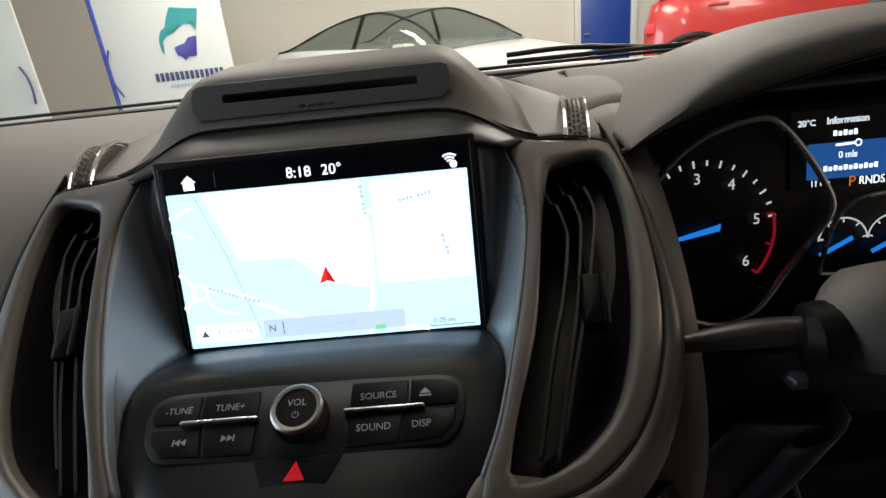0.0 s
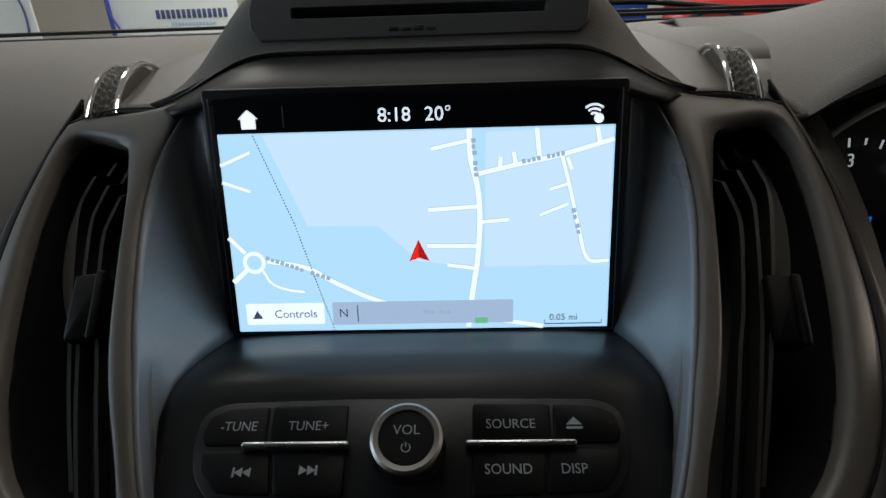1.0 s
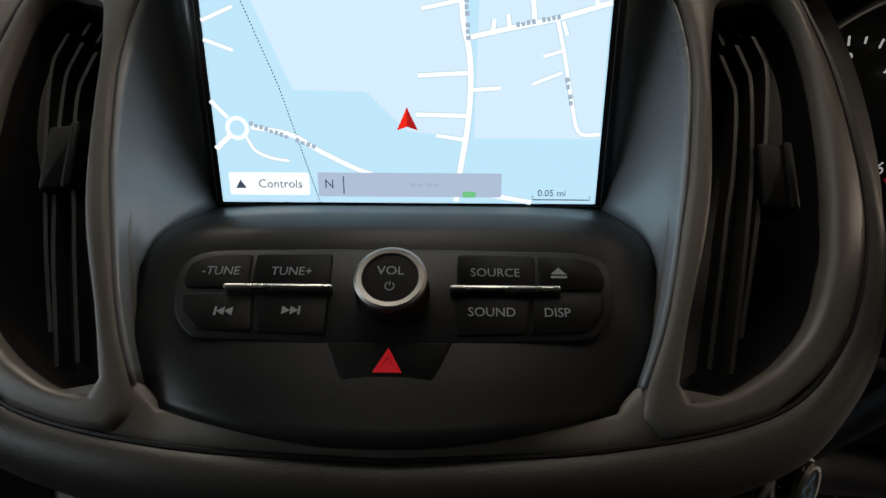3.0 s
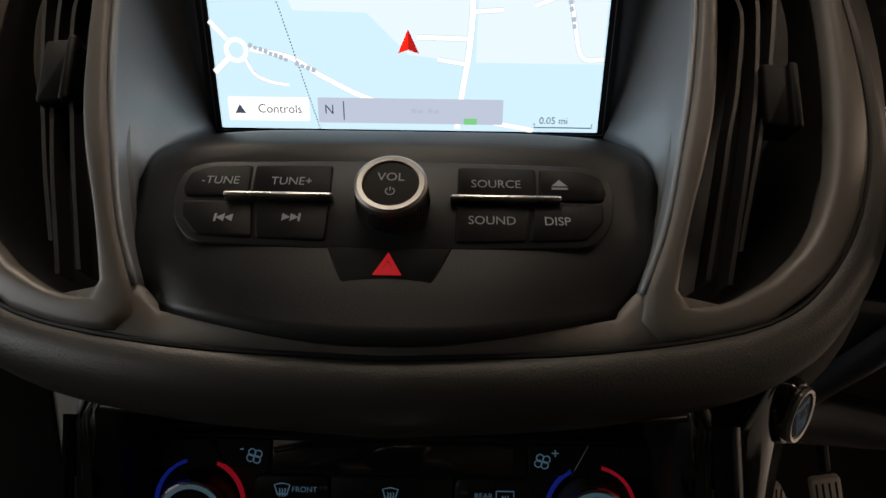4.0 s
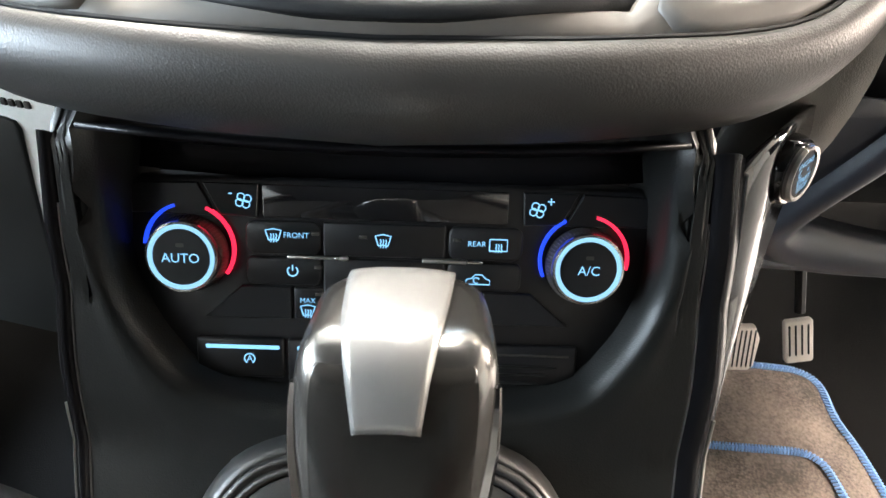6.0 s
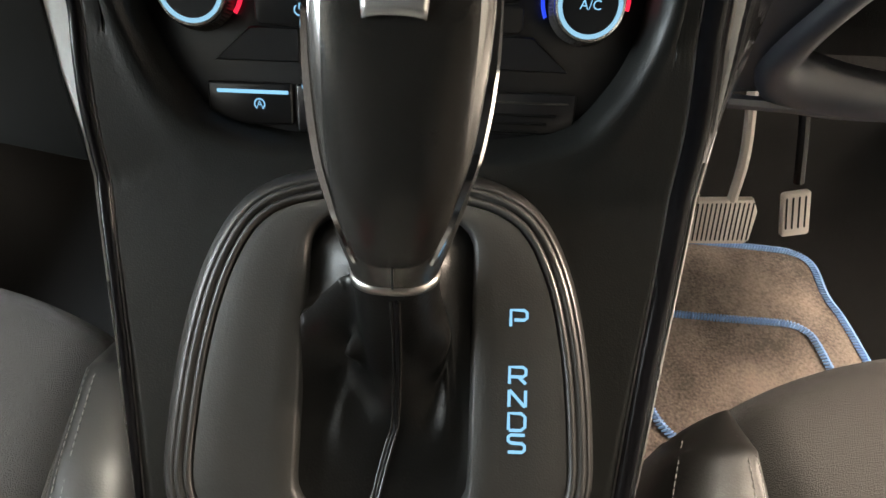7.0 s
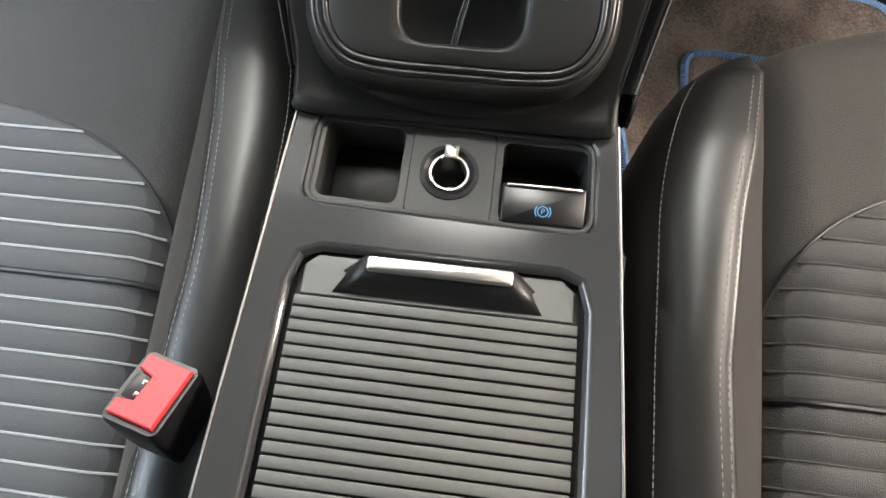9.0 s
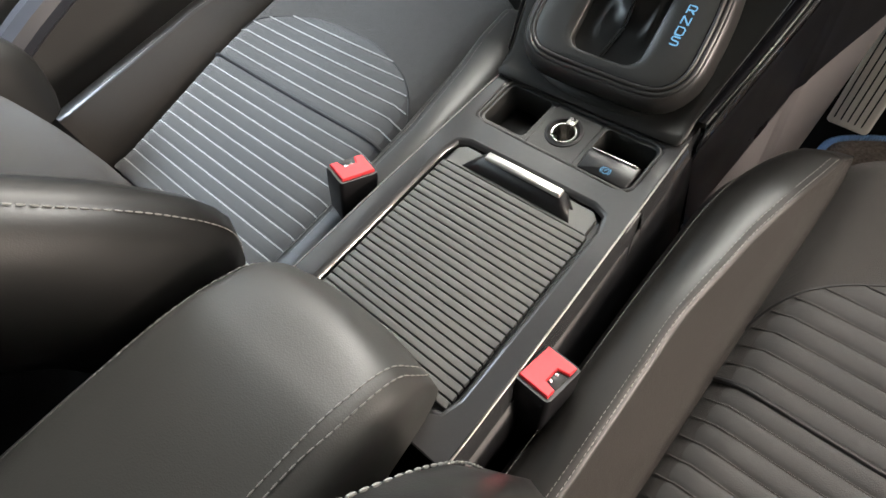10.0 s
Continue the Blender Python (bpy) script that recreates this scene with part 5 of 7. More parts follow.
part("collar", rows_mesh([lever_ring(-0.010, 0.0150, 0.0142, 0.0142), lever_ring(-0.006, 0.0157, 0.0149, 0.0149), lever_ring(0.022, 0.0159, 0.0151, 0.0151), lever_ring(0.028, 0.0152, 0.0144, 0.0144)], True), M_SILVER, gear, "satin metal collar", smooth=60)
# Gaiter: a sleeve round the shaft, a web to one side of the opening, an apron at its foot.
ring0 = lever_ring(0.0, 0.0152, 0.0146, 0.0146, 2.2, n=78)
foot = lay(hole, P_BEZ, -0.006)
turn0 = min(range(78), key=lambda i: (ring0[i] - (axis0 + Vector((0, -0.02, 0)))).length)
ring0 = ring0[turn0:] + ring0[:turn0]


def hill(u, mid, lo, hi):
    """A bump that falls off by lo below its middle and by hi above it."""
    return math.exp(-((u - mid) / (lo if u < mid else hi)) ** 2)


rows = []
for i in range(49):
    f = i / 48
    row = []
    for j in range(78):
        a, b = ring0[j], foot[j]
        th = 2 * math.pi * j / 78
        web = hill(th, 4.50, 0.16, 0.24) * min(1.0, f * 4)
        near = max(hill(th, 0.0, 0.1, 0.9), hill(th, 2 * math.pi, 0.9, 0.1))
        reach = 0.16 * f + 0.84 * f ** lin(near, [0, 1], [9.0, 4.0])
        drop = f ** 0.80
        reach += (min(1.0, f * 1.05) - reach) * web
        drop += (f * 0.70 - drop) * web
        p = a.lerp(b, min(1.0, reach))
        p.z = a.z + (b.z - a.z) * min(1.0, drop)
        fold = 0.0040 * hill(f, 0.55, 0.30, 0.22) * hill(th, 1.30, 0.5, 0.40)
        fold += 0.0026 * hill(f, 0.84, 0.05, 0.10) * hill(th, 0.75, 0.40, 0.40)
        fold += 0.0034 * hill(f, 0.82, 0.10, 0.10) * hill(th, 5.75, 0.35, 0.35)
        fold += 0.0060 * hill(f, 0.50, 0.10, 0.08) * hill(th, 5.25, 0.16, 0.16)
        fold += math.sin(math.pi * f) * (0.0005 * math.sin(9 * f + 2 * th) + 0.0004 * math.sin(5 * th - 8 * f))
        out = Vector((p.x - axis0.x, p.y - axis0.y, 0))
        p += (out.normalized() if out.length > 1e-6 else Vector()) * fold
        p.z += 0.0040 * hill(f, 0.86, 0.08, 0.08) * (hill(th, 0.75, 0.5, 0.5) + 0.6 * hill(th, 5.7, 0.4, 0.4))
        row.append(p)
    rows.append(row)
part("gaiter", rows_mesh(rows, True), M_LEATHER, gear, "soft black leather gaiter with folds", smooth=70)
front = [r[0] + Vector((-0.0060 * max(0.0, k / 48 - 0.75) / 0.25, -0.0004, 0.0006)) for k, r in enumerate(rows)]
for dx in (-0.0014, 0.0014):
    part("gaiter_seam", tube([q + Vector((dx, 0, 0)) for q in front[1:]], 0.0006, 6), M_GRIP, gear, "raised double seam down the gaiter")
part("seam_groove", tube([q - Vector((0, 0, 0.0002)) for q in front[1:]], 0.0007, 6), M_BLACK, gear, "dark groove between the seams")
# Skirt at the foot of the grip, split by a fine seam.
part("grip_seam", tube([on_grip(f, 1.5 * math.pi, 0.0001) for f in np.linspace(0.02, 0.16, 8)], 0.0004, 6), M_BLACK, lever, "fine seam at the foot of the grip")

# ---- console top ----
ZC = 0.747
P_TOP = plane_at((0.003, 0, ZC), (0, 1, 0.0))


def console_half(y):
    return lin(y, [-0.30, -0.27, -0.14, 0.0, 0.05], [0.106, 0.1065, 0.1035, 0.099, 0.097])


def top_outline(y0, y1, dip=0.0):
    right = [(console_half(y), y) for y in np.linspace(y0, y1, 12)]
    top = [(x, y1 - dip * (1 - (x / console_half(y1)) ** 2)) for x in np.linspace(console_half(y1), -console_half(y1), 12)[1:-1]]
    left = [(-console_half(y), y) for y in np.linspace(y1, y0, 12)]
    bottom = [(x, y0) for x in np.linspace(-console_half(y0), console_half(y0), 12)[1:-1]]
    return right + top + left + bottom


def matched(outline, x0, y0, x1, y1, r):
    """A rounded opening with as many points as the outline, corner to corner."""
    def side(a, b, n):
        return [(a[0] + (b[0] - a[0]) * k / n, a[1] + (b[1] - a[1]) * k / n) for k in range(n)]
    sq = side((x1, y0), (x1, y1), 11) + side((x1, y1), (x0, y1), 11) + side((x0, y1), (x0, y0), 11) + side((x0, y0), (x1, y0), 11)
    out = []
    for x, y in sq:
        cx, cy = min(max(x, x0 + r), x1 - r), min(max(y, y0 + r), y1 - r)
        d = Vector((x - cx, y - cy))
        if x not in (cx,) and y not in (cy,) and d.length > r:
            d = d.normalized() * r
            x, y = cx + d.x, cy + d.y
        out.append((x, y))
    return out


def trim_edge(outline, inset, h, joint):
    """A row of the trim's outer edge; it stays flat where the two halves of the trim meet."""
    return [P_TOP @ Vector((x, y, 0.0 if abs(y0 - joint) < 0.0012 else h)) for (x, y), (_, y0) in zip(inset, outline)]


f_out = top_outline(-0.042, 0.062, 0.030)
f_in = [(x, y + 0.002 - 0.025 * x) for x, y in matched(f_out, -0.0845, -0.0318, 0.0855, 0.0295, 0.010)]
P_TRAY = P_TOP @ Matrix(((1, 0, 0, 0), (-0.025, 1, 0, 0.002), (0, 0, 1, 0), (0, 0, 0, 1)))
rows = [trim_edge(f_out, [(x * 1.03, y) for x, y in f_out], -0.07, -0.042), trim_edge(f_out, [(x * 1.012, y) for x, y in f_out], -0.006, -0.042), trim_edge(f_out, f_out, -0.001, -0.042), lay(grown(f_out, -0.0015), P_TOP, 0.0), lay(grown(f_in, 0.0015), P_TOP, 0.0), lay(f_in, P_TOP, -0.0012), lay(f_in, P_TOP, -0.010)]
part("top_trim", rows_mesh(rows, True), M_SMOKE, console, "gloss grey trim round the storage bins", smooth=20)
b_out = top_outline(-0.290, -0.0420)
b_in = matched(b_out, -0.0800, -0.2640, 0.0830, -0.0560, 0.014)
rows = [trim_edge(b_out, [(x * 1.03, y) for x, y in b_out], -0.07, -0.042), trim_edge(b_out, [(x * 1.012, y) for x, y in b_out], -0.006, -0.042), trim_edge(b_out, b_out, -0.001, -0.042), lay(grown(b_out, -0.0012), P_TOP, 0.0), lay(grown(b_in, 0.0048), P_TOP, 0.0), lay(grown(b_in, 0.0032), P_TOP, -0.0006), lay(grown(b_in, 0.0014), P_TOP, -0.0020), lay(b_in, P_TOP, -0.0042), lay(b_in, P_TOP, -0.010)]
part("top_trim", rows_mesh(rows, True), M_SMOKE, console, "gloss grey trim round the shutter", smooth=20)
for s in (-1, 1):
    edge = [P_TOP @ Vector((s * (console_half(y) + 0.0002), y, -0.0004)) for y in np.linspace(-0.295, 0.040, 20)]
    part("chrome_edge", tube(edge, 0.0008, 8), M_KNOBRING, console, "thin bright edge of the trim")
    flank = [[Vector((0.003 + s * console_half(y) * k, y, z)) for y in np.linspace(-0.62, 0.06, 14)] for k, z in ((1.025, ZC - 0.03), (1.05, 0.62), (1.10, 0.40))]
    part("console_flank", rows_mesh(flank), M_BLACK, console, "black console flank beside the seat", solid=0.003)
# Dark curved band between the gear bezel and the bins.
band = []
for y, z, k in ((0.112, 0.776, 0.0), (0.100, 0.768, 0.1), (0.088, 0.7630, 0.35), (0.076, 0.7600, 0.65), (0.068, 0.7575, 0.9), (0.0640, 0.7545, 1.0), (0.0622, 0.7450, 1.0)):
    band.append([Vector((0.003 + x, y - 0.030 * k * (1 - (x / 0.097) ** 2), z - 0.010 * max(0.0, (abs(x) - 0.088) / 0.014) ** 2)) for x in np.linspace(-0.100, 0.100, 33)])
part("dark_band", rows_mesh(band), M_CONS, console, "satin black band in front of the bins", smooth=60, solid=0.002)

bins = thing("storage_tray", "matt black tray with two bins and a power socket", "tray", (0, 0, 0.70))
def half_square(x0, x1, inner):
    """A bin's outline, square on the side of the socket."""
    soft, hard = (rrect(x0, -0.0322, x1, 0.0292, r, 6) for r in (0.009, 0.0006))
    return [b if (a[0] - (x0 + x1) / 2) * inner > 0 else a for a, b in zip(soft, hard)]


o1 = half_square(-0.0842, -0.0236, 1)
part("left_bin", ring_plate(o1, rrect(-0.0778, -0.0255, -0.0290, 0.0245, 0.006, 6), P_TRAY, -0.0035, -0.010, -0.036, 0.0005), M_MATT, bins, "deep square bin")
part("bin_floor", slab(rrect(-0.0783, -0.026, -0.0285, 0.025, 0.006, 6), P_TRAY, -0.034, -0.038), M_CONS, bins, "bin floor")
o2 = half_square(0.0263, 0.0862, -1)
part("right_bin", ring_plate(o2, rrect(0.0310, -0.0268, 0.0815, 0.0235, 0.005, 6), P_TRAY, -0.0035, -0.010, -0.034, 0.0005), M_MATT, bins, "shallow bin with the brake switch")
part("bin_floor", slab(rrect(0.0305, -0.027, 0.082, 0.024, 0.005, 6), P_TRAY, -0.032, -0.036), M_CONS, bins, "bin floor")
o3 = rrect(-0.0236, -0.0322, 0.0263, 0.0292, 0.001, 6)
c3 = [(q.x, q.y) for q in even([(0.0145 * math.sin(t), -0.0012 - 0.0145 * math.cos(t), 0) for t in np.linspace(0.35, 2 * math.pi + 0.35, 60)], 25)[:24]]
o3 = [(q.x, q.y) for q in even([(*p, 0) for p in o3] + [(o3[0][0], o3[0][1], 0)], 25)[:24]]
part("socket_plate", ring_plate(o3, c3, P_TRAY, -0.0035, -0.010, -0.012, 0.0001), M_MATT, bins, "plate round the socket", smooth=30)
rim_line = [P_TRAY @ Vector((x, y, -0.0026)) for x, y in rrect(-0.0825, -0.0305, 0.0838, 0.0282, 0.010, 8)]
part("tray_rim", tube(rim_line + rim_line[:2], 0.0019, 8), M_MATT, bins, "rounded rim of the tray", smooth=60)
P_SOCK = P_TRAY @ Matrix.Translation((0.0, -0.0012, -0.0035))
sock = part("power_socket", turned([(0.0180, -0.001), (0.0176, 0.0010), (0.0150, 0.0016), (0.0122, -0.0010)], P_SOCK, 40, False), M_BLACK, bins, "round power socket collar")
part("steel_sleeve", turned([(0.0122, -0.0015), (0.0118, 0.0004), (0.0106, 0.0002), (0.0104, -0.035)], P_SOCK, 40, False), M_SILVER, sock, "bright steel sleeve")
part("socket_floor", turned([(0.0108, -0.036), (0.0108, -0.030), (0.004, -0.0295)], P_SOCK, 30), M_BLACK, sock)
part("contact", turned([(0.0032, -0.030), (0.0030, -0.026), (0.001, -0.0255)], P_SOCK, 16), M_PEDAL, sock, "brass contact")
part("tongue", slab(rrect(-0.0040, 0.0085, 0.0042, 0.0172, 0.0008, 3), P_SOCK, 0.0030, 0.001, 0.0006), M_SILVER, sock, "folded steel tongue")

P_EPB = plane_at((0.003 + 0.0562, -0.0165, ZC - 0.0005), (0, 0.98, 0.18))
epb = thing("parking_brake_switch", "black parking brake switch with a blue lit symbol", "switch", (0.058, -0.016, 0.73))
part("rocker", slab(rrect(-0.0242, -0.0112, 0.0242, 0.0125, 0.002, 4), P_EPB, 0.0, -0.014, 0.0015), M_PANEL, epb, "soft black rocker")
part("silver_lip", slab(rrect(-0.0215, 0.0102, 0.0215, 0.0122, 0.0006, 2), P_EPB, 0.0012, -0.001, 0.0005), M_SILVER, epb, "silver lip of the switch")
bm = ribbon(arc(0, -0.003, 0.0030, 0, 360, 20), 0.0006, P_EPB, 0.0004)
for a in (-40, 140):
    ribbon(arc(0, -0.003, 0.0044, a, a + 80, 10), 0.0007, P_EPB, 0.0004, bm)
words("P", 0.0046, P_EPB @ Matrix.Translation((0, -0.003, 0)), 0.0004, bm)
part("legend", bm, E_ICE, epb, "blue lit brake symbol")

# Ribbed sliding shutter.
lid = thing("shutter_lid", "ribbed dark grey sliding shutter of the console bin", "lid", (0.004, -0.16, 0.735))
part("shutter_bed", slab(matched(b_out, -0.0805, -0.2645, 0.0835, -0.0555, 0.014), P_TOP, -0.0085, -0.014, 0.001), M_BLACK, lid, "dark bed under the slats")
part("front_slat", slab([(-0.0740, -0.0815), (0.0770, -0.0815), (0.0770, -0.0640), (0.0700, -0.0580), (-0.0670, -0.0580), (-0.0740, -0.0640)], P_TOP, -0.0042, -0.010, 0.0012), M_SLAT, lid, "smooth leading edge of the shutter")
pitch = 0.00705
mesh_slat = None
for k in range(25):
    y1 = -0.0822 - pitch * k
    if mesh_slat is None:
        first = part("slat", slab(rrect(-0.0765, y1 - pitch + 0.0014, 0.0795, y1, 0.0006, 2), P_TOP, -0.0042, -0.009, 0.0004), M_SLAT, lid)
        mesh_slat = first
    else:
        ob = new("slat", mesh_slat.data)
        ob.parent = lid
        ob.location = (0, -pitch * k, 0)
handle = part("handle", rows_mesh([[P_TOP @ Vector((x, y, h)) for x, y, h in row] for row in (
    [(-0.052, -0.0660, -0.0045), (-0.040, -0.0560, -0.003), (0.044, -0.0560, -0.003), (0.056, -0.0660, -0.0045)],
    [(-0.049, -0.0665, -0.002), (-0.038, -0.0590, 0.004), (0.042, -0.0590, 0.004), (0.053, -0.0665, -0.002)],
    [(-0.050, -0.0700, -0.0012), (-0.037, -0.0655, 0.0045), (0.041, -0.0655, 0.0045), (0.054, -0.0700, -0.0012)],
    [(-0.056, -0.0790, -0.0040), (-0.045, -0.0790, -0.0030), (0.049, -0.0790, -0.0030), (0.060, -0.0790, -0.0040)])]), M_PANEL, lid, "black moulded pull handle", smooth=40, solid=0.001)
part("silver_bar", slab(rrect(-0.0375, -0.0672, 0.0425, -0.0585, 0.0018, 4), P_TOP, 0.0066, 0.003, 0.0012), M_SILVER, handle, "bright silver bar on the handle")

# ---- armrest ----
arm = thing("armrest", "padded black leather console armrest with grey stitching", "armrest", (0, -0.45, 0.74))
rows = []
ARM = [(-0.258, 0.748, 0.060, 0.010), (-0.254, 0.764, 0.074, 0.012), (-0.256, 0.782, 0.078, 0.014), (-0.264, 0.800, 0.081, 0.018), (-0.278, 0.815, 0.084, 0.022), (-0.300, 0.826, 0.087, 0.026), (-0.33, 0.8325, 0.090, 0.028), (-0.40, 0.836, 0.094, 0.030), (-0.50, 0.836, 0.096, 0.030), (-0.62, 0.832, 0.096, 0.030)]
for y, top, half, r in ARM:
    sec = [(-half + 0.004, 0.742), (-half, 0.752)]
    sec += [(-half + r * (1 - math.cos(t)) * 0.9, top - r + r * math.sin(t)) for t in np.linspace(0, math.pi / 2, 8)]
    sec += [(x, top + 0.003 * (1 - (x / half) ** 2)) for x in np.linspace(-half + r, half - r, 9)[1:-1]]
    sec += [(half - r * (1 - math.cos(t)) * 0.9, top - r + r * math.sin(t)) for t in np.linspace(math.pi / 2, 0, 8)]
    sec += [(half, 0.752), (half - 0.004, 0.742)]
    rows.append([(x - 0.004, y + (0.012 * (1 - (x / 0.09) ** 2) if y > -0.29 else 0), max(z, 0.742)) for x, z in sec])
dense = []
for j in range(len(rows[0])):
    dense.append(spl([r[j] for r in rows], 40))
part("pad", rows_mesh([[dense[j][i] for j in range(len(dense))] for i in range(40)]), M_ARM, arm, "soft black leather pad", smooth=70, solid=0.003)
for s, lo, hi in ((1, 0.068, 0.0615), (1, 0.0745, 0.071), (-1, 0.078, 0.078)):
    pts = []
    for i in range(6, 40):
        row = [dense[j][i] for j in range(len(dense))]
        want = s * lin(i, [6, 40], [lo, hi]) - 0.004
        side = [q for q in row if (q.x > -0.004) == (s > 0)]
        near = min(side, key=lambda q: abs(q.x - want) + (0.0 if q.z > 0.77 else 0.2))
        pts.append(Vector((near.x * 0.4 + want * 0.6, near.y, near.z + 0.0006)))
    part("stitching", stitches(spl(pts[::3], 60), 0.0062, 0.0048, 0.0007), M_THREAD, arm, "pale grey stitching", kind="stuff")

# ---- seats ----


def seat(s, centre, front, label, name, seam, yarn, shoulder, back, arch):
    """A front seat; s is the side on which its inner bolster lies."""
    ob = thing(name, label, "seat", (centre, -0.1, 0.40))
    half_in = abs(seam - centre)
    tip = front
    front += 0.036
    ys = [front + 0.004, front, front - 0.006, front - 0.018, front - 0.04, front - 0.08, front - 0.14, front - 0.22, front - 0.32, front - 0.42, front - 0.50]
    base_z = [0.56, 0.62, 0.665, 0.694, 0.706, 0.708, 0.704, 0.697, 0.684, 0.666, 0.652]
    yy = spl([(y, z, 0) for y, z in zip(ys, base_z)], 50)
    fwd = lambda y, k: y - 0.062 * k * k * lin(y, [front - 0.16, front], [0, 1])
    rows = [[(centre + half_in * k * lin(q.x, [front - 0.10, front], [1.0, 1.05]), fwd(q.x, k), q.y - 0.004 * (1 - k * k) - 0.020 * max(0.0, (abs(k) - 0.84) / 0.16) ** 2) for k in np.linspace(-1.02, 1.02, 45)] for q in yy]
    rows = [row + [(x, y - 0.012, z - 0.030) for x, y, z in row[::-4]] for row in rows]
    part("cushion", rows_mesh(rows, True, True, True), M_CLOTH, ob, "grey woven cloth cushion", smooth=70)
    # Ribbed insert with raised cords.
    def top(x, y):
        k = (x - centre) / half_in
        y += 0.062 * min(1.0, k * k) * lin(y, [tip - 0.16, tip - 0.02], [0, 1])
        z = lin(y, [q.x for q in yy][::-1], [q.y for q in yy][::-1])
        return z - 0.004 * (1 - k * k) - 0.020 * max(0.0, (abs(k) - 0.84) / 0.16) ** 2
    edge, deep = arch

    def insert_half(y):
        """Half the width of the insert, which ends in an arch towards the front."""
        return half_in * 0.985 * math.sqrt(max(0.0, 1 - max(0.0, min(1.0, (y - edge + deep) / deep)) ** 2))

    ribs_n = int((edge + 0.295) / 0.0172)
    yr = edge - 0.0172 * np.arange(0, ribs_n * 8 + 1) / 8
    rows = []
    for y in yr:
        w = insert_half(y - 0.001)
        ph = ((edge - y) / 0.0172) % 1.0
        puff = 0.0030 * math.sin(math.pi * ph) ** 0.6 + 0.0012
        rows.append([(centre + w * k, y, top(centre + w * k, y) + puff * (1 - abs(k) ** 12)) for k in np.linspace(-1, 1, 21)])
    insert = part("ribbed_insert", rows_mesh(rows), M_RIB, ob, "ribbed grey cloth insert", smooth=70)
    n = int((edge + 0.295) / 0.0172)
    for i in range(1, n):
        y = edge - 0.0172 * i
        w = insert_half(y) * 0.985
        cord = bmesh.new()
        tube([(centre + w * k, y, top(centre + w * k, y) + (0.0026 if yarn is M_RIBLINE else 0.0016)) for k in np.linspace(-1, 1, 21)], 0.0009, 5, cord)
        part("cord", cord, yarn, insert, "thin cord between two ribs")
    yc = edge - 0.0172 * round((edge - tip + 0.276) / 0.0172)
    part("cross_seam", tube([(centre + half_in * 0.975 * k, yc, top(centre + half_in * 0.975 * k, yc) + 0.0030) for k in np.linspace(-1, 1, 31)], 0.0024, 8), M_BLACK, insert, "dark cross seam")
    rim = [(k * insert_half(edge - deep * (1 - math.cos(a))), edge - deep * (1 - math.cos(a))) for k, a in [(-1, a) for a in np.linspace(1.5, 0.02, 24)] + [(1, a) for a in np.linspace(0.02, 1.5, 24)]]
    part("insert_seam", tube([(centre + x, y, top(centre + x, y) + 0.0008) for x, y in rim], 0.0011, 6), M_BLACK, insert, "dark seam round the insert")
    # Bolsters: a woven strip beside the cushion, then smooth leatherette.
    for side in (s, -s):
        strip_rows, rows = [], []
        for i in range(48):
            y = tip - 0.026 - 0.47 * (i / 47) ** 1.7
            u = min(1.0, (tip - 0.026 - y) / 0.15)
            t = 0.03 + 0.97 * math.sqrt(1 - (1 - u) ** 2)
            xin = half_in * 0.99
            base = top(centre + side * xin, y)
            zb = max(base + 0.001, lin(y, [-0.3, tip - 0.25, tip - 0.12, tip - 0.06, tip - 0.026], [0.710, 0.722, 0.726, 0.718, 0.690]))
            ws = lin(tip - y, [0.03, 0.08, 0.17, 0.26, 0.40], [0.001, 0.009, 0.026, 0.036, 0.034])
            wide = 0.086 * t
            ws = min(ws, wide * 0.6)
            strip_rows.append([(centre + side * (xin - 0.004 + (ws + 0.004) * f), y, base - 0.005 + (zb - 0.0015 - base + 0.005) * f ** 0.6) for f in (0, 0.12, 0.3, 0.5, 0.75, 1.0)])
            rest = wide - ws
            sec = [(xin + ws - 0.001, zb - 0.006), (xin + ws, zb - 0.0015), (xin + ws + 0.003 * t, zb + 0.0006), (xin + ws + rest * 0.18, zb + 0.0016), (xin + ws + rest * 0.42, zb + 0.0012), (xin + ws + rest * 0.62, zb - 0.003), (xin + ws + rest * 0.80, zb - 0.012), (xin + ws + rest * 0.93, zb - 0.028), (xin + wide, zb - 0.055), (xin + wide, zb - 0.11), (xin + wide * 0.95, zb - 0.18), (xin + wide * 0.88, 0.42)]
            rows.append([(centre + side * a, y, z) for a, z in sec])
        bol = part("side_bolster", rows_mesh(rows, cap0=True), M_SEAT, ob, "smooth dark leatherette side bolster", smooth=70)
        part("bolster_strip", rows_mesh(strip_rows), M_TAUPE, bol, "taupe woven strip beside the bolster", smooth=70)
        for j, dx in ((2, 0.0008), (2, 0.0058), (6, 0.0)):
            pts = [Vector(r[j]) + Vector((side * dx, 0, 0.0008)) for r in rows[8:-1]]
            part("stitching", stitches(spl(pts[::3], 80), 0.0046, 0.0033, 0.0004), M_THREAD, bol, "pale stitching", kind="stuff")
    # Backrest, leaning back.
    lean = lambda z: lin(z, (0.66, 0.75, 0.79, 0.83, 0.887, 0.925, 1.28), back)
    zs = np.linspace(0.66, 1.28, 24)
    rows = [[(centre + half_in * k, lean(z) + 0.016 * (1 - k * k) - 0.010, z) for k in np.linspace(-1, 1, 15)] for z in zs]
    part("backrest", rows_mesh(rows), M_CLOTH, ob, "grey cloth backrest", smooth=70, solid=0.06)
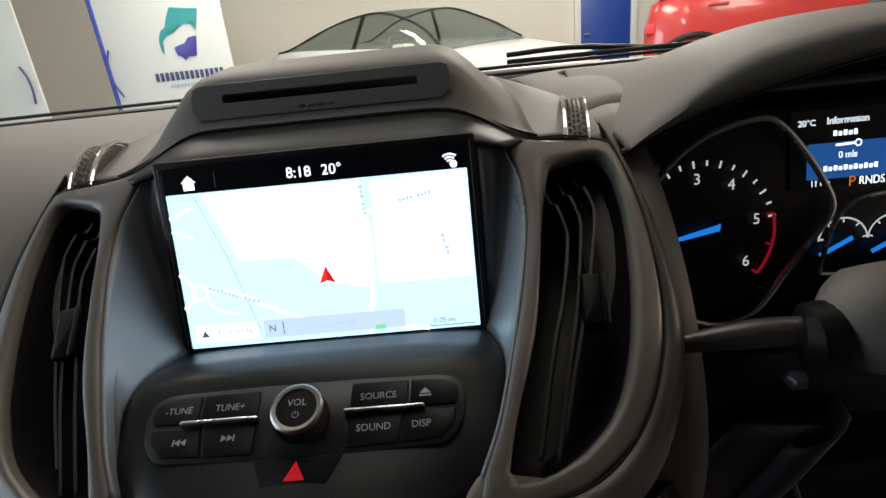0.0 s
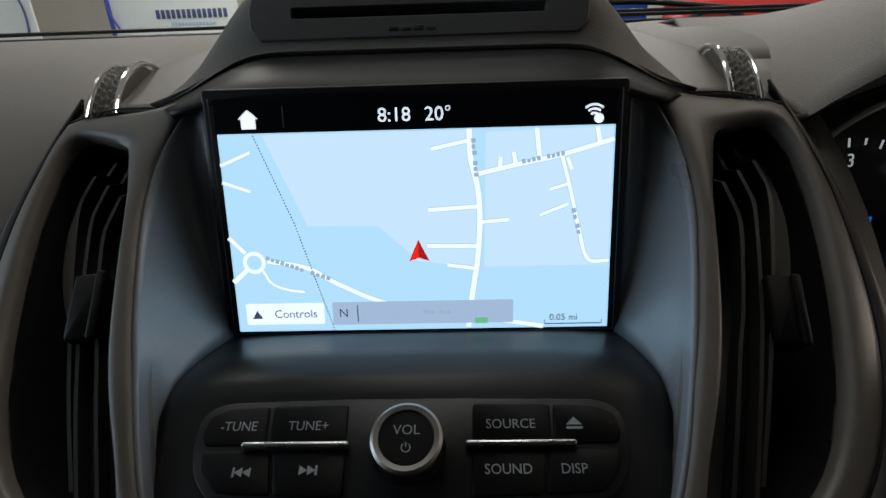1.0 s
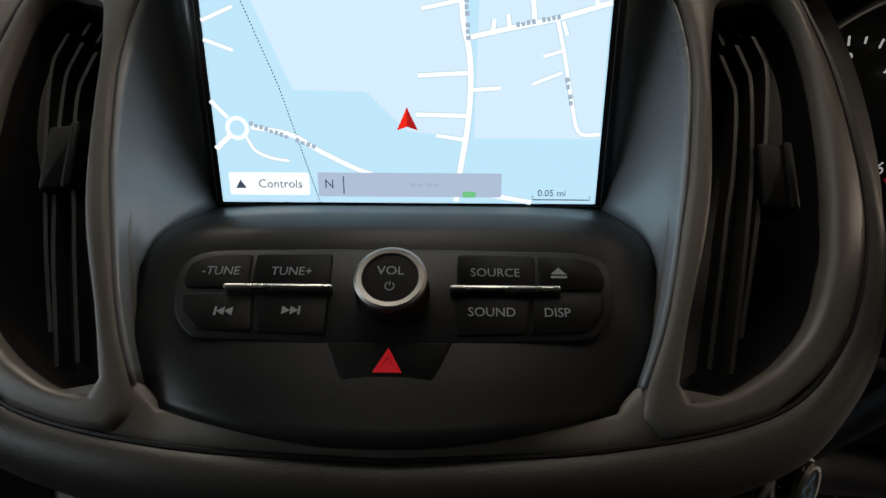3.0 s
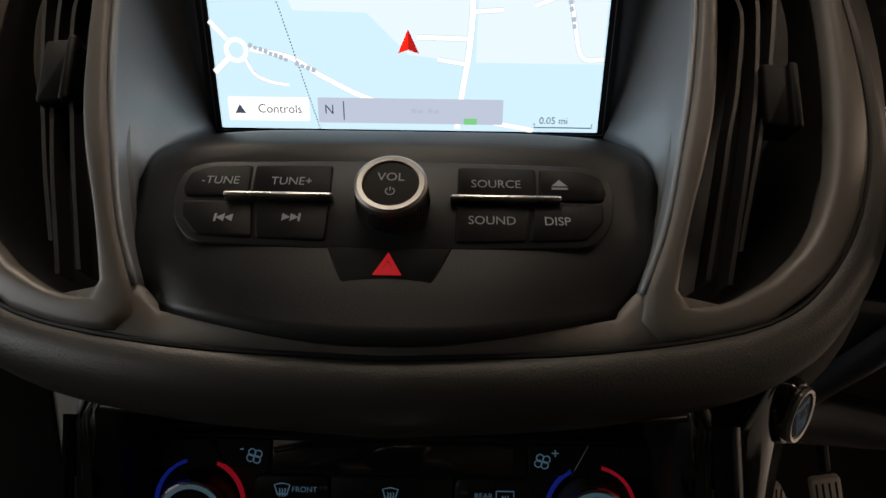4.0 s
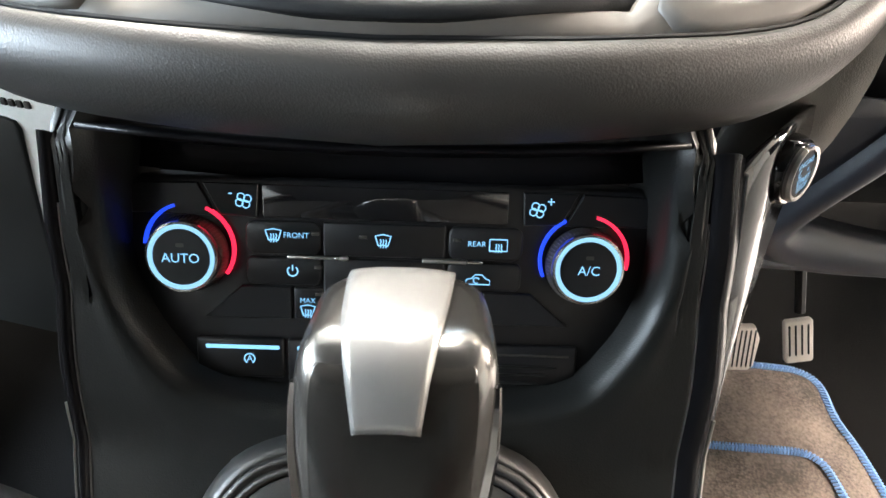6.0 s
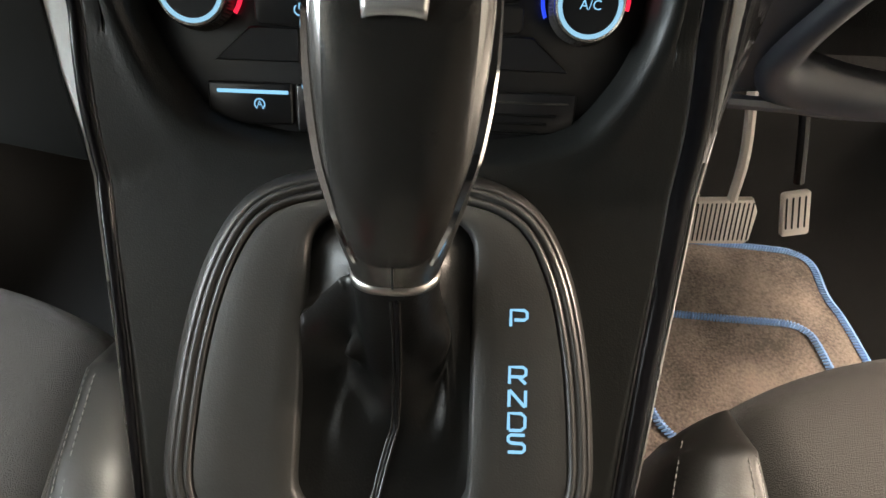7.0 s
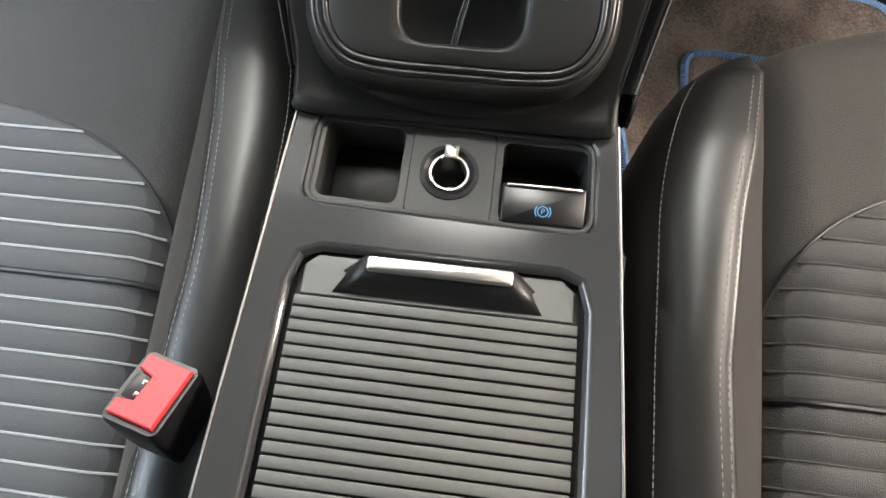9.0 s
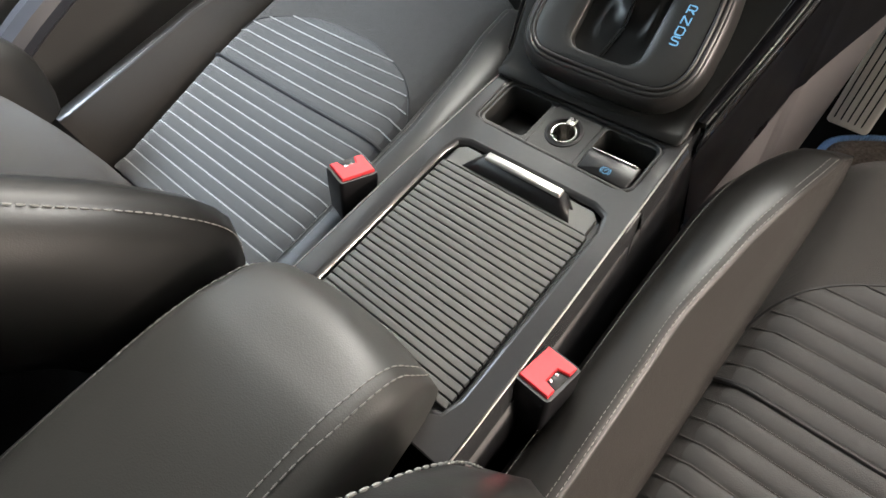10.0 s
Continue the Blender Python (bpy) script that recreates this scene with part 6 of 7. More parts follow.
    for side in (s, -s):
        rows = []
        for i, z in enumerate(np.linspace(0.735, 1.28, 30)):
            t = min(1.0, (i + 0.6) / 5) ** 0.5
            y0 = lean(z)
            sec = [(0.99, -0.030), (1.00, 0.002), (1.03, 0.030 * t), (1.10, 0.050 * t), (1.20, 0.054 * t), (1.31, 0.044 * t), (1.385, 0.018 * t), (1.41, -0.02), (1.39, -0.08), (1.2, -0.12)]
            rows.append([(centre + side * half_in * (1.0 + (a - 1.0) * shoulder * (0.55 + 0.45 * t)), y0 + d * shoulder + 0.08 * (shoulder - 1), z) for a, d in sec])
        bol = part("back_bolster", rows_mesh(rows, cap0=True), M_SEAT, ob, "dark leatherette backrest bolster", smooth=70)
        for j in (5,):
            pts = [Vector(r[j]) + Vector((0, 0.0012, 0.0)) for r in rows[:-1]]
            part("stitching", stitches(spl(pts[::3], 60), 0.0068, 0.0050, 0.0008), M_THREAD, bol, "pale stitching", kind="stuff")
    # Runner and base under the cushion.
    part("seat_base", block(centre - 0.20, -0.32, 0.38, centre + 0.20, front - 0.05, 0.62, 0.02), M_BLACK, ob, "black seat base")
    return ob


# Same cords: pale as if daylit on the passenger seat, dark as if shaded here.
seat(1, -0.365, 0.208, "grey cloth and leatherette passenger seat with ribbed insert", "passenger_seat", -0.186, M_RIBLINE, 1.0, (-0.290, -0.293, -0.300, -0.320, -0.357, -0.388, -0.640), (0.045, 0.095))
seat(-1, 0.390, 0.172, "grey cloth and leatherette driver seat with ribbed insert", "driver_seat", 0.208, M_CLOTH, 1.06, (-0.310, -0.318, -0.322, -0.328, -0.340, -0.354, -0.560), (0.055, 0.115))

# ---- belt buckles ----


def buckle(x, y, z, turn, tilt, label, slot_side):
    ob = thing("seat_belt_buckle", label, "seat belt buckle", (x, y, z - 0.09), group="seat belt buckles")
    pb = Matrix.Translation((x, y, z)) @ pose(0, 0, 0, tilt, 0, turn)
    hull = []
    for h, gx, gy in ((-0.105, 0.010, 0.011), (-0.085, 0.0125, 0.014), (-0.05, 0.0145, 0.0175), (-0.02, 0.0160, 0.0195), (-0.004, 0.0163, 0.0200), (0.0, 0.0155, 0.0192)):
        hull.append(lay(rrect(-gx, -gy, gx, gy, 0.004, 4), pb, h))
    part("housing", rows_mesh(hull, True, True, True), M_BLACK, ob, "black plastic housing", smooth=50)
    k = slot_side
    outl = [(-0.0128 * k, -0.0165), (0.0128 * k, -0.0165), (0.0128 * k, -0.0090), (0.0040 * k, -0.0072), (0.0035 * k, 0.0062), (0.0128 * k, 0.0085), (0.0128 * k, 0.0165), (-0.0128 * k, 0.0165)]
    part("release_button", slab(outl[::k], pb, 0.0032, -0.001, 0.0010), M_RED, ob, "bright red release button")
    part("tongue_slot", slab(rrect(0.0042 * k if k > 0 else -0.0130, -0.0070, 0.0130 if k > 0 else -0.0042, 0.0062, 0.0008, 2), pb, 0.0006, -0.002, 0.0003), M_BLACK, ob, "dark tongue slot")
    for yy in (-0.004, 0.003):
        part("slot_spring", slab(rrect(0.0060 * k - 0.0012, yy - 0.0012, 0.0060 * k + 0.0012, yy + 0.0012, 0.0004, 2), pb, 0.0014, 0.0, 0.0003), M_CHROME, ob, "small steel catch")


buckle(-0.131, -0.144, 0.7545, -14, -20, "red and black seat belt buckle beside the passenger seat", -1)
buckle(0.1235, -0.192, 0.7415, -4, -16, "red and black seat belt buckle beside the driver seat", 1)

# ---- driver's footwell ----
floor_pan = []
for y, z in ((0.95, 0.75), (0.82, 0.56), (0.70, 0.43), (0.62, 0.366), (0.45, 0.352), (0.1, 0.350), (-0.7, 0.350), (-1.78, 0.350)):
    floor_pan.append([(x, y, z + 0.0015 * math.sin(37 * x + 11 * y)) for x in np.linspace(-0.78, 0.78, 30)])
whole("floor", rows_mesh(floor_pan), M_PILE, "black carpeted car floor", "floor", "structure", car=True, solid=0.01)

mat_ob = thing("floor_mat", "brown carpet floor mat with a blue stitched edge", "floor mat", (0.42, 0.35, 0.365))
EDGE = [(0.208, 0.20), (0.196, 0.28), (0.172, 0.345), (0.160, 0.40), (0.159, 0.450), (0.172, 0.488), (0.235, 0.524), (0.300, 0.543), (0.345, 0.544), (0.43, 0.537), (0.515, 0.530), (0.553, 0.523), (0.574, 0.502), (0.575, 0.450), (0.587, 0.38), (0.600, 0.15), (0.59, 0.0), (0.44, -0.01), (0.26, 0.0), (0.232, 0.10)]


def mat_z(x, y):
    return 0.372 + 0.004 * max(0.0, (y - 0.45) / 0.1)


loop = [(q.x, q.y) for q in spl([(*p, 0) for p in EDGE + EDGE[:1]], 121)[:-1]][::-1]
rows = [[(x, y, mat_z(x, y) - 0.006) for x, y in loop], [(x, y, mat_z(x, y)) for x, y in loop]]
for f in (0.15, 0.4, 0.7, 0.95):
    rows.append([(x * (1 - f) + 0.44 * f, y * (1 - f) + 0.27 * f, mat_z(x, y) * (1 - f) + 0.373 * f) for x, y in loop])
part("carpet", rows_mesh(rows, True, False, True), M_CARPET, mat_ob, "worn brown carpet pile", smooth=70)


def overlock(points, name):
    cord = bmesh.new()
    p = even(points, int(sum((b - a).length for a, b in zip(points, points[1:])) / 0.0042))
    for i in range(len(p) - 1):
        d = (p[i + 1] - p[i]).normalized()
        n = Vector((-d.y, d.x, 0))
        tube([p[i] - n * 0.0055 - d * 0.0012, p[i] + Vector((0, 0, 0.0034)), p[i] + n * 0.0055 + d * 0.0028], [0.0013, 0.0021, 0.0013], 5, cord)
    part(name, cord, M_BLUE_THREAD, mat_ob, "blue overlock stitching", kind="stuff")


overlock([Vector((x, y, mat_z(x, y) + 0.001)) for x, y in loop + loop[:1]], "edge_stitching")
PADS = [(0.40, 0.218), (0.345, 0.222), (0.308, 0.241), (0.289, 0.272), (0.284, 0.31), (0.282, 0.37), (0.288, 0.401), (0.310, 0.411), (0.345, 0.410), (0.424, 0.405), (0.497, 0.401), (0.520, 0.392), (0.530, 0.374), (0.536, 0.31), (0.54, 0.24)]
overlock(spl([(x, y, 0.3755) for x, y in PADS], 90), "pad_stitching")
part("fixing_clip", turned([(0.0135, 0.0), (0.0135, 0.003), (0.0118, 0.005), (0.006, 0.0056), (0.0052, 0.0045), (0.002, 0.0043)], Matrix.Translation((0.252, 0.174, 0.373)), 28), material("off_white_clip", (0.55, 0.53, 0.50), 0.5), mat_ob, "round off-white fixing clip")

# Pedals.
brake = thing("brake_pedal", "ribbed metal brake pedal on a steel arm", "pedal", (0.385, 0.49, 0.44))
P_BR = plane_at((0.384, 0.487, 0.482), (-0.13, 0.42, 0.9), (0.985, -0.02, 0.10)) @ Matrix.Diagonal((0.98, 0.86, 1.0, 1.0))
pad = [(-0.043, -0.030), (-0.036, -0.036), (0.038, -0.037), (0.045, -0.030), (0.048, 0.016), (0.040, 0.037), (-0.046, 0.038), (-0.052, 0.030), (-0.050, 0.0)]
plate = part("pedal_plate", slab(pad, P_BR, 0.004, -0.006, 0.003), M_PEDAL, brake, "worn metal pedal plate")
for k in range(15):
    x = -0.042 + 0.0058 * k
    part("rib", slab(rrect(x, -0.030, x + 0.0022, 0.032, 0.001, 2), P_BR, 0.0046, 0.002, 0.0006), M_BLACK, plate, "dark rubber groove")
part("arm", tube(spl([(0.395, 0.500, 0.51), (0.385, 0.515, 0.58), (0.365, 0.56, 0.68), (0.35, 0.62, 0.80)], 14), 0.0065, 8), M_PEDAL, brake, "steel pedal arm")
gas = thing("accelerator_pedal", "slim ribbed metal accelerator pedal", "pedal", (0.475, 0.49, 0.46))
P_GAS = plane_at((0.474, 0.490, 0.508), (-0.28, 0.42, 0.86), (0.96, 0.0, 0.28))
plate = part("pedal_plate", slab(rrect(-0.0165, -0.037, 0.0165, 0.024, 0.004, 3), P_GAS, 0.003, -0.005, 0.002), M_PEDAL, gas, "worn metal pedal plate")
for k in range(4):
    x = -0.0125 + 0.0072 * k
    part("rib", slab(rrect(x, -0.026, x + 0.0024, 0.018, 0.001, 2), P_GAS, 0.0036, 0.001, 0.0006), M_BLACK, plate, "dark rubber groove")
part("arm", tube(spl([(0.462, 0.50, 0.545), (0.445, 0.52, 0.60), (0.425, 0.56, 0.68), (0.41, 0.62, 0.80)], 12), 0.006, 8), M_BLACK, gas, "black pedal arm")

# Rest for the idle foot, against the tunnel.
rest = thing("foot_rest", "ribbed metal foot rest beside the console", "foot rest", (0.186, 0.53, 0.38))
P_RST = plane_at((0.174, 0.530, 0.470), (0.02, 0.42, 0.90), (0.99, -0.10, 0.02))
plate = part("rest_plate", slab(rrect(-0.030, -0.085, 0.030, 0.085, 0.006, 3), P_RST, 0.003, -0.008, 0.003), M_PEDAL, rest, "worn metal plate")
for k in range(5):
    x = -0.0225 + 0.0100 * k
    part("rib", slab(rrect(x, -0.075, x + 0.0024, 0.075, 0.001, 2), P_RST, 0.0036, 0.001, 0.0008), M_BLACK, plate, "dark rubber groove")

# Lower trim under the steering column.
lower = thing("column_trim", "pale grey plastic lower trim under the steering column", "trim panel", (0.40, 0.40, 0.73))
rows = []
for q in spl([(0.318, 0.365, 0.900), (0.300, 0.372, 0.850), (0.288, 0.385, 0.800), (0.296, 0.400, 0.762), (0.335, 0.405, 0.742), (0.40, 0.400, 0.736), (0.50, 0.395, 0.738), (0.62, 0.395, 0.742)], 36):
    w = lin(q.x, [0.285, 0.33, 0.4, 0.62], [0.020, 0.024, 0.018, 0.018])
    side = Vector((0.8, 0, 0.55)) if q.z > 0.77 else Vector((lin(q.x, [0.29, 0.335], [0.8, 0.05]), 0, 1)).normalized()
    rows.append([q + side * w + Vector((0, 0.022, 0)), q + side * w * 0.9 + Vector((0, 0.003, 0)), q + side * w * 0.5 - Vector((0, 0.004, 0)), q - Vector((0, 0.006, 0)), q - side * w * 0.6 - Vector((0, 0.004, 0)), q - side * w + Vector((0, 0.002, 0)), q - side * w * 1.1 + Vector((0, 0.05, 0))])
part("trim_bow", rows_mesh(rows), M_GREYPL, lower, "curved grey plastic bow", smooth=60, solid=0.002)
bow = spl([(0.318, 0.372, 0.900), (0.300, 0.379, 0.850), (0.288, 0.392, 0.800), (0.296, 0.406, 0.762), (0.335, 0.410, 0.742)], 16)
wing = spl([(0.262, 0.374, 0.905), (0.236, 0.384, 0.850), (0.222, 0.396, 0.800), (0.217, 0.408, 0.760), (0.220, 0.412, 0.733)], 16)
part("knee_panel", rows_mesh([[a.lerp(b, f) for a, b in zip(wing, bow)] for f in (-0.02, 0.25, 0.5, 0.75, 1.02)]), M_GREYPL, lower, "dark grey knee panel", smooth=60, solid=0.003)
part("lower_lip", tube(spl([(0.218, 0.410, 0.731), (0.30, 0.409, 0.727), (0.45, 0.404, 0.724), (0.70, 0.400, 0.726)], 16), 0.0065, 8), M_GREYPL, lower, "rounded lower lip")
part("under_panel", rows_mesh([[(x, y, z) for x in (0.215, 0.30, 0.45, 0.7)] for y, z in ((0.415, 0.905), (0.430, 0.86), (0.455, 0.775), (0.50, 0.720), (0.60, 0.71))]), M_PILE, lower, "black lining behind the trim", solid=0.003)

# ---- driver's instruments ----
cluster = thing("instrument_cluster", "black instrument cluster with a rev counter and trip display", "instrument panel", (0.38, 0.46, 0.95))
P_CL = plane_at((0.385, 0.452, 1.016), (0, 0.22, 0.975), (1, 0.0, 0))
part("dial_face", slab(rrect(-0.185, -0.085, 0.185, 0.092, 0.03, 6), P_CL, -0.004, -0.02, 0.002), M_BLACK, cluster, "matt black dial face")
C = (-0.126, 0.004)
ring_pts = [(-0.158, 0.050), (-0.142, 0.0655), (-0.118, 0.0785), (-0.089, 0.0840), (-0.075, 0.0800), (-0.057, 0.0595), (-0.042, 0.0360), (-0.0352, 0.0200), (-0.038, 0.0080), (-0.050, -0.0072), (-0.067, -0.029), (-0.092, -0.060), (-0.124, -0.066), (-0.150, -0.050), (-0.166, -0.015), (-0.168, 0.030), (-0.158, 0.050)]
part("silver_ring", tube([P_CL @ Vector((q.x, q.y, 0.006)) for q in spl([(*p, 0) for p in ring_pts], 70)], 0.0025, 8), M_SILVER, cluster, "satin silver dial ring")
for ch, a in (("1", 215), ("2", 139), ("3", 95), ("4", 58), ("5", 10), ("6", -37)):
    part("dial_figure", words(ch, 0.0115, P_CL @ Matrix.Translation((C[0] + 0.0405 * math.cos(radians(a)), C[1] + 0.0405 * math.sin(radians(a)), 0)), 0.0), E_GAUGE, cluster, "white dial figure")
for k in range(13):
    a = radians(140 - 130 * k / 12)
    part("dial_tick", ribbon([(C[0] + r * math.cos(a), C[1] + r * math.sin(a)) for r in ((0.0500, 0.0540) if k % 2 else (0.0490, 0.0545))], 0.0014, P_CL, 0.0), E_GAUGE, cluster)
red = ribbon(arc(C[0], C[1], 0.0530, 12, -40, 16), 0.0024, P_CL, 0.0002)
for a in (12, -14, -40):
    ribbon([(C[0] + r * math.cos(radians(a)), C[1] + r * math.sin(radians(a))) for r in (0.048, 0.053)], 0.0016, P_CL, 0.0003, red)
part("red_band", red, E_REDARC, cluster, "red warning band")
needle = rows_mesh([[P_CL @ Vector((C[0] + x, C[1] + y, h)) for x, y in ((0.012, 0.0065), (0.011, 0.0015), (-0.046, -0.0085), (-0.046, -0.0075))] for h in (0.003, 0.0045)], True, True, True)
part("needle", needle, E_NEEDLE, cluster, "lit blue needle")
info = part("trip_display", sheet(rrect(-0.062, 0.030, 0.062, 0.086, 0.001, 2), P_CL, -0.002), M_TOP, cluster, "small trip display")
part("blue_field", sheet(rrect(-0.050, 0.036, 0.060, 0.062, 0.001, 2), P_CL, -0.0016), E_SCREEN2, info, "deep blue field")
bm = words("20°C", 0.0060, P_CL @ Matrix.Translation((-0.051, 0.077, 0)), -0.0012)
words("Information", 0.0070, P_CL @ Matrix.Translation((-0.022, 0.0775, 0)), -0.0012, bm, squeeze=0.9)
words("0 mls", 0.0070, P_CL @ Matrix.Translation((-0.021, 0.0525, 0)), -0.0012, bm, squeeze=0.9)
words("11 mls", 0.0062, P_CL @ Matrix.Translation((-0.040, 0.033, 0)), -0.0012, bm, squeeze=0.9)
words("RNDS", 0.0085, P_CL @ Matrix.Translation((-0.003, 0.0325, 0)), -0.0012, bm, squeeze=0.85)
for cx, cy, w in ((-0.022, 0.0685, 0.020), (-0.018, 0.0435, 0.040)):
    for j in range(int(w / 0.0036)):
        sheet(rrect(cx - w / 2 + j * 0.0036, cy - 0.0019, cx - w / 2 + j * 0.0036 + 0.0026, cy + 0.0019 - 0.0009 * (j % 2), 0.0004, 1), P_CL, -0.0012, bm)
ribbon([(-0.030, 0.0600), (-0.016, 0.0605)], 0.0016, P_CL, -0.0012, bm)
ribbon(arc(-0.014, 0.0605, 0.0022, 0, 360, 12), 0.0009, P_CL, -0.0012, bm)
part("display_text", bm, E_WHITE, info, "white trip computer text")
part("gear_letter", words("P", 0.0105, P_CL @ Matrix.Translation((-0.0172, 0.0325, 0)), -0.0012), E_ORANGE, info, "orange gear letter")
low_ring = [(-0.042, -0.034), (-0.032, 0.004), (-0.014, 0.020), (0.02, 0.023), (0.06, 0.020), (0.07, -0.03), (0.02, -0.037), (-0.042, -0.034)]
part("silver_ring", tube([P_CL @ Vector((*p, 0.004)) for p in [(q.x, q.y) for q in spl([(*p, 0) for p in low_ring], 40)]], 0.0018, 6), M_SILVER, cluster, "silver ring of the small gauges")
small = bmesh.new()
for cx in (-0.022, 0.014):
    ribbon(arc(cx, -0.012, 0.018, 5, 175, 18), 0.0012, P_CL, -0.001, small)
    for a in (10, 50, 90, 130, 170):
        ribbon([(cx + r * math.cos(radians(a)), -0.012 + r * math.sin(radians(a))) for r in (0.0145, 0.018)], 0.0012, P_CL, -0.001, small)
part("small_gauge_print", small, E_GAUGE, cluster, "white fuel and temperature scales")
for cx in (-0.028, 0.010):
    part("small_needle", ribbon([(cx - 0.012, -0.021), (cx + 0.012, -0.009)], 0.0036, P_CL, 0.001), E_NEEDLE, cluster, "lit blue needle")

binn = thing("instrument_hood", "grey-brown hood over the instruments", "dashboard hood", (0.40, 0.50, 1.10))
BROW = [(0.186, 1.104, 1.098), (0.205, 1.120, 1.108), (0.245, 1.1475, 1.124), (0.285, 1.160, 1.136), (0.33, 1.1665, 1.146), (0.39, 1.1685, 1.150), (0.46, 1.162, 1.146), (0.53, 1.142, 1.125), (0.60, 1.10, 1.09)]
cols, unders = [], []
for x, crown, low in spl(BROW, 56):
    lip = 0.405 - 0.012 * math.sin(math.pi * (x - 0.186) / 0.414)
    unders.append([(x, 0.500, low - 0.090), (x, 0.488, low - 0.014), (x, 0.458, low - 0.008), (x, lip + 0.030, low - 0.003), (x, lip + 0.008, low + 0.0005)])
    cols.append([(x, lip + 0.009, low), (x, lip + 0.003, low + (crown - low) * 0.30), (x, lip, low + (crown - low) * 0.65), (x, lip + 0.003, low + (crown - low) * 0.88), (x, lip + 0.012, crown), (x, lip + 0.05, crown + 0.002), (x, lip + 0.11, crown - 0.004), (x, 0.60, 1.128), (x, 0.68, 1.112)])
part("hood_shell", rows_mesh(cols), M_DASH, binn, "matt grained hood", smooth=70, solid=0.003)
part("hood_lining", rows_mesh(unders), M_BLACK, binn, "black lining under the hood", smooth=70, solid=0.002)
edge = spl([(0.214, 0.425, 1.085), (0.208, 0.408, 1.06), (0.205, 0.395, 1.02), (0.204, 0.380, 0.98), (0.203, 0.37, 0.94)], 20)
part("hood_cheek", rows_mesh([[q + Vector((0.0, 0.055, 0.0)) for q in edge], [q + Vector((0.001, 0.01, 0)) for q in edge], [q for q in edge], [q + Vector((-0.008, -0.003, 0)) for q in edge], [q + Vector((-0.016, 0.004, -0.004)) for q in edge]]), M_DASH, binn, "side wall of the instrument hood", smooth=60, solid=0.002)
part("black_apron", rows_mesh([[(x, y, z) for x in (0.20, 0.3, 0.45, 0.6)] for y, z in ((0.455, 0.955), (0.40, 0.945), (0.385, 0.90))]), M_BLACK, binn, "black apron below the dials", solid=0.003)

stalk = thing("steering_column", "dark steering column shroud with a switch stalk", "steering column", (0.38, 0.35, 0.93))
part("shroud", rows_mesh([[Vector((0.44 + 0.062 * math.cos(a) * k, y, 0.935 + 0.048 * math.sin(a) * k + (y - 0.30) * 0.28)) for a in np.linspace(0, 2 * math.pi, 25)[:-1]] for y, k in ((0.285, 0.5), (0.290, 0.62), (0.33, 0.72), (0.40, 0.75), (0.46, 0.7))], True, True, True), M_GREYPL, stalk, "grey plastic column shroud", smooth=60)
part("stalk_rod", tube(spl([(0.175, 0.312, 1.022), (0.215, 0.306, 1.030), (0.250, 0.302, 1.032), (0.300, 0.305, 1.02)], 14), [0.004 + 0.0035 * min(1, k / 5) for k in range(14)], 12), M_KNURL, stalk, "slim dark stalk")
part("stalk_collar", tube([(0.243, 0.301, 1.0290), (0.246, 0.300, 1.0292), (0.256, 0.300, 1.0300), (0.259, 0.300, 1.030)], [0.0135, 0.0175, 0.0180, 0.0150], 20), M_BTN, stalk, "black rotary collar")
part("stalk_body", tube(spl([(0.257, 0.300, 1.0330), (0.270, 0.302, 1.0350), (0.295, 0.308, 1.034), (0.34, 0.320, 1.028), (0.42, 0.34, 1.01)], 14), [0.0150 + 0.012 * min(1, k / 4) for k in range(14)], 20), M_DASH, stalk, "grey-brown stalk housing")
part("stalk_end", tube([(0.234, 0.293, 1.014), (0.237, 0.291, 1.012), (0.2415, 0.290, 1.0125)], [0.003, 0.0052, 0.0045], 12), M_GREYPL, stalk, "pale switch tip")

# Card in the passenger footwell.
card = thing("printed_card", "white printed card with a dark panel leaning in the footwell", "card", (-0.25, 0.36, 0.60))
P_CARD = plane_at((-0.190, 0.330, 0.900), (0.0, 0.16, 1.0), (0.955, -0.20, 0.0))
part("board", slab(rrect(-0.24, -0.175, 0.035, 0.030, 0.006, 4), P_CARD, 0.0, -0.003, 0.0006), material("white_card", (0.78, 0.79, 0.76), 0.6), card, "white glossy board")
part("dark_field", slab([(-0.243, -0.178), (-0.048, -0.178), (-0.0445, -0.153), (-0.040, -0.1055), (-0.029, -0.048), (-0.0205, -0.0085), (-0.0225, -0.0040), (-0.028, -0.0025), (-0.243, 0.004)], P_CARD, 0.0022, -0.0005, 0.0006), M_CONS, card, "dark rounded panel")
for k in range(12):
    part("print_bar", slab(rrect(-0.0120 - 0.0048 * k, 0.0048, -0.0086 - 0.0048 * k, 0.0088, 0.0006, 2), P_CARD, 0.0012, 0.0, 0.0003), M_KNURL, card)

# ---- car body round the cabin ----
M_BODY = material("dark_body_lining", (0.055, 0.055, 0.054), 0.7, grain=0.2, size=700)
M_LINER = material("dark_roof_lining", (0.10, 0.099, 0.095), 0.9, grain=0.4, size=900)
# Unseen roof; its front edge reaches further on the driver's side to block light.
roof = whole("roof", rows_mesh([[(x, y + max(0.0, y + 0.1) * 0.5 * lin(x, [0.12, 0.22], [0, 1]), 1.60 - 0.10 * (x / 0.7) ** 4 - 0.10 * ((y + 0.5) / 1.0) ** 4) for x in np.linspace(-0.68, 0.68, 29)] for y in np.linspace(0.30, -1.7, 14)]), M_LINER, "dark roof lining drawn forward to shade the driver's seat", "roof", "structure", car=True, solid=0.03)
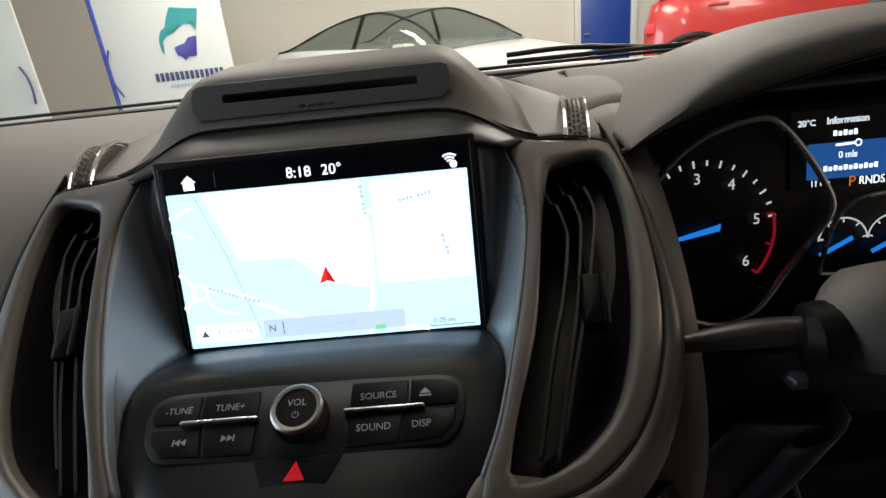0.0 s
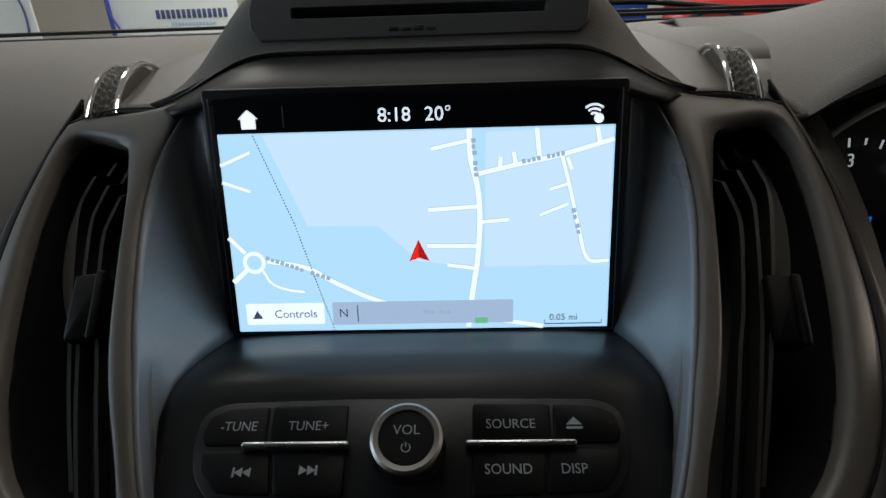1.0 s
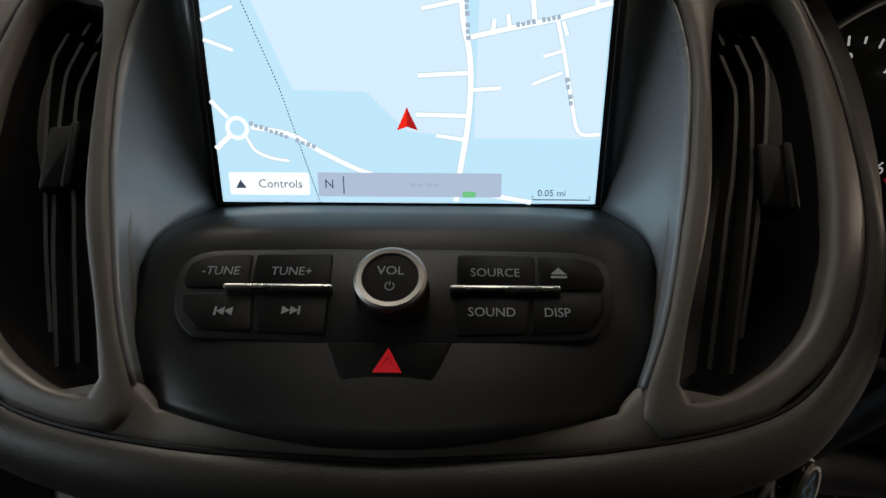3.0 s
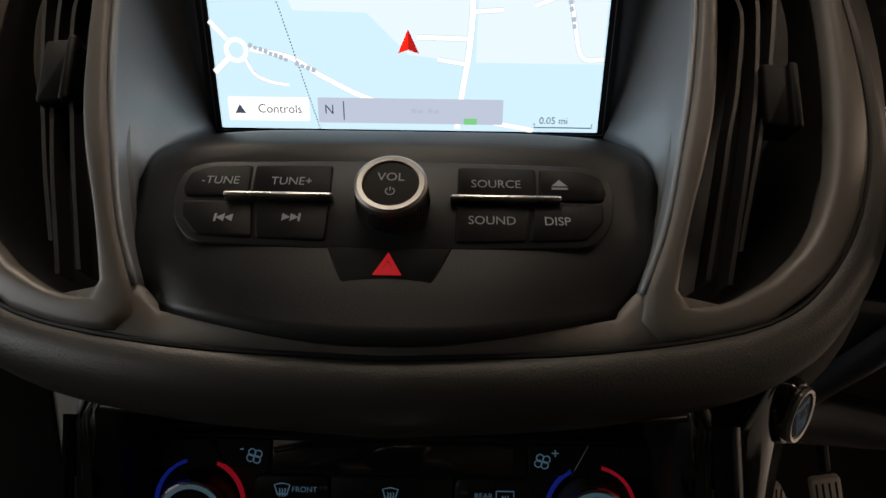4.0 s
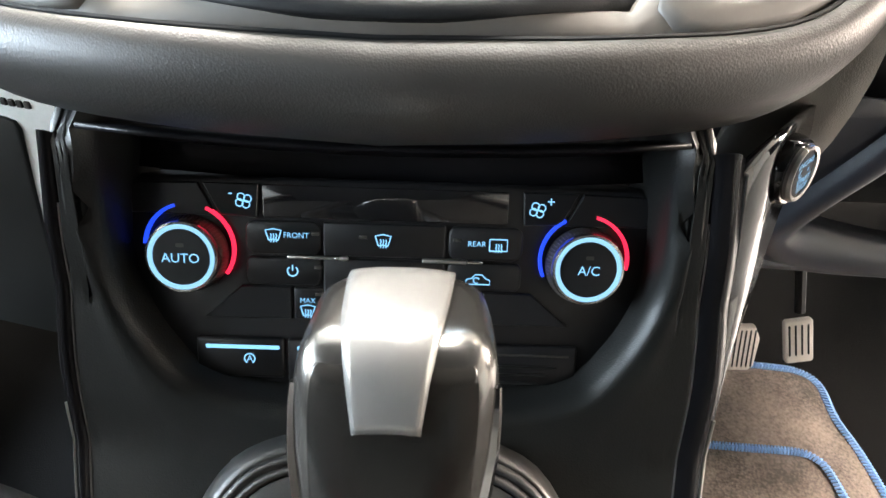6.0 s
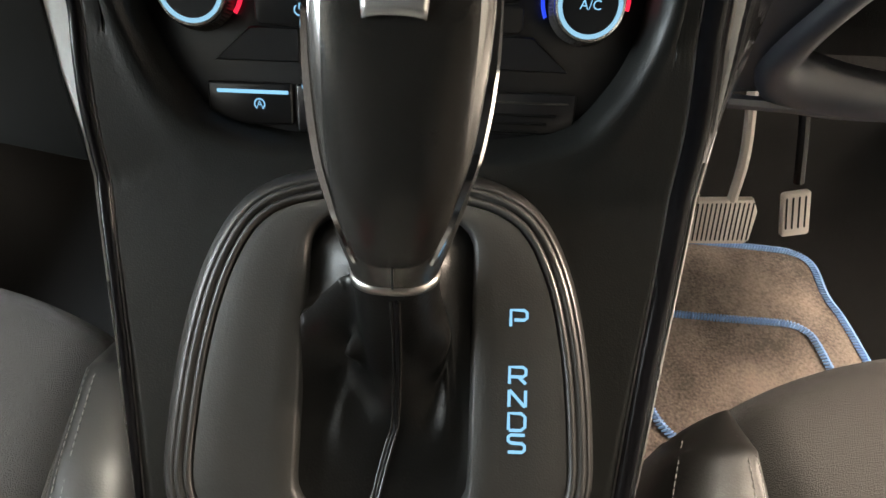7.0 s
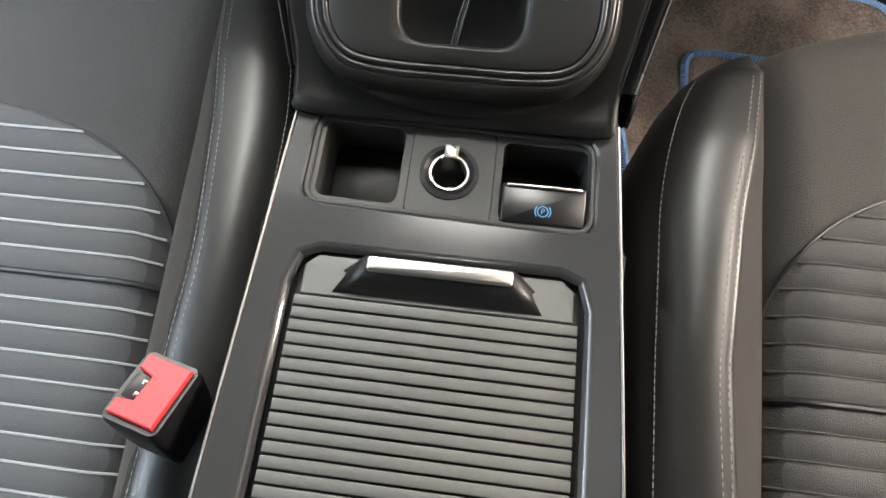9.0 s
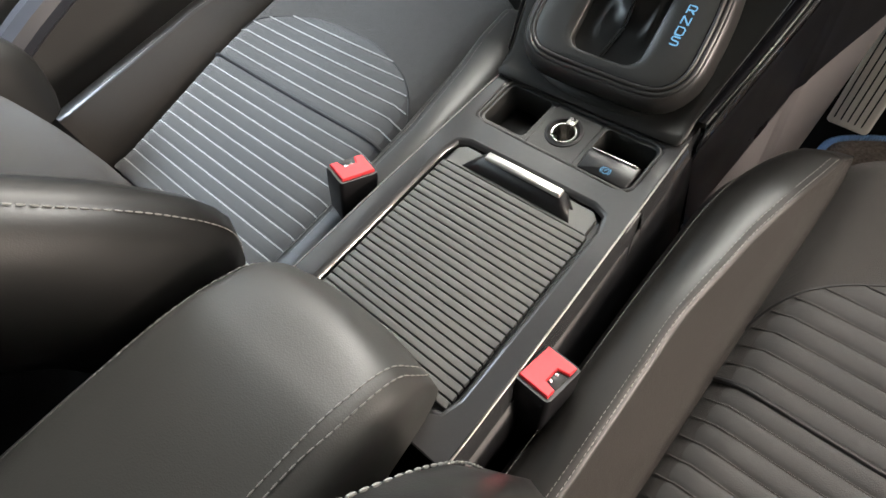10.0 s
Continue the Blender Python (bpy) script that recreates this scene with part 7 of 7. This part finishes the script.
# Rear side panes are unseen, kept dark to hold light off the driver's seat.
M_TINT = glass("light_blocking_glass", (0.10, 0.10, 0.11), 0.05)
PROFILE = ((0.80, 0.36), (0.78, 0.55), (0.735, 0.70), (0.71, 0.80), (0.705, 0.90), (0.735, 0.99), (0.765, 1.03), (0.82, 1.03))
for s in (-1, 1):
    door = thing("car_door", "dark grey moulded front door trim below an open window" if s < 0 else "dark grey front door swung wide open", "door", (s * 0.78, 0.72, 0.36))
    part("door_card", rows_mesh([[(s * x, y, z) for y in np.linspace(0.78, -0.50, 12)] for x, z in PROFILE]), M_BODY, door, "dark grey moulded door card", smooth=60, solid=0.02)
    part("door_pull", tube(spl([(s * 0.70, 0.06, 0.86), (s * 0.655, 0.02, 0.85), (s * 0.650, -0.20, 0.80), (s * 0.66, -0.38, 0.74), (s * 0.70, -0.44, 0.72)], 18), 0.022, 10), M_GREYPL, door, "grey pull handle")
    part("door_pocket", rows_mesh([[(s * x, y, z) for y in np.linspace(0.3, -0.46, 10)] for x, z in ((0.74, 0.40), (0.66, 0.42), (0.640, 0.50), (0.645, 0.60))]), M_GREYPL, door, "door pocket", solid=0.006)
    if s > 0:
        hinge = Vector((0.80, 0.76, 0))
        door.matrix_world = CAR @ Matrix.Translation(hinge) @ pose(0, 0, 0, 0, 0, 78) @ Matrix.Translation(-hinge) @ Matrix.Translation((0.78, 0.72, 0.36))
    flank = thing("body_side", "dark body side with pillars and a tinted rear window", "body side", (s * 0.78, -1.0, 0.36))
    part("rear_door_card", rows_mesh([[(s * x, y, z) for y in np.linspace(-0.52, -1.9, 10)] for x, z in PROFILE]), M_BODY, flank, "dark rear door card", smooth=60, solid=0.02)
    part("pillar", tube([(s * 0.70, 0.98, 1.06), (s * 0.66, 0.62, 1.30), (s * 0.60, 0.28, 1.50)], 0.035, 10), M_BODY, flank, "windscreen pillar")
    part("pillar", tube([(s * 0.76, -0.52, 0.50), (s * 0.75, -0.55, 1.02), (s * 0.68, -0.58, 1.30), (s * 0.62, -0.60, 1.50)], 0.05, 10), M_BODY, flank, "centre pillar")
    part("tinted_pane", rows_mesh([[(s * x, y, z) for y in (-0.58, -1.0, -1.6)] for x, z in ((0.77, 1.03), (0.71, 1.28), (0.64, 1.50))]), M_TINT, flank, "unseen dark rear pane that holds back light", solid=0.004)
tail = whole("rear_bulkhead", rows_mesh([[(x, y, z) for x in (-0.72, 0, 0.72)] for y, z in ((-1.45, 0.36), (-1.45, 0.95), (-1.70, 1.05), (-1.72, 1.45))]), M_BODY, "dark rear of the cabin", "bulkhead", "structure", car=True, solid=0.03)
whole("bulkhead", rows_mesh([[(x, y, z) for x in (-0.78, 0, 0.78)] for y, z in ((0.97, 0.72), (0.98, 1.06))]), M_BLACK, "black bulkhead behind the pedals", "bulkhead", "structure", car=True, solid=0.02)
cowl = whole("windscreen_cowl", rows_mesh([[(x, y - 0.06 * (x / 0.75) ** 2, z) for x in np.linspace(-0.76, 0.76, 17)] for y, z in ((0.83, 1.092), (0.885, 1.098), (0.93, 1.092), (1.02, 1.070), (1.06, 1.03))]), M_BLACK, "black windscreen cowl", "cowl", "structure", car=True, solid=0.01)
pane = [[(x, y - 0.06 * (x / 0.75) ** 2, z) for x in np.linspace(-0.72, 0.72, 17)] for y, z in ((0.925, 1.094), (0.70, 1.25), (0.48, 1.39), (0.28, 1.50))]
ws = whole("windscreen", rows_mesh(pane), glass("clear_windscreen_glass", (0.93, 0.96, 0.95), 0.03), "clear raked windscreen glass", "windscreen", "structure", car=True)
ws.visible_shadow = False
wiper = thing("wiper", "black windscreen wiper resting on the glass", "wiper", (0.3, 0.96, 1.07))
part("wiper_arm", tube(spl([(0.55, 0.975, 1.085), (0.40, 0.968, 1.098), (0.27, 0.962, 1.1105), (0.17, 0.955, 1.1095)], 20), 0.004, 8), M_BLACK, wiper, "black wiper arm")
part("wiper_blade", block(0.17, 0.955, 1.096, 0.62, 0.962, 1.1025, 0.002), M_BLACK, wiper, "black rubber blade")

# ---- garage ----
M_WALL = material("painted_block_wall", (0.80, 0.76, 0.69), 0.8, vary=0.08, grain=0.3, size=60)
M_FLOORG = material("grey_painted_concrete", (0.22, 0.22, 0.22), 0.45, vary=0.25, grain=0.2, size=40)
M_CEIL = material("white_ceiling_sheet", (0.62, 0.61, 0.58), 0.8)
M_DOORB = material("blue_painted_door", (0.015, 0.065, 0.36), 0.35)
M_BLUEP = material("blue_banner_edge", (0.05, 0.08, 0.42), 0.5)
M_WHITE = material("white_banner_sheet", (0.74, 0.76, 0.74), 0.5, vary=0.04)
M_TEAL = material("teal_print", (0.05, 0.42, 0.42), 0.5, vary=0.03)
M_VIOLET = material("violet_print", (0.10, 0.09, 0.42), 0.5, vary=0.03)
M_INK = material("dark_blue_print", (0.08, 0.09, 0.22), 0.5)
M_PALEINK = material("pale_blue_print", (0.40, 0.58, 0.72), 0.5)
M_CARW = material("white_car_paint", (0.80, 0.80, 0.78), 0.22, coat=0.8, vary=0.03)
M_CARR = material("red_car_paint", (0.45, 0.035, 0.03), 0.22, coat=0.8, vary=0.06)
M_CLEARCAR = glass("grey_car_glass", (0.56, 0.61, 0.60), 0.10)
M_CARGLASS = material("dark_car_glass", (0.06, 0.09, 0.085), 0.06, coat=0.5)
M_TYRE = material("black_tyre_rubber", (0.02, 0.02, 0.02), 0.8)
M_LAMP = glowing("added_light_diffuser", (1.0, 0.94, 0.86), 6.0)

G0, GX, GY0, GY1, GZ = -0.02, 7.6, -6.0, 10.2, 3.8
whole("ground", block(-GX - 0.2, GY0 - 0.2, G0 - 0.1, GX + 0.2, GY1 + 0.2, G0), M_FLOORG, "grey painted concrete garage floor", "floor", "structure")
whole("ceiling", block(-GX - 0.2, GY0 - 0.2, GZ, GX + 0.2, GY1 + 0.2, GZ + 0.1), M_CEIL, "white sheeted garage ceiling", "ceiling", "structure")
whole("wall_south", block(-GX, GY0 - 0.2, G0, GX, GY0, GZ), M_WALL, "cream painted block wall", "wall", "structure")
# Side walls are out of view; their openings go with the added side lights.
for s, name, y0, y1 in ((-1, "wall_west", -3.25, 1.25), (1, "wall_east", -1.5, 2.1)):
    bm = block(s * GX, GY0 - 0.2, G0, s * (GX + 0.2), y0, GZ)
    block(s * GX, y1, G0, s * (GX + 0.2), GY1 + 0.2, GZ, 0.0, bm)
    block(s * GX, y0, 3.25, s * (GX + 0.2), y1, GZ, 0.0, bm)
    whole(name, bm, M_WALL, "cream painted block wall with an added opening", "wall", "structure")
north = whole("wall_north", block(-GX, GY1, G0, GX, GY1 + 0.2, GZ), M_WALL, "cream painted block wall", "wall", "structure")
first = None
for r in range(6):
    for c in range(14):
        x0 = -6.2 + c * 0.86 + (0.43 if r % 2 else 0.0)
        if x0 > 5.1 or 1.9 < x0 < 3.4:
            continue
        if first is None:
            bm = slab(rrect(0.006, 0.006, 0.854, 0.294, 0.008, 2), Matrix(), 0.002, 0.0, 0.0015)
            me = bpy.data.meshes.new("block")
            bm.to_mesh(me)
            bm.free()
            me.materials.append(M_WALL)
            first = me
        ob = new("block", first)
        ob.parent = north
        ob.matrix_world = plane_at((x0, GY1 - 0.0005, 0.05 + r * 0.3), (0, 0, 1))
# Housings for the added ceiling lamps.
for lx, ly, _, _ in LAMPS:
    lamp = thing("added_ceiling_light", "added white ceiling light, out of view", "ceiling light", (lx, ly, 3.75), "ceiling lights", car=False)
    part("housing", block(lx - 0.27, ly - 0.78, 3.752, lx + 0.27, ly + 0.78, 3.80, 0.01), M_WHITE, lamp, "white sheet metal housing")
    part("diffuser", block(lx - 0.24, ly - 0.74, 3.735, lx + 0.24, ly + 0.74, 3.751, 0.005), M_LAMP, lamp, "glowing diffuser")

door = thing("door", "blue painted door in a white frame in the block wall", "door", (2.75, 10.1, G0), car=False)
part("door_leaf", block(2.345, 10.13, G0 + 0.01, 3.165, 10.18, 1.95, 0.004), M_DOORB, door, "flat blue door leaf")
part("door_frame", block(3.17, 10.10, G0, 3.27, 10.19, 2.05, 0.004), M_WHITE, door, "white door post")
part("door_frame", block(2.24, 10.10, G0, 2.34, 10.19, 2.05, 0.004), M_WHITE, door, "white door post")
part("door_frame", block(2.24, 10.10, 1.955, 3.27, 10.19, 2.05, 0.004), M_WHITE, door, "white door head")
handle = tube([(2.40, 10.125, 0.80), (2.40, 10.08, 0.80), (2.49, 10.08, 0.80)], 0.012, 8)
part("door_handle", handle, M_SILVER, door, "steel lever handle")


def banner_stand(x0, x1, y, printed):
    ob = thing("banner_board", "white advertising board with blue edges" if printed else "plain white board with a dark handle", "board", ((x0 + x1) / 2, y, G0), car=False)
    part("sheet", block(x0, y, G0, x1, y + 0.03, 2.4, 0.004), M_WHITE, ob, "white printed sheet")
    part("blue_edge", block(x0 - 0.05, y - 0.012, G0, x0 - 0.002, y + 0.04, 2.4, 0.006), M_BLUEP, ob, "blue edge post")
    return ob


P_SIGN = plane_at((-3.10, 7.185, 1.40), (0, 0, 1))
sign = banner_stand(-4.05, -2.54, 7.19, True)
TEAL = [(-0.04, 0.298), (0.285, 0.255), (0.252, 0.132), (0.216, 0.024), (0.175, 0.093), (0.087, 0.112), (0.01, 0.069), (-0.063, 0.015), (-0.151, -0.006), (-0.213, -0.059), (-0.228, -0.215), (-0.255, -0.174), (-0.263, -0.074), (-0.247, -0.005), (-0.204, 0.059), (-0.154, 0.085), (-0.103, 0.2)]
VIOLET = [(-0.099, -0.149), (-0.033, -0.123), (0.031, -0.112), (0.098, -0.049), (0.201, -0.036), (0.153, -0.264), (0.049, -0.262), (0.003, -0.301), (-0.035, -0.25), (-0.078, -0.238)]
part("print_mark", slab(TEAL[::-1], P_SIGN, 0.004, 0.0), M_TEAL, sign, "teal emblem shape")
part("print_mark", slab(VIOLET[::-1], P_SIGN, 0.004, 0.0), M_VIOLET, sign, "violet emblem shape")
for k in range(14):
    part("print_bar", slab(rrect(-0.42 + 0.062 * k, -0.52, -0.376 + 0.062 * k, -0.42, 0.008, 2), P_SIGN, 0.004, 0.0, 0.001), M_INK, sign)
for k in range(13):
    part("print_bar", slab(rrect(-0.26 + 0.042 * k, -0.60, -0.232 + 0.042 * k, -0.56, 0.006, 2), P_SIGN, 0.004, 0.0, 0.001), M_PALEINK, sign)
part("blue_tie", tube(spl([(-4.0, 7.17, 1.30), (-4.06, 7.15, 1.10), (-4.05, 7.15, 0.95), (-3.97, 7.17, 0.75)], 14), 0.012, 6), M_BLUEP, sign, "blue pull strap")
left = banner_stand(-6.0, -4.72, 6.8, False)
part("dark_handle", tube(spl([(-4.86, 6.785, 1.22), (-4.80, 6.77, 1.10), (-4.79, 6.77, 0.95), (-4.82, 6.785, 0.80)], 14), 0.014, 6), M_INK, left, "dark curved handle")


def parked_car(name, label, x0, length, y, height, flip, paint, box):
    """A parked car seen from its side; its lines run along x."""
    ob = thing(name, label, "car", (x0 + length / 2, y, G0), car=False)
    X = lambda f: x0 + length * (1 - f if flip else f)
    if box:
        roofl = [(0.0, 0.62), (0.02, 0.78), (0.20, 0.80), (0.30, 0.965), (0.45, 1.0), (0.75, 0.98), (0.93, 0.93), (0.985, 0.72), (1.0, 0.55)]
        belt = [(0.0, 0.50), (0.02, 0.66), (0.20, 0.72), (0.30, 0.735), (0.45, 0.74), (0.75, 0.75), (0.93, 0.74), (0.985, 0.66), (1.0, 0.5)]
    else:
        roofl = [(0.0, 0.46), (0.03, 0.56), (0.22, 0.66), (0.33, 0.85), (0.45, 0.985), (0.55, 1.0), (0.70, 0.93), (0.86, 0.77), (0.97, 0.72), (1.0, 0.56)]
        belt = [(0.0, 0.42), (0.03, 0.52), (0.22, 0.64), (0.33, 0.685), (0.45, 0.70), (0.55, 0.71), (0.70, 0.725), (0.86, 0.73), (0.97, 0.68), (1.0, 0.5)]
    roofl, belt = ([(q.x, q.y) for q in spl([(f, h, 0) for f, h in line], 60)] for line in (roofl, belt))
    fs = np.linspace(0, 1, 60)
    w = 0.93
    rows = []
    for f in fs:
        b = lin(f, [q[0] for q in belt], [q[1] for q in belt]) * height
        nose = 1 - 0.10 * max(0, abs(f - 0.5) * 2 - 0.8) / 0.2
        sec = [(-w * 0.93, 0.22), (-w * 0.985, 0.32), (-w, 0.52), (-w * 0.985, b - 0.10), (-w * 0.93, b), (-w * 0.5, b + 0.012), (0, b + 0.016), (w * 0.5, b + 0.012), (w * 0.93, b), (w * 0.985, b - 0.10), (w, 0.52), (w * 0.985, 0.32), (w * 0.93, 0.22)]
        rows.append([(X(f), y + a * nose, G0 + z) for a, z in sec])
    part("body", rows_mesh(rows, False, True, True), paint, ob, "glossy painted body", smooth=50)
    lo, hi = (0.21, 0.965) if box else (0.235, 0.93)
    rows = []
    for f in np.linspace(lo, hi, 70):
        b = lin(f, [q[0] for q in belt], [q[1] for q in belt]) * height
        t = lin(f, [q[0] for q in roofl], [q[1] for q in roofl]) * height
        t = max(t, b + 0.01)
        sec = [(-w * 0.92, b - 0.01), (-w * 0.86, b + (t - b) * 0.45), (-w * 0.76, b + (t - b) * 0.86), (-w * 0.62, t - 0.01), (0, t), (w * 0.62, t - 0.01), (w * 0.76, b + (t - b) * 0.86), (w * 0.86, b + (t - b) * 0.45), (w * 0.92, b - 0.01)]
        rows.append([(X(f), y + a, G0 + z) for a, z in sec])
    part("cabin", rows_mesh(rows, False, True, True), M_CARGLASS if box else M_CLEARCAR, ob, "glazed cabin", smooth=50)
    rail_f = np.linspace(lo + 0.01, hi - 0.01, 60)
    for s in (-1, 1):
        pts = []
        for f in rail_f:
            b = lin(f, [q[0] for q in belt], [q[1] for q in belt]) * height
            t = max(lin(f, [q[0] for q in roofl], [q[1] for q in roofl]) * height, b + 0.012)
            pts.append(Vector((X(f), y + s * w * lin(t - b, [0, 0.1, 0.3], [0.93, 0.84, 0.70]), G0 + t - 0.022)))
        part("roof_rail", tube(pts, 0.022 if box else 0.014, 8), paint if box else M_BLACK, ob, "painted roof rail" if box else "thin black roof rail")
        f = 0.56 if not box else 0.60
        b = lin(f, [q[0] for q in belt], [q[1] for q in belt]) * height
        t = lin(f, [q[0] for q in roofl], [q[1] for q in roofl]) * height
        part("pillar", tube([(X(f), y + s * w * 0.925, G0 + b), (X(f - 0.015), y + s * w * 0.72, G0 + t - 0.03)], 0.026, 6), M_BLACK, ob, "black door pillar")
        mir = part("mirror", rows_mesh([[(X(0.335) + dx * 1.0, y + s * (w + 0.02 + dy), G0 + height * 0.69 + dz) for dx, dz in ((-0.10, -0.045), (0.10, -0.035), (0.11, 0.045), (0.03, 0.065), (-0.08, 0.055))] for dy in (0.0, 0.06, 0.16)], True, True, True), paint, ob, "door mirror", smooth=60)
        for g in (0.56, 0.80) if not box else (0.64, 0.826):
            part("door_handle", block(X(g) - 0.11, y + s * (w + 0.004) - 0.012, G0 + height * (0.585 if not box else 0.645), X(g) + 0.11, y + s * (w + 0.004) + 0.012, G0 + height * (0.605 if not box else 0.663), 0.004), paint, ob, "flush door handle")
        for g in (0.18, 0.80) if not box else (0.20, 0.875):
            wh = part("wheel", turned([(0.10, -0.10), (0.30, -0.11), (0.345, -0.08), (0.35, 0.0), (0.345, 0.08), (0.30, 0.105), (0.24, 0.085), (0.05, 0.07)], plane_at((X(g), y + s * (w - 0.06), G0 + 0.352), (0, 0, 1), (-s, 0, 0)) if s > 0 else plane_at((X(g), y + s * (w - 0.06), G0 + 0.352), (0, 0, 1)), 36), M_TYRE, ob, "black tyre on a spoked rim", smooth=30)
            pw = plane_at((X(g), y + s * (w + 0.02), G0 + 0.352), (0, 0, 1), (-s, 0, 0)) if s > 0 else plane_at((X(g), y + s * (w + 0.02), G0 + 0.352), (0, 0, 1))
            bm = bmesh.new()
            for k in range(10):
                a = 2 * math.pi * k / 10
                tube([pw @ Vector((0.05 * math.cos(a), 0.05 * math.sin(a), 0.012)), pw @ Vector((0.23 * math.cos(a), 0.23 * math.sin(a), 0.004))], 0.016, 6, bm)
            part("rim", bm, M_FRAME, wh, "dark alloy spokes")
            part("arch", tube([pw @ Vector(((0.46 if box else 0.385) * math.cos(a), (0.46 if box else 0.385) * math.sin(a), 0.02)) for a in np.linspace(-0.15, math.pi + 0.15, 20)], 0.035, 8), M_BLACK, ob, "wheel arch lip")
        part("sill", block(X(0.5) - length * 0.33, y + s * w * 0.99 - 0.015, G0 + 0.24, X(0.5) + length * 0.33, y + s * w * 0.99 + 0.015, G0 + 0.33, 0.006), M_BLACK, ob, "black sill")
    part("tail_light", block(X(0.985) - 0.05, y - w * 0.93, G0 + height * 0.50, X(0.985) + 0.05, y - w * 0.70, G0 + height * 0.56, 0.01), M_RED, ob, "red tail light")
    part("headlight", block(X(0.035) - 0.06, y - w * 0.95, G0 + height * 0.44, X(0.035) + 0.06, y - w * 0.70, G0 + height * 0.49, 0.01), M_CARGLASS, ob, "headlight")
    return ob


white_car = parked_car("white_car", "white saloon car parked askew against the garage wall", -3.00, 4.7, 8.15, 1.44, True, M_CARW, False)
white_car.matrix_world = Matrix.Translation((-0.36, 8.15, G0)) @ pose(0, 0, 0, 0, 0, -40)
red_car = parked_car("red_car", "red sport utility car parked in the garage", 2.645, 4.6, 7.47, 1.72, True, M_CARR, True)
red_car.matrix_world = Matrix.Translation((4.945, 7.47, G0)) @ pose(0, 0, 0, 0, 0, -18)
